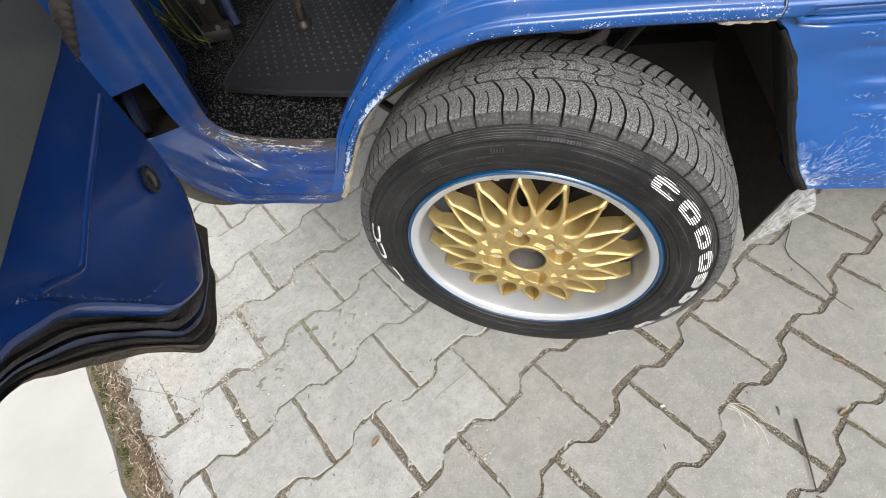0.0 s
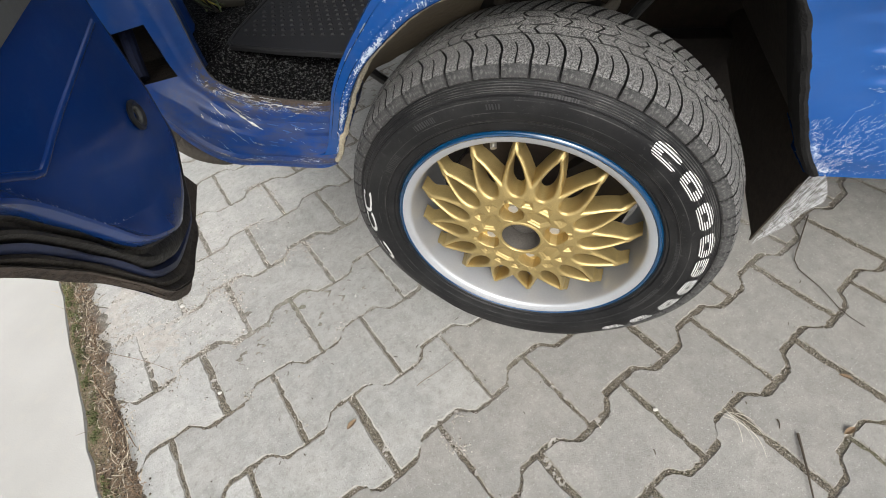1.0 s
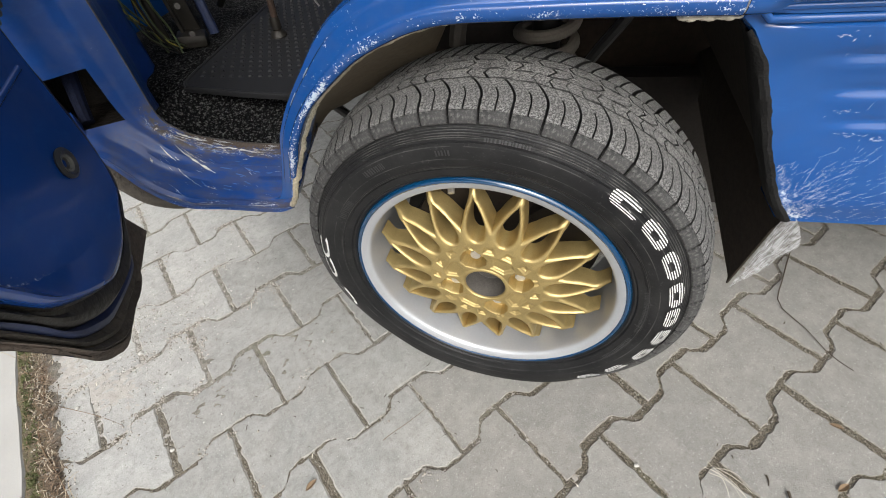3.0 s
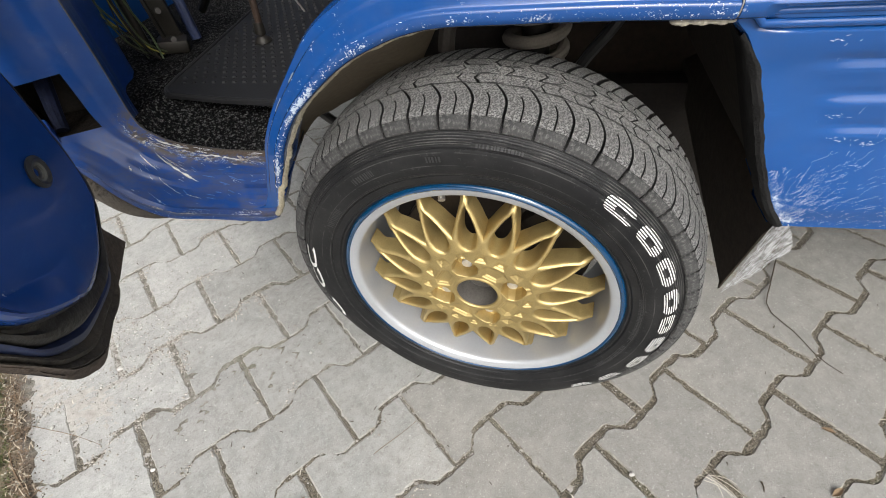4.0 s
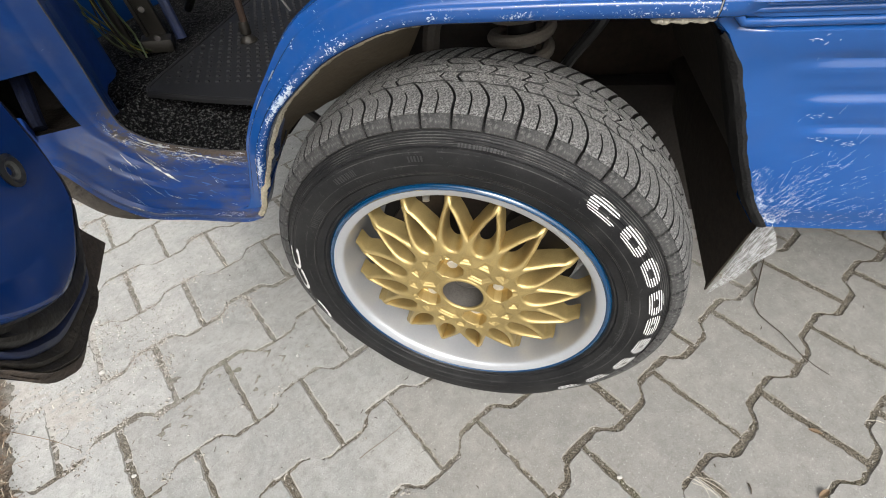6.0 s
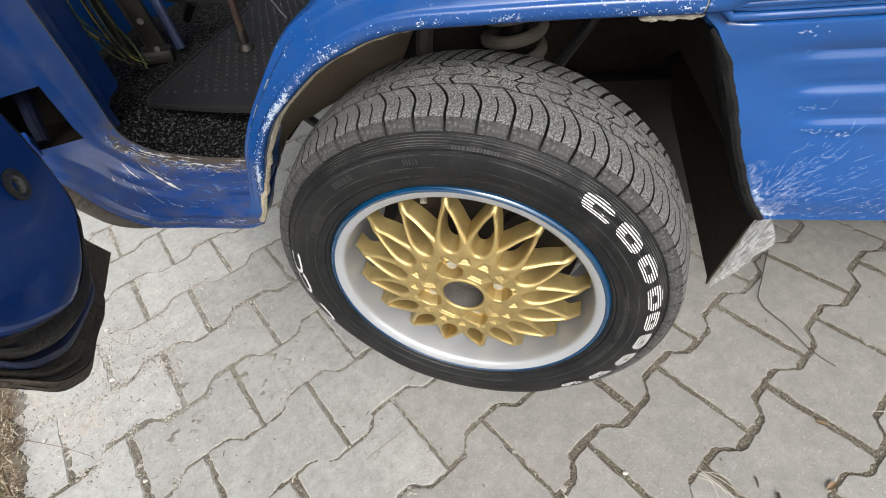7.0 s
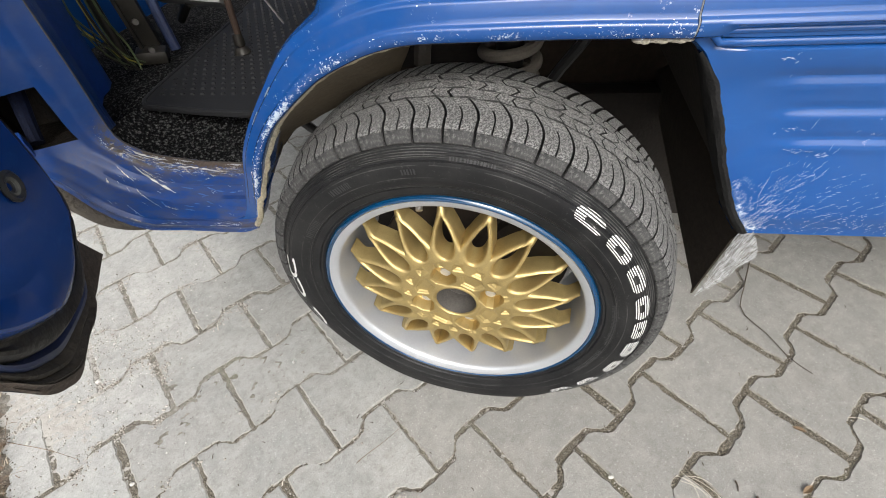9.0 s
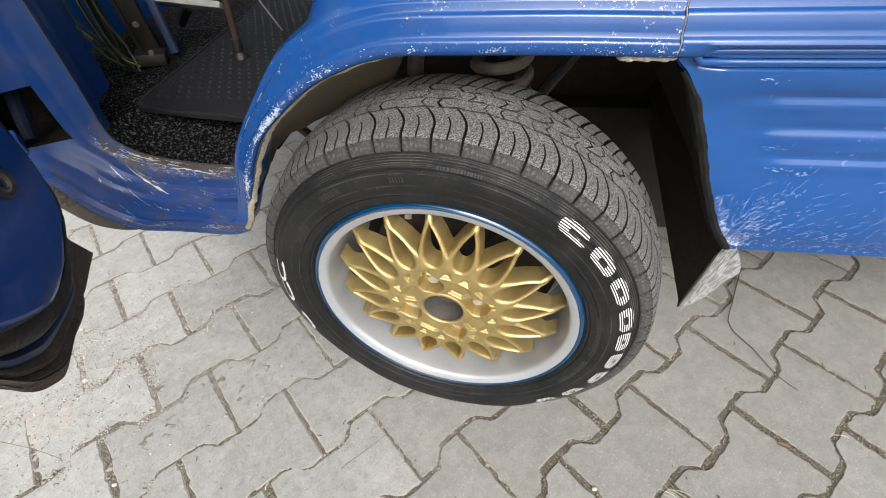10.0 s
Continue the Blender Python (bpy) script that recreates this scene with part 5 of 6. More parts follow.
def dusty(me):
    """Dust lies on the tops of the blocks; black walls also paint in the grooves' shade."""
    me.materials.append(M_TYRE)
    me.materials.append(M_LUG)
    for f in me.polygons:
        c = f.center
        out = Vector((c.x, 0, c.z)).normalized()
        f.material_index = 0 if abs(f.normal.dot(out)) > 0.6 else 2 if abs(f.normal.y) > 0.75 else 1
    return me


PITCH = 52
STEP = 2 * math.pi / PITCH
GROOVE, SIPE = 0.0042, 0.0022
MIDDLE = STEP * 0.5
# one pitch of the shoulder: a curled groove on either side and a short sipe half-way
shoulder = dusty(mesh_of("tread_block", *joined(
    block(GROOVE, MIDDLE - SIPE, 0.0075, 0.0370), block(MIDDLE + SIPE, STEP - GROOVE, 0.0075, 0.0370), block(GROOVE, STEP - GROOVE, 0.0370, 0.0500, n=4)), M_TREAD, sharp=25))
for k in range(PITCH):
    a = STEP * k
    if -0.265 > TYRE_R * math.sin(a):
        continue
    hang("tread_block", shoulder, wheel, Matrix.Rotation(-a, 4, "Y"))


def inner_tread():
    blocks = []
    r = random.Random(3)
    half = STEP / 2
    for k in range(2 * PITCH):
        a = half * k
        for row, (d0, d1, lean) in enumerate(((0.0518, 0.0655, 0.020), (0.0672, 0.0815, -0.026), (0.0832, 0.0975, 0.022))):
            o = half * 0.5 * row + r.uniform(-0.004, 0.004)
            g, m = 0.0026, (d0 + d1) / 2
            zig = 0.0016 * (1 if k % 2 else -1)
            # bent ends, and long sides that step from block to block
            blocks.append(stud([(o + g, d0 + zig), (o + half - g, d0 - zig * 0.4), (o + half - g + lean, m), (o + half - g + lean * 0.4, d1 - zig * 0.4), (o + g + lean * 0.4, d1 + zig * 0.6), (o + g + lean, m)], a))
        blocks.append(block(a + (0.007 if k % 2 else 0.004), a + half - (0.004 if k % 2 else 0.007), 0.0995, 0.1420, sink=0.011, bend=lambda d: -0.085 * ((d - 0.0995) / 0.0425) ** 1.3))
    return dusty(mesh_of("tread", *joined(*blocks), M_TREAD, sharp=25))


tagged(hang("tread", inner_tread(), wheel, None, "grey dusty tread blocks of the crown"), kind="stuff")


# shoulder lugs below the tread edge
def lug():
    verts, faces = [], []
    prof = [(0.2688, 0.0082), (0.2650, 0.0050), (0.2605, 0.0030), (0.2565, 0.0018)]
    for i, (r, d) in enumerate(prof):
        for a, o in ((0.0040, -0.0028), (0.0065, 0.0), (STEP - 0.0065, 0.0), (STEP - 0.0040, -0.0028)):
            rr, dd = r + o * 0.8, d - o * 0.6
            verts.append((rr * math.cos(a), dd, rr * math.sin(a)))
    for i in range(3):
        for k in range(3):
            b = 4 * i + k
            faces.append((b, b + 1, b + 5, b + 4))
    faces.append((12, 13, 14, 15))
    return mesh_of("shoulder_lug", verts, faces, M_LUG, sharp=25)


lug_mesh = lug()
for k in range(PITCH):
    if math.sin(STEP * k) > -0.9:
        hang("shoulder_lug", lug_mesh, wheel, Matrix.Rotation(-STEP * k, 4, "Y"))


def sidewall(r, a, lift=0.0009):
    rs = (0.194, 0.198, 0.207, 0.222, 0.236, 0.240, 0.246, 0.250)
    ds = (-0.0035, -0.006, -0.0085, -0.0105, -0.0105, -0.009, -0.005, 0.0002)
    return (r * math.cos(a), float(np.interp(r, rs, ds)) - lift, r * math.sin(a))


def white_material(name, lines):
    """White paint on rubber, worn through in places; with lines, rolled on in thin rings."""
    m = Nodes(name, 0.7)
    rad = m.math("SQRT", m.math("ADD", m.math("MULTIPLY", m.axis(0), m.axis(0)), m.math("MULTIPLY", m.axis(2), m.axis(2))))
    wave = m.math("SINE", m.math("MULTIPLY", rad, 2500.0)) if lines else 0.75
    worn = m.math("ADD", wave, m.math("MULTIPLY", m.math("SUBTRACT", m.noise(110, 5, 0.7), 0.5), 1.7 if lines else 4.6))
    m.colour(m.mix(m.step(worn, 0.0, 0.35), (0.012, 0.012, 0.012), (0.52, 0.52, 0.50)))
    return m.mat


M_HATCH, M_WORN_WHITE = white_material("hatched_white", True), white_material("worn_white", False)


def mark(width, inner, outer, bore, mat, gap=0.0):
    """A plain rounded ring on the sidewall, closed or with a gap; bore is the share of it left bare."""
    n = 56
    rows = []
    for k in range(n + 1):
        a = math.pi + gap / 2 + (2 * math.pi - gap) * k / n
        c, s = math.cos(a), math.sin(a)
        edge = (abs(c) ** 3.2 + abs(s) ** 3.2) ** (-1 / 3.2)
        rows.append([sidewall((inner + outer) / 2 + (outer - inner) / 2 * s * edge * f, width / 2 * c * edge * f + 0.010 * s * f) for f in (bore, (2 * bore + 1) / 3, (bore + 2) / 3, 1.0)])
    bm = grid_bm(rows)
    me = bpy.data.meshes.new("white_mark")
    bm.to_mesh(me)
    bm.free()
    me.materials.append(mat)
    return me


ring_mark, open_mark, thin_mark = mark(0.172, 0.2300, 0.2468, 0.36, M_HATCH), mark(0.172, 0.2300, 0.2468, 0.34, M_HATCH, 0.9), mark(0.150, 0.2305, 0.2462, 0.22, M_HATCH)
worn_mark = mark(0.20, 0.2318, 0.2470, 0.66, M_WORN_WHITE, 1.3)
for deg, me in ((50.2, open_mark), (37.9, ring_mark), (25.7, ring_mark), (13.4, ring_mark), (2.9, thin_mark), (-8.0, thin_mark), (-19.7, thin_mark), (-33.8, thin_mark), (-46.5, thin_mark)):
    hang("white_mark", me, wheel, Matrix.Rotation(radians(-deg), 4, "Y"), "worn white striped mark on the sidewall")
for deg in (169.5, 180.5, 197.5):
    hang("white_mark", worn_mark, wheel, Matrix.Rotation(radians(-deg), 4, "Y"), "worn white mark on the sidewall")


def fine_bars():
    """Small raised bars where moulded writing cannot be read."""
    verts, faces = [], []
    r = random.Random(9)
    for start, end, rad, h in ((77, 88, 0.2425, 0.0035), (-9, 14, 0.2045, 0.006), (-32, -14, 0.2045, 0.006), (118, 126, 0.225, 0.008), (140, 150, 0.212, 0.008), (97, 101, 0.226, 0.007)):
        a = radians(start)
        while a < radians(end):
            w = r.uniform(0.004, 0.012)
            b = len(verts)
            for rr, aa in ((rad, a), (rad, a + w), (rad + h, a + w), (rad + h, a)):
                verts.append(sidewall(rr, aa, 0.0008))
            faces.append((b, b + 1, b + 2, b + 3))
            a += w + r.uniform(0.004, 0.010)
    return mesh_of("moulded_bar", verts, faces, M_MOULD, smooth=False)


tagged(hang("moulded_bar", fine_bars(), wheel, None, "faint moulded bars on the sidewall"), kind="stuff")

# rim
part("rim_edge", lathe_bm([(0.185, 0.0065), (0.1895, 0.006), (0.1918, 0.002), (0.1910, -0.002), (0.1885, -0.0045), (0.1862, -0.005), (0.1842, -0.0035)], 128), M_TRIM_BLUE, wheel, "glossy dark blue painted rim edge")
part("rim_lip", lathe_bm([(0.1845, -0.0034), (0.1828, -0.0030), (0.1770, -0.0008), (0.1742, 0.0006), (0.1727, 0.0024), (0.1719, 0.0055), (0.1713, 0.012), (0.1706, 0.026), (0.1700, 0.038), (0.169, 0.048), (0.168, 0.06)], 128), M_SILVER, wheel, "silver deep-dish rim lip")
part("rim_barrel", lathe_bm([(0.168, 0.058), (0.1665, 0.10), (0.168, 0.135), (0.178, 0.142)], 96), M_SILVER, wheel)
part("brake_disc", lathe_bm([(0.03, 0.078), (0.128, 0.078), (0.130, 0.080), (0.130, 0.092), (0.03, 0.094)], 64), M_DISC, wheel, "worn steel brake disc")
part("brake_shield", lathe_bm([(0.02, 0.105), (0.150, 0.105), (0.152, 0.115)], 48), M_DARKMETAL, wheel)
part("caliper", box_bm((0.10, 0.06, 0.075), 0.012, pose(0.105, 0.09, 0.075, 0, 45, 0)), M_DARKMETAL, wheel, "dark brake caliper")
part("valve", tube_bm([(-0.052, 0.055, 0.146), (-0.050, 0.045, 0.141), (-0.047, 0.034, 0.134)], 0.0045, 10), M_NUT, wheel, "grey valve cap")

TIPS, TURN0 = 16, 5.6
HALF = math.pi / TIPS
R_BASE, R_APEX, R_NOTCH, R_TIP = 0.0820, 0.1445, 0.1035, 0.1660


def front_depth(r):
    """Front of the casting: proud in the middle, falling back towards the tips."""
    return 0.0030 + 0.0130 * smooth(0.082, 0.165, r) + 0.012 * smooth(0.146, 0.168, r)


def window_half(r):
    """Half width of the pointed-arch window inside one tip: round at its base, two bowed sides to its apex."""
    if r <= R_BASE or r >= R_APEX:
        return 0.0
    g = (r - R_BASE) / (R_APEX - R_BASE)
    if g < 0.33:
        return 0.0124 * math.sqrt(1 - (1 - g / 0.33) ** 2)
    return 0.0124 * (1 - ((g - 0.33) / 0.67) ** 1.7)


def rib_width(r):
    return 0.0076 - 0.0029 * smooth(0.100, 0.120, r) - 0.0026 * smooth(R_APEX, R_TIP, r)


def notch_half(r):
    """Half width of the gap between two tips: what window and rib leave of the pitch."""
    if r <= R_NOTCH:
        return 0.0
    return max(0.0, HALF * r - window_half(r) - rib_width(r)) * smooth(R_NOTCH, R_NOTCH + 0.003, r) ** 0.5


WINDOW_EDGE = np.array([(r * math.cos(window_half(r) / r), s * r * math.sin(window_half(r) / r)) for r in np.linspace(R_BASE, R_APEX, 700) for s in (1, -1)])
NOTCH_EDGE = np.array([(r * math.cos(HALF - notch_half(r) / r), r * math.sin(HALF - notch_half(r) / r)) for r in np.linspace(R_NOTCH, R_TIP + 0.01, 700) for s in (1,)])


def edge_gap(r, phi):
    """Signed distance to the nearest opening: positive on metal, negative inside an opening."""
    phi = abs(phi)
    x, y = r * math.cos(phi), r * math.sin(phi)
    win = float(np.min(np.hypot(WINDOW_EDGE[:, 0] - x, WINDOW_EDGE[:, 1] - y)))
    gap = float(np.min(np.hypot(NOTCH_EDGE[:, 0] - x, NOTCH_EDGE[:, 1] - y)))
    if y < window_half(x):
        win = -win
    if r * (HALF - phi) < notch_half(r):
        gap = -gap
    return min(win, gap)


def polar(r, a, d):
    return (r * math.cos(a), d, r * math.sin(a))


def wall_rows(edge, way, limit):
    """Wall falling from the edge of an opening, drawn in towards it by the draft of the casting."""
    rows = []
    for share, inset in ((0.0, 0.0), (0.035, 0.0005), (0.12, 0.0010), (0.42, 0.0014), (0.78, 0.0021), (1.0, 0.0026)):
        row = []
        for i, (r, a) in enumerate(edge):
            q, p = edge[min(i + 1, len(edge) - 1)], edge[max(i - 1, 0)]
            tr, ta = q[0] - p[0], (q[1] - p[1]) * r
            ln = max(1e-9, math.hypot(tr, ta))
            nr, na = -ta / ln * way, tr / ln * way
            rr, aa = r + nr * inset, a + na * inset / r
            aa = max(0.0, aa) if limit == 0 else min(limit, aa)
            front = front_depth(r) + 0.0024
            # the casting is a little thinner towards its tips
            row.append((rr, aa, front + share * (0.0285 - 0.006 * smooth(0.10, 0.16, r))))
        rows.append(row)
    return rows


def spoke_mesh():
    """One pointed tip: a teardrop window between two ribs, half a notch on either side."""
    radii = [0.0795, 0.0808] + [R_BASE + 0.012 * (k / 14) ** 2 for k in range(15)] + list(np.linspace(0.0955, R_NOTCH, 6)) + [R_NOTCH + 0.008 * (k / 8) ** 1.6 for k in range(1, 9)] + list(np.linspace(0.1115, R_APEX, 20)) + [0.148, 0.152, 0.156, 0.160, 0.163, R_TIP]
    bm = bmesh.new()
    for side in (1, -1):
        rows = []
        for r in radii:
            a, b = window_half(r) / r, HALF - notch_half(r) / r
            row = []
            for f in (0.0, 0.05, 0.11, 0.18, 0.27, 0.38, 0.5, 0.62, 0.73, 0.82, 0.89, 0.95, 1.0):
                phi = a + (b - a) * f
                e = max(0.0, edge_gap(r, phi))
                row.append(polar(r, side * phi, front_depth(r) + 0.0024 * math.exp(-e / 0.0016)))
            rows.append(row)
        win = [(R_BASE + (R_APEX - R_BASE) * (k / 70) ** 1.7, 0) for k in range(71)]
        win = [(r, window_half(r) / r) for r, _ in win]
        gap = [(R_NOTCH + (R_TIP - R_NOTCH) * (k / 40) ** 1.3, 0) for k in range(41)]
        gap = [(r, HALF - notch_half(r) / r) for r, _ in gap]
        sets = [rows] + [[[polar(r, side * a, d) for r, a, d in row] for row in wall_rows(*q)] for q in ((win, -1, 0), (gap, 1, HALF))]
        end = [(R_TIP, (HALF - notch_half(R_TIP) / R_TIP) * k / 6) for k in range(7)]
        sets.append([[polar(r, side * a, front_depth(r) + dd) for r, a in end] for dd in (0.0024, 0.008, 0.0245)])
        for grid in sets:
            vs = [[bm.verts.new(p) for p in row] for row in grid]
            for i in range(len(vs) - 1):
                for j in range(len(vs[0]) - 1):
                    bm.faces.new((vs[i][j], vs[i][j + 1], vs[i + 1][j + 1], vs[i + 1][j]))
    bmesh.ops.remove_doubles(bm, verts=bm.verts[:], dist=0.00005)
    me = bpy.data.meshes.new("spoke")
    bmesh.ops.recalc_face_normals(bm, faces=bm.faces)
    bm.to_mesh(me)
    bm.free()
    me.polygons.foreach_set("use_smooth", [True] * len(me.polygons))
    me.set_sharp_from_angle(angle=radians(60))
    me.materials.append(M_GOLD)
    return me


spoke = spoke_mesh()
for k in range(TIPS):
    hang("spoke", spoke, wheel, Matrix.Rotation(-radians(TURN0) - 2 * HALF * k, 4, "Y"), "gold mesh spoke" if k == 0 else "")

LUG0 = 17.25


def sunk(wall):
    """Depth of a recess with a stepped edge, by the distance from its rim inwards."""
    return 0.0017 * smooth(-0.0010, 0.0022, wall) + 0.0017 * smooth(0.0022, 0.0054, wall)


def centre_depth(r, a):
    """Front of the wheel centre: ribs between four bolt pockets, four sunk panels round the bore and a ring of small sunk cells."""
    d = 0.0018 + 0.0012 * smooth(0.060, 0.079, r)
    lug = radians(((math.degrees(a) - LUG0 + 45) % 90) - 45)
    x, y = r * math.cos(lug), r * abs(math.sin(lug))
    # deep pocket round each bolt, widest in the middle, with slanting walls
    half = float(np.interp(x, (0.0355, 0.040, 0.049, 0.059, 0.0675, 0.0705), (0.004, 0.0148, 0.0192, 0.0152, 0.0075, -0.001)))
    wall = half - y
    pocket = smooth(-0.0006, 0.0046, wall) * smooth(0.0345, 0.0385, r)
    # panel between each two pockets
    mid = radians(((math.degrees(a) - LUG0) % 90) - 45)
    x, y = r * math.cos(mid), r * abs(math.sin(mid))
    side = float(np.interp(x, (0.036, 0.044, 0.053, 0.0605), (0.0095, 0.0140, 0.0190, 0.0110)))
    panel = min((side - y) * 0.85, x - 0.0375, 0.0605 - x, -0.0030 - wall)
    # small cell in the valley between each two windows
    f = radians(((math.degrees(a) - TURN0) % 22.5) - 11.25)
    x, y = r * math.cos(f), r * abs(math.sin(f))
    cell = min(0.0076 - y - 0.25 * max(0.0, x - 0.0690), x - 0.0640, 0.0762 - x, -0.0026 - wall)
    return d + sunk(panel) + sunk(cell) + 0.0185 * pocket


def wheel_centre():
    nr, na = 96, 960
    rows = [[(0.0285 * math.cos(2 * math.pi * j / na), dd, 0.0285 * math.sin(2 * math.pi * j / na)) for j in range(na)] for dd in (0.0042, 0.003)]
    for r, dd in ((0.0288, 0.0016), (0.0300, 0.0004), (0.0325, 0.0004), (0.0338, 0.0014)):
        rows.append([(r * math.cos(2 * math.pi * j / na), dd, r * math.sin(2 * math.pi * j / na)) for j in range(na)])
    for i in range(nr + 1):
        r = 0.0345 + (0.0800 - 0.0345) * i / nr
        rows.append([(r * math.cos(2 * math.pi * j / na), centre_depth(r, 2 * math.pi * j / na), r * math.sin(2 * math.pi * j / na)) for j in range(na)])
    rows.append([(0.0806 * math.cos(2 * math.pi * j / na), 0.038, 0.0806 * math.sin(2 * math.pi * j / na)) for j in range(na)])
    return grid_bm(rows, closed=True)


part("hub", wheel_centre(), M_GOLD, wheel, "gold wheel centre with bolt pockets and an open bore", sharp=60)
part("axle_end", lathe_bm([(0.0, 0.030), (0.018, 0.031), (0.022, 0.035), (0.0270, 0.037), (0.0280, 0.03), (0.0284, 0.012), (0.0285, 0.0040)], 32), M_BORE, wheel, "greasy axle end inside the bore")
for k in range(4):
    a = radians(LUG0 + 90 * k)
    part("wheel_bolt", lathe_bm([(0.0, 0.0128), (0.0040, 0.0127), (0.0066, 0.0128), (0.0072, 0.0136), (0.0072, 0.022), (0.0090, 0.023), (0.0090, 0.028)], 18), M_NUT, wheel, "pale worn wheel bolt", m=Matrix.Translation((0.049 * math.cos(a), 0, 0.049 * math.sin(a))))

# ---------------------------------------------------------------- ground
ground = tagged(new("ground", mesh_of("ground", [(-60, -60, -0.0075), (60, -60, -0.0075), (60, 60, -0.0075), (-60, 60, -0.0075)], [(0, 1, 2, 3)], M_SOIL, smooth=False)), "brown sandy soil under and between the paving", "ground", kind="structure")



def joint_fill():
    """Uneven sand and dirt that nearly fills the joints where the camera passes."""
    nx, ny = 420, 320
    xs, ys = np.linspace(-1.35, 1.15, nx), np.linspace(-0.85, 1.05, ny)
    verts = []
    for x in xs:
        for y in ys:
            p = Vector((x, y, 0))
            left = smooth(-0.05, -0.55, x)
            h = -0.0026 + 0.0013 * left + 0.0006 * noise.noise(p * 6) + 0.0014 * noise.noise(p * 38) + 0.0014 * noise.noise(p * 110)
            h = min(h, -0.0008 + 0.0002 * left)
            # the dirt strip lies heaped between the last pavers and the slab
            strip = smooth(-0.955, -0.985, (x - 0.43568) * 0.6756 + (y + 0.006) * 0.7373 + 0.022 * noise.noise(p * 9) + 0.018 * noise.noise(p * 24) + 0.010 * noise.noise(p * 60))
            h += strip * (0.0055 - h + 0.0030 * noise.noise(p * 25) + 0.0008 * noise.noise(p * 90))
            verts.append((x, y, h))
    faces = [(i * ny + j, (i + 1) * ny + j, (i + 1) * ny + j + 1, i * ny + j + 1) for i in range(nx - 1) for j in range(ny - 1)]
    return mesh_of("joint_fill", verts, faces, M_SOIL, smooth=True, sharp=80)


tagged(new("joint_fill", joint_fill()), "sandy dirt filling the paving joints", "dirt", kind="structure")



def sand_material():
    m = Nodes("pale_sand", 0.95)
    mid, fine = m.noise(50, 6, 0.7), m.noise(380, 4, 0.8)
    col = m.mix(m.step(mid, 0.35, 0.65), (0.272, 0.254, 0.228), (0.380, 0.362, 0.332))
    m.colour(m.mix(m.math("MULTIPLY", m.step(fine, 0.56, 0.66), 0.6), col, (0.15, 0.132, 0.105)))
    m.bump(fine, 0.7, 0.0015)
    return m.mat


def sand_drift():
    """Thin sand spread over the joints and pavers beside the dirt strip, thinning out with distance."""
    nx, ny = 270, 300
    xs, ys = np.linspace(-0.92, 0.16, nx), np.linspace(-0.55, 0.65, ny)
    verts = []
    for x in xs:
        for y in ys:
            p = Vector((x, y, 7.0))
            across = (x - 0.43568) * 0.6756 + (y + 0.006) * 0.7373 + 0.95
            dens = smooth(0.30, 0.0, across + 0.10 * noise.noise(p * 7)) * smooth(-0.28, -0.05, y)
            h = -0.0036 + 0.0047 * dens + 0.0010 * noise.noise(p * 17) + 0.0014 * noise.noise(p * 60) + 0.0016 * noise.noise(p * 150)
            verts.append((x, y, h * 0.3 if h > 0 else h))
    faces = [(i * ny + j, (i + 1) * ny + j, (i + 1) * ny + j + 1, i * ny + j + 1) for i in range(nx - 1) for j in range(ny - 1)]
    faces = [f for f in faces if max(verts[k][2] for k in f) > -0.0032]
    return mesh_of("sand_drift", verts, faces, sand_material(), smooth=True, sharp=80)


tagged(new("sand_drift", sand_drift()), "thin pale sand drifted over pavers and joints", "sand", kind="stuff")

# lattice of the paving: u along the courses, v across them
LATTICE = math.radians(47.5)
LU, LV = Vector((math.cos(LATTICE), math.sin(LATTICE), 0)), Vector((-math.sin(LATTICE), math.cos(LATTICE), 0))
LO = Vector((0.43568, -0.006, 0))
PU, PV = 0.200, 0.141
slab_u = -1.02


def slab():
    rows = []
    vs = list(np.linspace(-2.5, 3.0, 130))
    for v in vs:
        w = 0.010 * noise.noise(Vector((v * 7, 0, 0))) + 0.006 * noise.noise(Vector((v * 30, 4, 0)))
        row = []
        for u, z in ((slab_u + w, -0.03), (slab_u + w - 0.001, 0.004), (slab_u + w - 0.004, 0.0085), (slab_u - 0.5, 0.010), (slab_u - 4.0, 0.010)):
            p = LO + LU * u + LV * v
            row.append((p.x, p.y, z))
        rows.append(row)
    return grid_bm(rows)


slab_me = bpy.data.meshes.new("concrete_slab")
slab_b = slab()
bmesh.ops.recalc_face_normals(slab_b, faces=slab_b.faces)
slab_b.to_mesh(slab_me)
slab_b.free()
slab_me.materials.append(M_SLAB)
tagged(new("concrete_slab", slab_me), "pale weathered concrete slab with a crumbled edge", "concrete slab", kind="structure")

rnd = random.Random(11)


def scatter(name, count, mat, label, category, build):
    """Loose litter on the ground, one object."""
    verts, faces = [], []
    for k in range(count):
        build(verts, faces, k)
    ob = new(name, mesh_of(name, verts, faces, mat, smooth=False))
    return tagged(ob, label, category, kind="stuff")


def on_lattice(u, v, z=0.0):
    p = LO + LU * u + LV * v
    return Vector((p.x, p.y, z))


def joint_spot():
    """A random place in the joints of the paving."""
    c = rnd.randint(-6, 12)
    if rnd.random() < 0.6:
        u = rnd.uniform(-0.95, 1.0)
        f = ((u + 0.1 * (c % 2)) / PU) % 1.0
        v = c * PV + 0.012 * (1 if 0.25 < f < 0.75 else -1) * (1 if c % 2 else 1)
    else:
        u = PU * rnd.randint(-4, 4) + (0.1 if c % 2 else 0)
        v = c * PV + rnd.uniform(0, PV)
    return u + rnd.gauss(0, 0.004), v + rnd.gauss(0, 0.004)


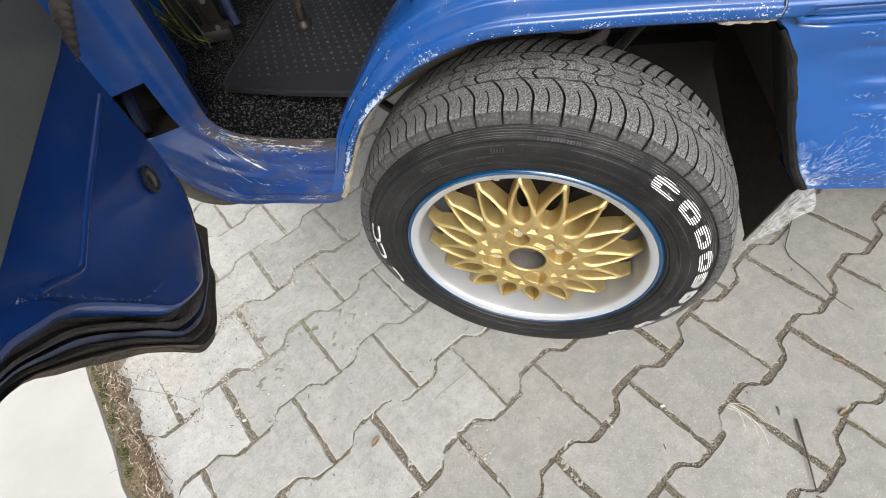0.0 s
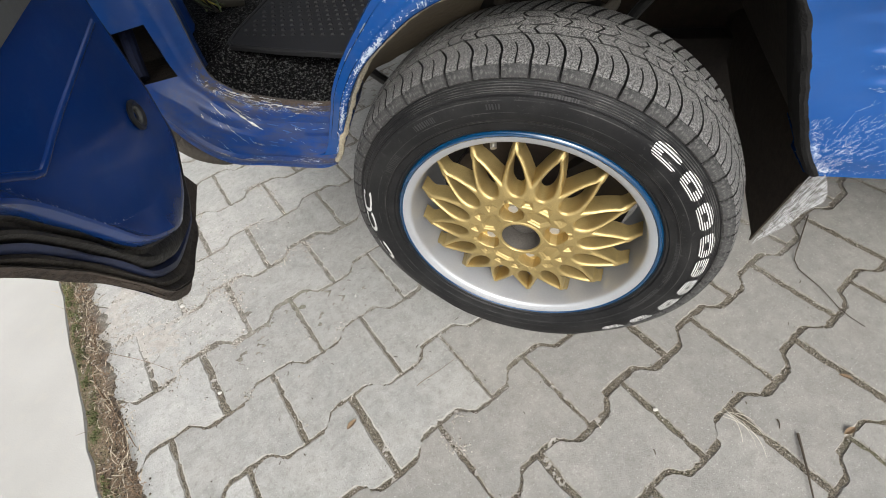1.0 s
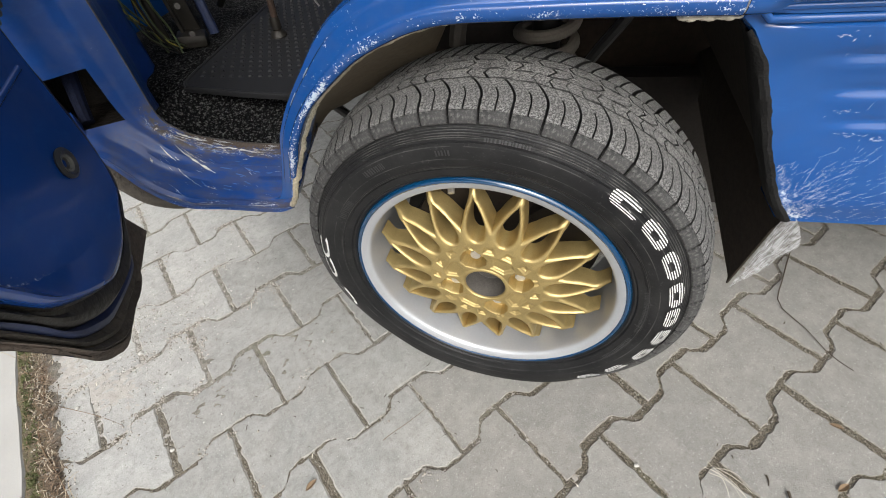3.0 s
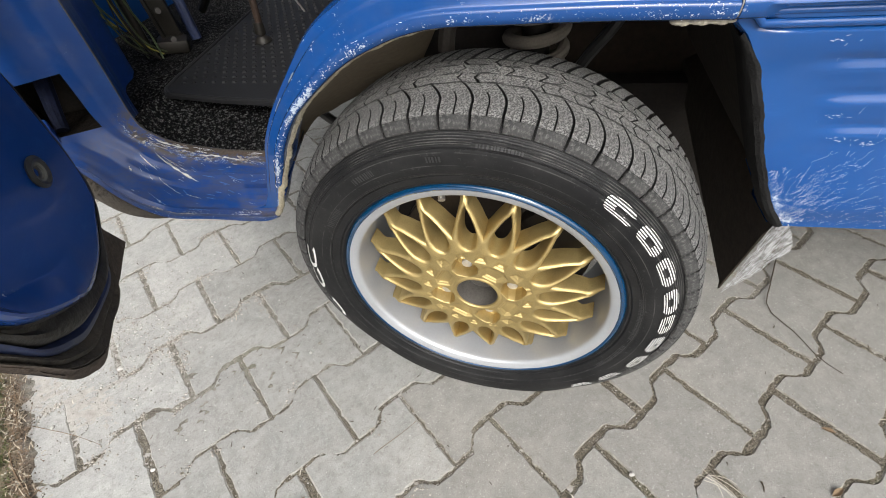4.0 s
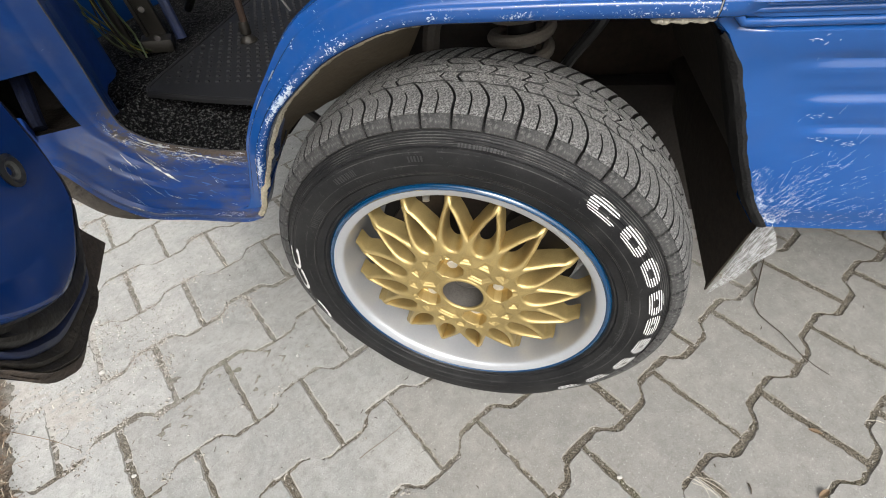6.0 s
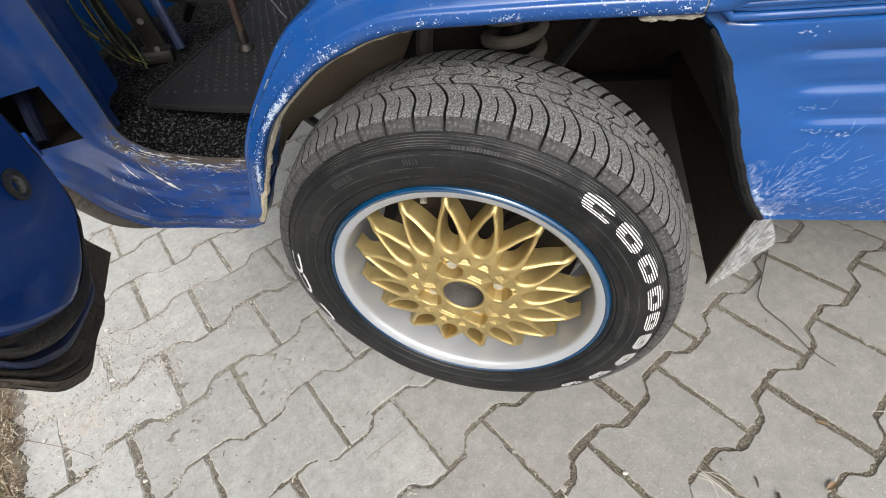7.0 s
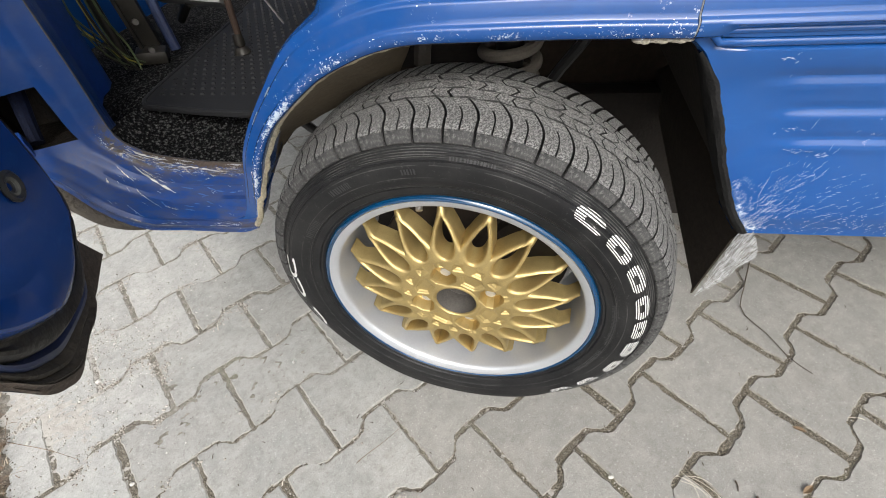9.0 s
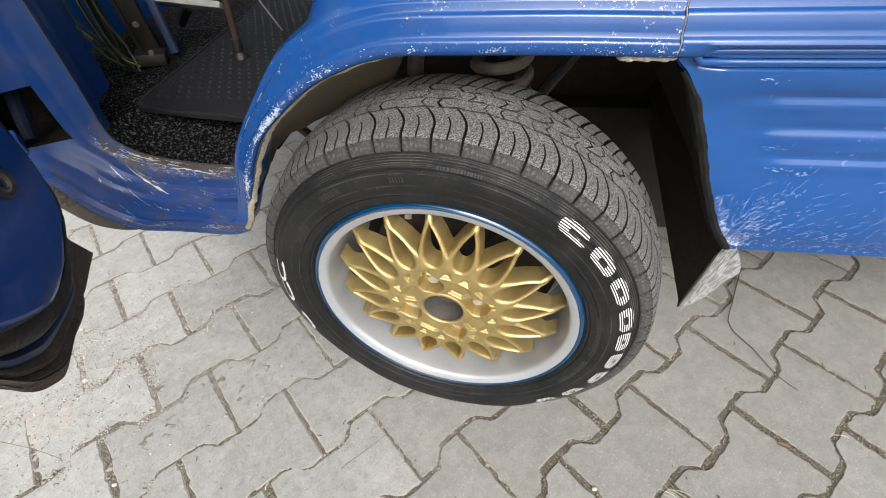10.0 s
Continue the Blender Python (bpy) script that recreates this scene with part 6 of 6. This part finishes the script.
def pebble(verts, faces, c, s):
    b = len(verts)
    q = [Vector((rnd.uniform(0.7, 1), 0, 0)), Vector((0, rnd.uniform(0.6, 1), 0)), Vector((-rnd.uniform(0.7, 1), 0, 0)), Vector((0, -rnd.uniform(0.6, 1), 0)), Vector((0, 0, rnd.uniform(0.5, 0.9))), Vector((0, 0, -0.5))]
    turn = Matrix.Rotation(rnd.uniform(0, 6), 3, "Z")
    verts.extend(tuple(c + turn @ p * s) for p in q)
    faces.extend((b + i, b + (i + 1) % 4, b + 4) for i in range(4))
    faces.extend((b + (i + 1) % 4, b + i, b + 5) for i in range(4))


def gravel(verts, faces, k):
    if k >= 17300:
        # coarser stones in the drifted sand
        pebble(verts, faces, Vector((rnd.gauss(-0.70, 0.07), rnd.gauss(0.06, 0.12), 0.0010)), rnd.uniform(0.0012, 0.0032))
        return
    if k >= 15000:
        # grit swept together beside the dirt strip
        x, y = rnd.gauss(-0.815, 0.045), rnd.gauss(0.03, 0.075)
        pebble(verts, faces, Vector((x, y, 0.0004)), rnd.uniform(0.0005, 0.0014) * (1 + 1.3 * (rnd.random() < 0.06)))
        return
    if k % 5 < 3:
        u, v = joint_spot()
        pebble(verts, faces, on_lattice(u, v, -0.0016), rnd.uniform(0.0006, 0.0020))
    elif k % 5 == 3:
        p = on_lattice(rnd.uniform(-1.0, -0.70) if k % 2 else rnd.gauss(-0.955, 0.03), rnd.uniform(0.2, 1.5), rnd.uniform(-0.002, 0.0008))
        # swept into drifts
        if noise.noise(p * 11) + 0.5 * noise.noise(p * 30) > 0.22:
            pebble(verts, faces, p, 0.0004 + 0.0016 * rnd.random() ** 2.2 * (1 + 0.9 * (rnd.random() < 0.06)))
    else:
        u, v = rnd.uniform(-1.0, 0.6), rnd.uniform(-0.6, 1.5)
        pebble(verts, faces, on_lattice(u, v, 0.0004), rnd.uniform(0.0004, 0.0013))


scatter("gravel", 18000, M_PEBBLE, "fine pale grit and gravel in the joints and dirt strip", "gravel", gravel)


def crumb(verts, faces, k):
    u, v = joint_spot()
    s = 0.003 if k % 3 else 0.012
    pebble(verts, faces, on_lattice(u + rnd.gauss(0, s), v + rnd.gauss(0, s), -0.0014 if k % 3 else 0.0003), rnd.uniform(0.0006, 0.0018) if k % 3 else rnd.uniform(0.0003, 0.0010))


def clod(verts, faces, k):
    # heaped along the joints beside the dirt strip
    while True:
        u, v = joint_spot()
        p = on_lattice(u + rnd.gauss(0, 0.008), v + rnd.gauss(0, 0.008), 0.0003)
        if u < -0.45 and p.y > -0.22 and noise.noise(p * 9) + 0.6 * noise.noise(p * 31) > 0.05 + 0.5 * (u + 0.95):
            break
    pebble(verts, faces, p, 0.0006 + 0.0030 * rnd.random() ** 3)


scatter("sand_clods", 5200, M_CLOD, "small pale clods of sand along the joints", "sand", clod)
def grain(verts, faces, k):
    while True:
        u, v = joint_spot()
        p = on_lattice(u + rnd.gauss(0, 0.011), v + rnd.gauss(0, 0.011), 0.0002)
        if u > -0.5 and noise.noise(p * 13) + 0.5 * noise.noise(p * 40) > -0.05:
            break
    pebble(verts, faces, p, 0.0003 + 0.0008 * rnd.random() ** 2.5)


scatter("sand_grains", 20000, M_PEBBLE, "pale sand grains spilled beside the joints", "sand", grain)
scatter("soil_crumbs", 36000, M_CRUMB, "brown crumbs of soil spilled along the paving joints", "soil", crumb)


def blade(verts, faces, p, heading, length, curl, w=0.0011, rise=0.006):
    b = len(verts)
    side = Vector((-math.sin(heading), math.cos(heading), 0)) * w
    q, h = Vector(p), heading
    for i in range(6):
        verts.extend((tuple(q - side), tuple(q + side)))
        h += curl / 5
        q = q + Vector((math.cos(h), math.sin(h), 0)) * length / 5
        q.z = p[2] + rise * math.sin(math.pi * (i + 1) / 6)
    for i in range(5):
        faces.append((b + 2 * i, b + 2 * i + 1, b + 2 * i + 3, b + 2 * i + 2))


def straw(verts, faces, k):
    u, v = min(-0.945, rnd.gauss(-0.985, 0.015)), rnd.uniform(0.25, 1.35)
    blade(verts, faces, on_lattice(u, v, 0.006 + rnd.uniform(0, 0.006)), LATTICE + math.pi / 2 + rnd.gauss(0, 1.0), rnd.uniform(0.005, 0.022) * (1 + (rnd.random() < 0.1)), rnd.gauss(0, 0.25), rnd.uniform(0.0003, 0.0007), 0.003)


scatter("dry_straw", 480, M_STALK, "dry grass and litter in the dirt strip beside the slab", "dry grass", straw)

def strip_soil(verts, faces, k):
    # dark clods in the strip, spilled a little over the pavers
    u, v = rnd.gauss(-0.986, 0.015), rnd.uniform(0.15, 1.45)
    z = 0.0045 + 0.002 * rnd.random() if u < -0.965 else 0.0006
    pebble(verts, faces, on_lattice(max(u, -1.015), v, z), 0.0006 + 0.0026 * rnd.random() ** 2.5)


scatter("strip_soil", 7000, M_CRUMB, "loose dark soil in the strip beside the slab", "soil", strip_soil)


def moss(verts, faces, k):
    # short olive moss in cushions along the slab's edge
    while True:
        u, v = -1.016 + abs(rnd.gauss(0, 0.010)), rnd.uniform(0.15, 1.45)
        if noise.noise(Vector((v * 9, 3, 0))) + 0.5 * noise.noise(Vector((v * 30, u * 60, 1))) > -0.05:
            break
    blade(verts, faces, on_lattice(u, v, 0.005 + rnd.uniform(0, 0.003)), rnd.uniform(0, 6.3), rnd.uniform(0.002, 0.006), rnd.gauss(0, 0.6), rnd.uniform(0.0004, 0.0008), 0.004)


scatter("moss", 2600, M_MOSS, "olive green moss along the edge of the slab", "moss", moss)
scatter("dry_straw", 380, M_STRAW, "pale dry grass stalks in the dirt strip", "dry grass", straw)


def tuft(verts, faces, k):
    if k < 7:
        blade(verts, faces, (0.352 + rnd.gauss(0, 0.006), -0.084 + rnd.gauss(0, 0.006), 0.001), radians(-22) + rnd.gauss(0, 0.28), rnd.uniform(0.035, 0.085), radians(-55) + rnd.gauss(0, 0.35), 0.0004, 0.006)
        return
    u, v = joint_spot()
    blade(verts, faces, on_lattice(u, v, -0.003), radians(-45) + rnd.gauss(0, 0.35), rnd.uniform(0.008, 0.025), rnd.gauss(0, 0.5), 0.0008, 0.008)


scatter("grass_wisp", 80, M_BLEACHED, "pale dead grass wisps lying across the joints", "dry grass", tuft)


def twig(name, pts, r, label, mat=M_TWIG):
    bm = tube_bm(spline(pts, 14), r, 6, r * 0.5)
    me = bpy.data.meshes.new(name)
    bm.to_mesh(me)
    bm.free()
    me.materials.append(mat)
    tagged(new(name, me), label, "twig")


twig("twig", [(0.452, -0.103, 0.004), (0.449, -0.155, 0.006), (0.446, -0.213, 0.004)], 0.0022, "dark bent twig lying across the pavers")
twig("twig", [(0.4285, -0.083, 0.002), (0.4295, -0.090, 0.003), (0.4280, -0.098, 0.002)], 0.0014, "short dark bit of bark on a paver")
# The far stretch draws a joint's shadow line as part of the twig.
twig("twig", [(0.605, 0.393, 0.003), (0.565, 0.31, 0.006), (0.542, 0.25, 0.003), (0.571, 0.193, 0.004), (0.591, 0.145, 0.003), (0.618, 0.114, 0.003)], 0.0013, "thin dark twig beside the wheel, its far end drawn for a joint's shadow line")
twig("twig", [(-0.172, -0.115, 0.002), (-0.161, -0.103, 0.003), (-0.133, -0.076, 0.003), (-0.111, -0.051, 0.002)], 0.0006, "thin brown root fibre on a paver", M_STALK)
twig("twig", [(-0.831, -0.143, 0.004), (-0.737, -0.149, 0.006), (-0.672, -0.158, 0.003)], 0.0007, "thin brown stalk on dusty pavers", M_STALK)
twig("twig", [(-0.891, -0.116, 0.003), (-0.822, -0.202, 0.006), (-0.722, -0.259, 0.006), (-0.654, -0.302, 0.003)], 0.0015, "brown root lying in the dirt strip", M_STALK)


def debris(verts, faces, k):
    if k % 3 == 1 or k > 600:
        u, v = joint_spot()
    elif k % 3 == 2:
        u, v = rnd.gauss(-0.965, 0.03), rnd.uniform(0.2, 1.4)
    else:
        u, v = rnd.uniform(-1.0, 0.7), rnd.uniform(-0.6, 1.4)
    blade(verts, faces, on_lattice(u, v, 0.0015 if not k % 3 else -0.004), rnd.uniform(0, 6.3), rnd.uniform(0.002, 0.010), rnd.gauss(0, 0.8), rnd.uniform(0.0004, 0.0012), 0.002)


scatter("leaf_litter", 1500, M_TWIG, "dark crumbs of leaves and bark on the paving", "litter", debris)


def stone(x, y, s, seed):
    """A loose pale stone with broken faces."""
    r = random.Random(seed)
    bm = bmesh.new()
    bmesh.ops.create_icosphere(bm, subdivisions=2, radius=1)
    cuts = [Vector((r.gauss(0, 1), r.gauss(0, 1), r.gauss(0, 0.8))).normalized() for _ in range(7)]
    for v in bm.verts:
        for c in cuts:
            over = v.co.dot(c) - 0.72
            if over > 0:
                v.co -= c * over
        v.co = Vector((v.co.x, v.co.y * 0.75, v.co.z * 0.55)) * s
    me = bpy.data.meshes.new("stone")
    bm.to_mesh(me)
    bm.free()
    me.materials.append(M_STONE)
    ob = new("stone", me)
    ob.matrix_basis = Matrix.Translation((x, y, s * 0.33)) @ Matrix.Rotation(r.uniform(0, 6.28), 4, "Z")
    tagged(ob, "small pale broken stone lying on dusty pavers", "stone", group="loose stones on the paving")


for k, (sx, sy, ss) in enumerate(((-0.740, -0.012, 0.0065), (-0.781, 0.038, 0.0050), (-0.548, -0.185, 0.0050), (-0.792, -0.140, 0.0055), (0.242, -0.096, 0.0048), (-0.839, 0.103, 0.0060), (-0.351, 0.063, 0.0040), (-0.80, 0.005, 0.0045), (-0.765, 0.075, 0.0042))):
    stone(sx, sy, ss, 60 + k)


def dry_leaf(x, y, heading, length, label):
    rows = []
    for i in range(9):
        f = i / 8
        w = length * 0.20 * math.sin(math.pi * min(1.0, f * 1.05)) ** 0.8
        rows.append([(f * length, w * g, 0.0015 + 0.12 * length * abs(g) ** 1.5 * math.sin(math.pi * f) + 0.10 * length * f * f) for g in (-1, -0.5, 0, 0.5, 1)])
    bm = thicken(grid_bm(rows), 0.0003)
    me = bpy.data.meshes.new("dry_leaf")
    bm.to_mesh(me)
    bm.free()
    me.materials.append(M_LEAF)
    ob = new("dry_leaf", me)
    ob.matrix_basis = Matrix.Translation((x, y, 0.001)) @ Matrix.Rotation(heading, 4, "Z")
    tagged(ob, label, "leaf")


dry_leaf(-0.278, -0.212, 1.0, 0.024, "curled reddish-brown dry leaf on a paver")
dry_leaf(0.545, 0.012, -0.4, 0.020, "yellow-brown dry leaf caught in a paving joint")
dry_leaf(0.520, -0.092, 0.6, 0.022, "rust-brown dry leaf at a paving joint")


# ---- pavers, last: each stone is its own object under the pavement
pavement = thing("pavement", (0, 0, 0), "grey interlocking concrete pavers with dirt-filled joints", "pavement", kind="structure")
FL, WA = 0.0825, 0.0585


def paver_outline(seed):
    r = random.Random(seed)
    gap = (0.0022, 0.0034, 0.0028, 0.0048, 0.0030, 0.0042, 0.0024, 0.0036)[seed % 8]
    half = [(-0.1, FL), (-0.066, FL), (-0.058, FL - 0.003), (-0.043, WA + 0.004), (-0.035, WA), (0.035, WA), (0.043, WA + 0.004), (0.058, FL - 0.003), (0.066, FL), (0.1, FL)]
    out = half + [(u, -v) for u, v in half[::-1]]
    pts = [(u - math.copysign(gap * 1.15 if abs(u) > 0.09 else 0.0, u) + r.gauss(0, 0.0006), v - math.copysign(gap, v) + r.gauss(0, 0.0006)) for u, v in out]
    fine = []
    for (a, b), (c, d) in zip(pts, pts[1:] + pts[:1]):
        fine.append((a, b))
        ln = math.hypot(c - a, d - b)
        n = 14 if ln > 0.1 else 8 if ln > 0.05 else 4 if ln > 0.02 else 2
        for k in range(1, n):
            f = (k + r.uniform(-0.25, 0.25)) / n
            q = r.gauss(0, 0.0009) - (0.0024 if r.random() < 0.12 else 0)
            fine.append((a + (c - a) * f + q * (d - b) / ln, b + (d - b) * f - q * (c - a) / ln))
    return fine


def paver_mesh(seed, cut=None, mat=None):
    out = paver_outline(seed)
    if cut:
        out = [(max(cut[0], min(cut[1], u)), v) for u, v in out]
    n = len(out)
    verts = [(u, v, -0.03) for u, v in out] + [(u, v, -0.0035 if mat is None else -0.0018) for u, v in out] + [(u * (1 - 0.0030 / max(0.02, math.hypot(u, v))), v * (1 - 0.0030 / max(0.02, math.hypot(u, v))), 0.0) for u, v in out]
    faces = [tuple(range(2 * n, 3 * n))]
    for ring in (0, n):
        faces += [(ring + k, ring + (k + 1) % n, ring + n + (k + 1) % n, ring + n + k) for k in range(n)]
    me = mesh_of("paver", verts, faces, mat or M_PAVER, smooth=False)
    me.materials.append(M_EDGE if mat is None else M_EDGE_SANDY)
    for k, f in enumerate(me.polygons):
        f.material_index = 1 if k > n else 0
    return me


PAVERS = [paver_mesh(s) for s in range(8)]
MID_PAVERS = [paver_mesh(s, None, M_PAVER_MID) for s in range(8)]
DUSTY_PAVERS = [paver_mesh(s, None, M_PAVER_DUSTY) for s in range(8)]
near, far, cuts = [], [], []
for c in range(-24, 26):
    for i in range(-14, 24):
        u, v = PU * i + PU / 2 + (0.1 if c % 2 else 0.0), (c + 0.5) * PV
        limit = slab_u + 0.050 + 0.010 * math.sin(c * 2.3)
        if u - 0.1 < limit:
            if u + 0.1 > limit + 0.05 and -3 <= c <= 16:
                cuts.append((u, v, limit - u))
            continue
        p = on_lattice(u, v)
        score = math.hypot((p.x + 0.10) / 1.25, (p.y + 0.0) / 0.95)
        (near if score < 1.0 else far).append((score, u, v))
near.sort()
far += near[300:]
base_m = Matrix(((LU.x, LV.x, 0, 0), (LU.y, LV.y, 0, 0), (0, 0, 1, 0), (0, 0, 0, 1)))
rp = random.Random(21)
for _, u, v in near[:300]:
    p = on_lattice(u + rp.gauss(0, 0.0012), v + rp.gauss(0, 0.0010), rp.gauss(-0.0001, 0.00025))
    sand = p.x * 0.9 - 0.25 * p.y + rp.gauss(0, 0.05)
    kind = DUSTY_PAVERS if sand < -0.55 else MID_PAVERS if sand < -0.12 else PAVERS
    hang("paver", kind[rp.choice((3, 5, 7, 1) if sand > 0.1 else (0, 1, 2, 4, 6, 7))], pavement, Matrix.Translation(p) @ base_m @ pose(0, 0, 0, rp.gauss(0, 0.10), rp.gauss(0, 0.09), rp.gauss(0, 0.25) + (180 if rp.random() < 0.5 else 0)))
for k, (u, v, left) in enumerate(cuts):
    hang("paver", paver_mesh(48 + k, (left, 0.2), M_PAVER_DUSTY), pavement, Matrix.Translation(on_lattice(u, v, rp.gauss(-0.0003, 0.0006))) @ base_m)
verts, faces = [], []
src_v = [tuple(v.co) for v in PAVERS[0].vertices]
src_f = [tuple(f.vertices) for f in PAVERS[0].polygons]
for _, u, v in far:
    b = len(verts)
    p = on_lattice(u, v, rp.gauss(-0.0006, 0.0011))
    m = Matrix.Translation(p) @ base_m
    verts += [tuple(m @ Vector(q)) for q in src_v]
    faces += [tuple(i + b for i in f) for f in src_f]
# Lighter paver tone also makes up for missing daylight under the van.
tagged(hang("far_pavers", mesh_of("far_pavers", verts, faces, M_PAVER_MID, smooth=False), pavement), "grey interlocking pavers", kind="stuff")
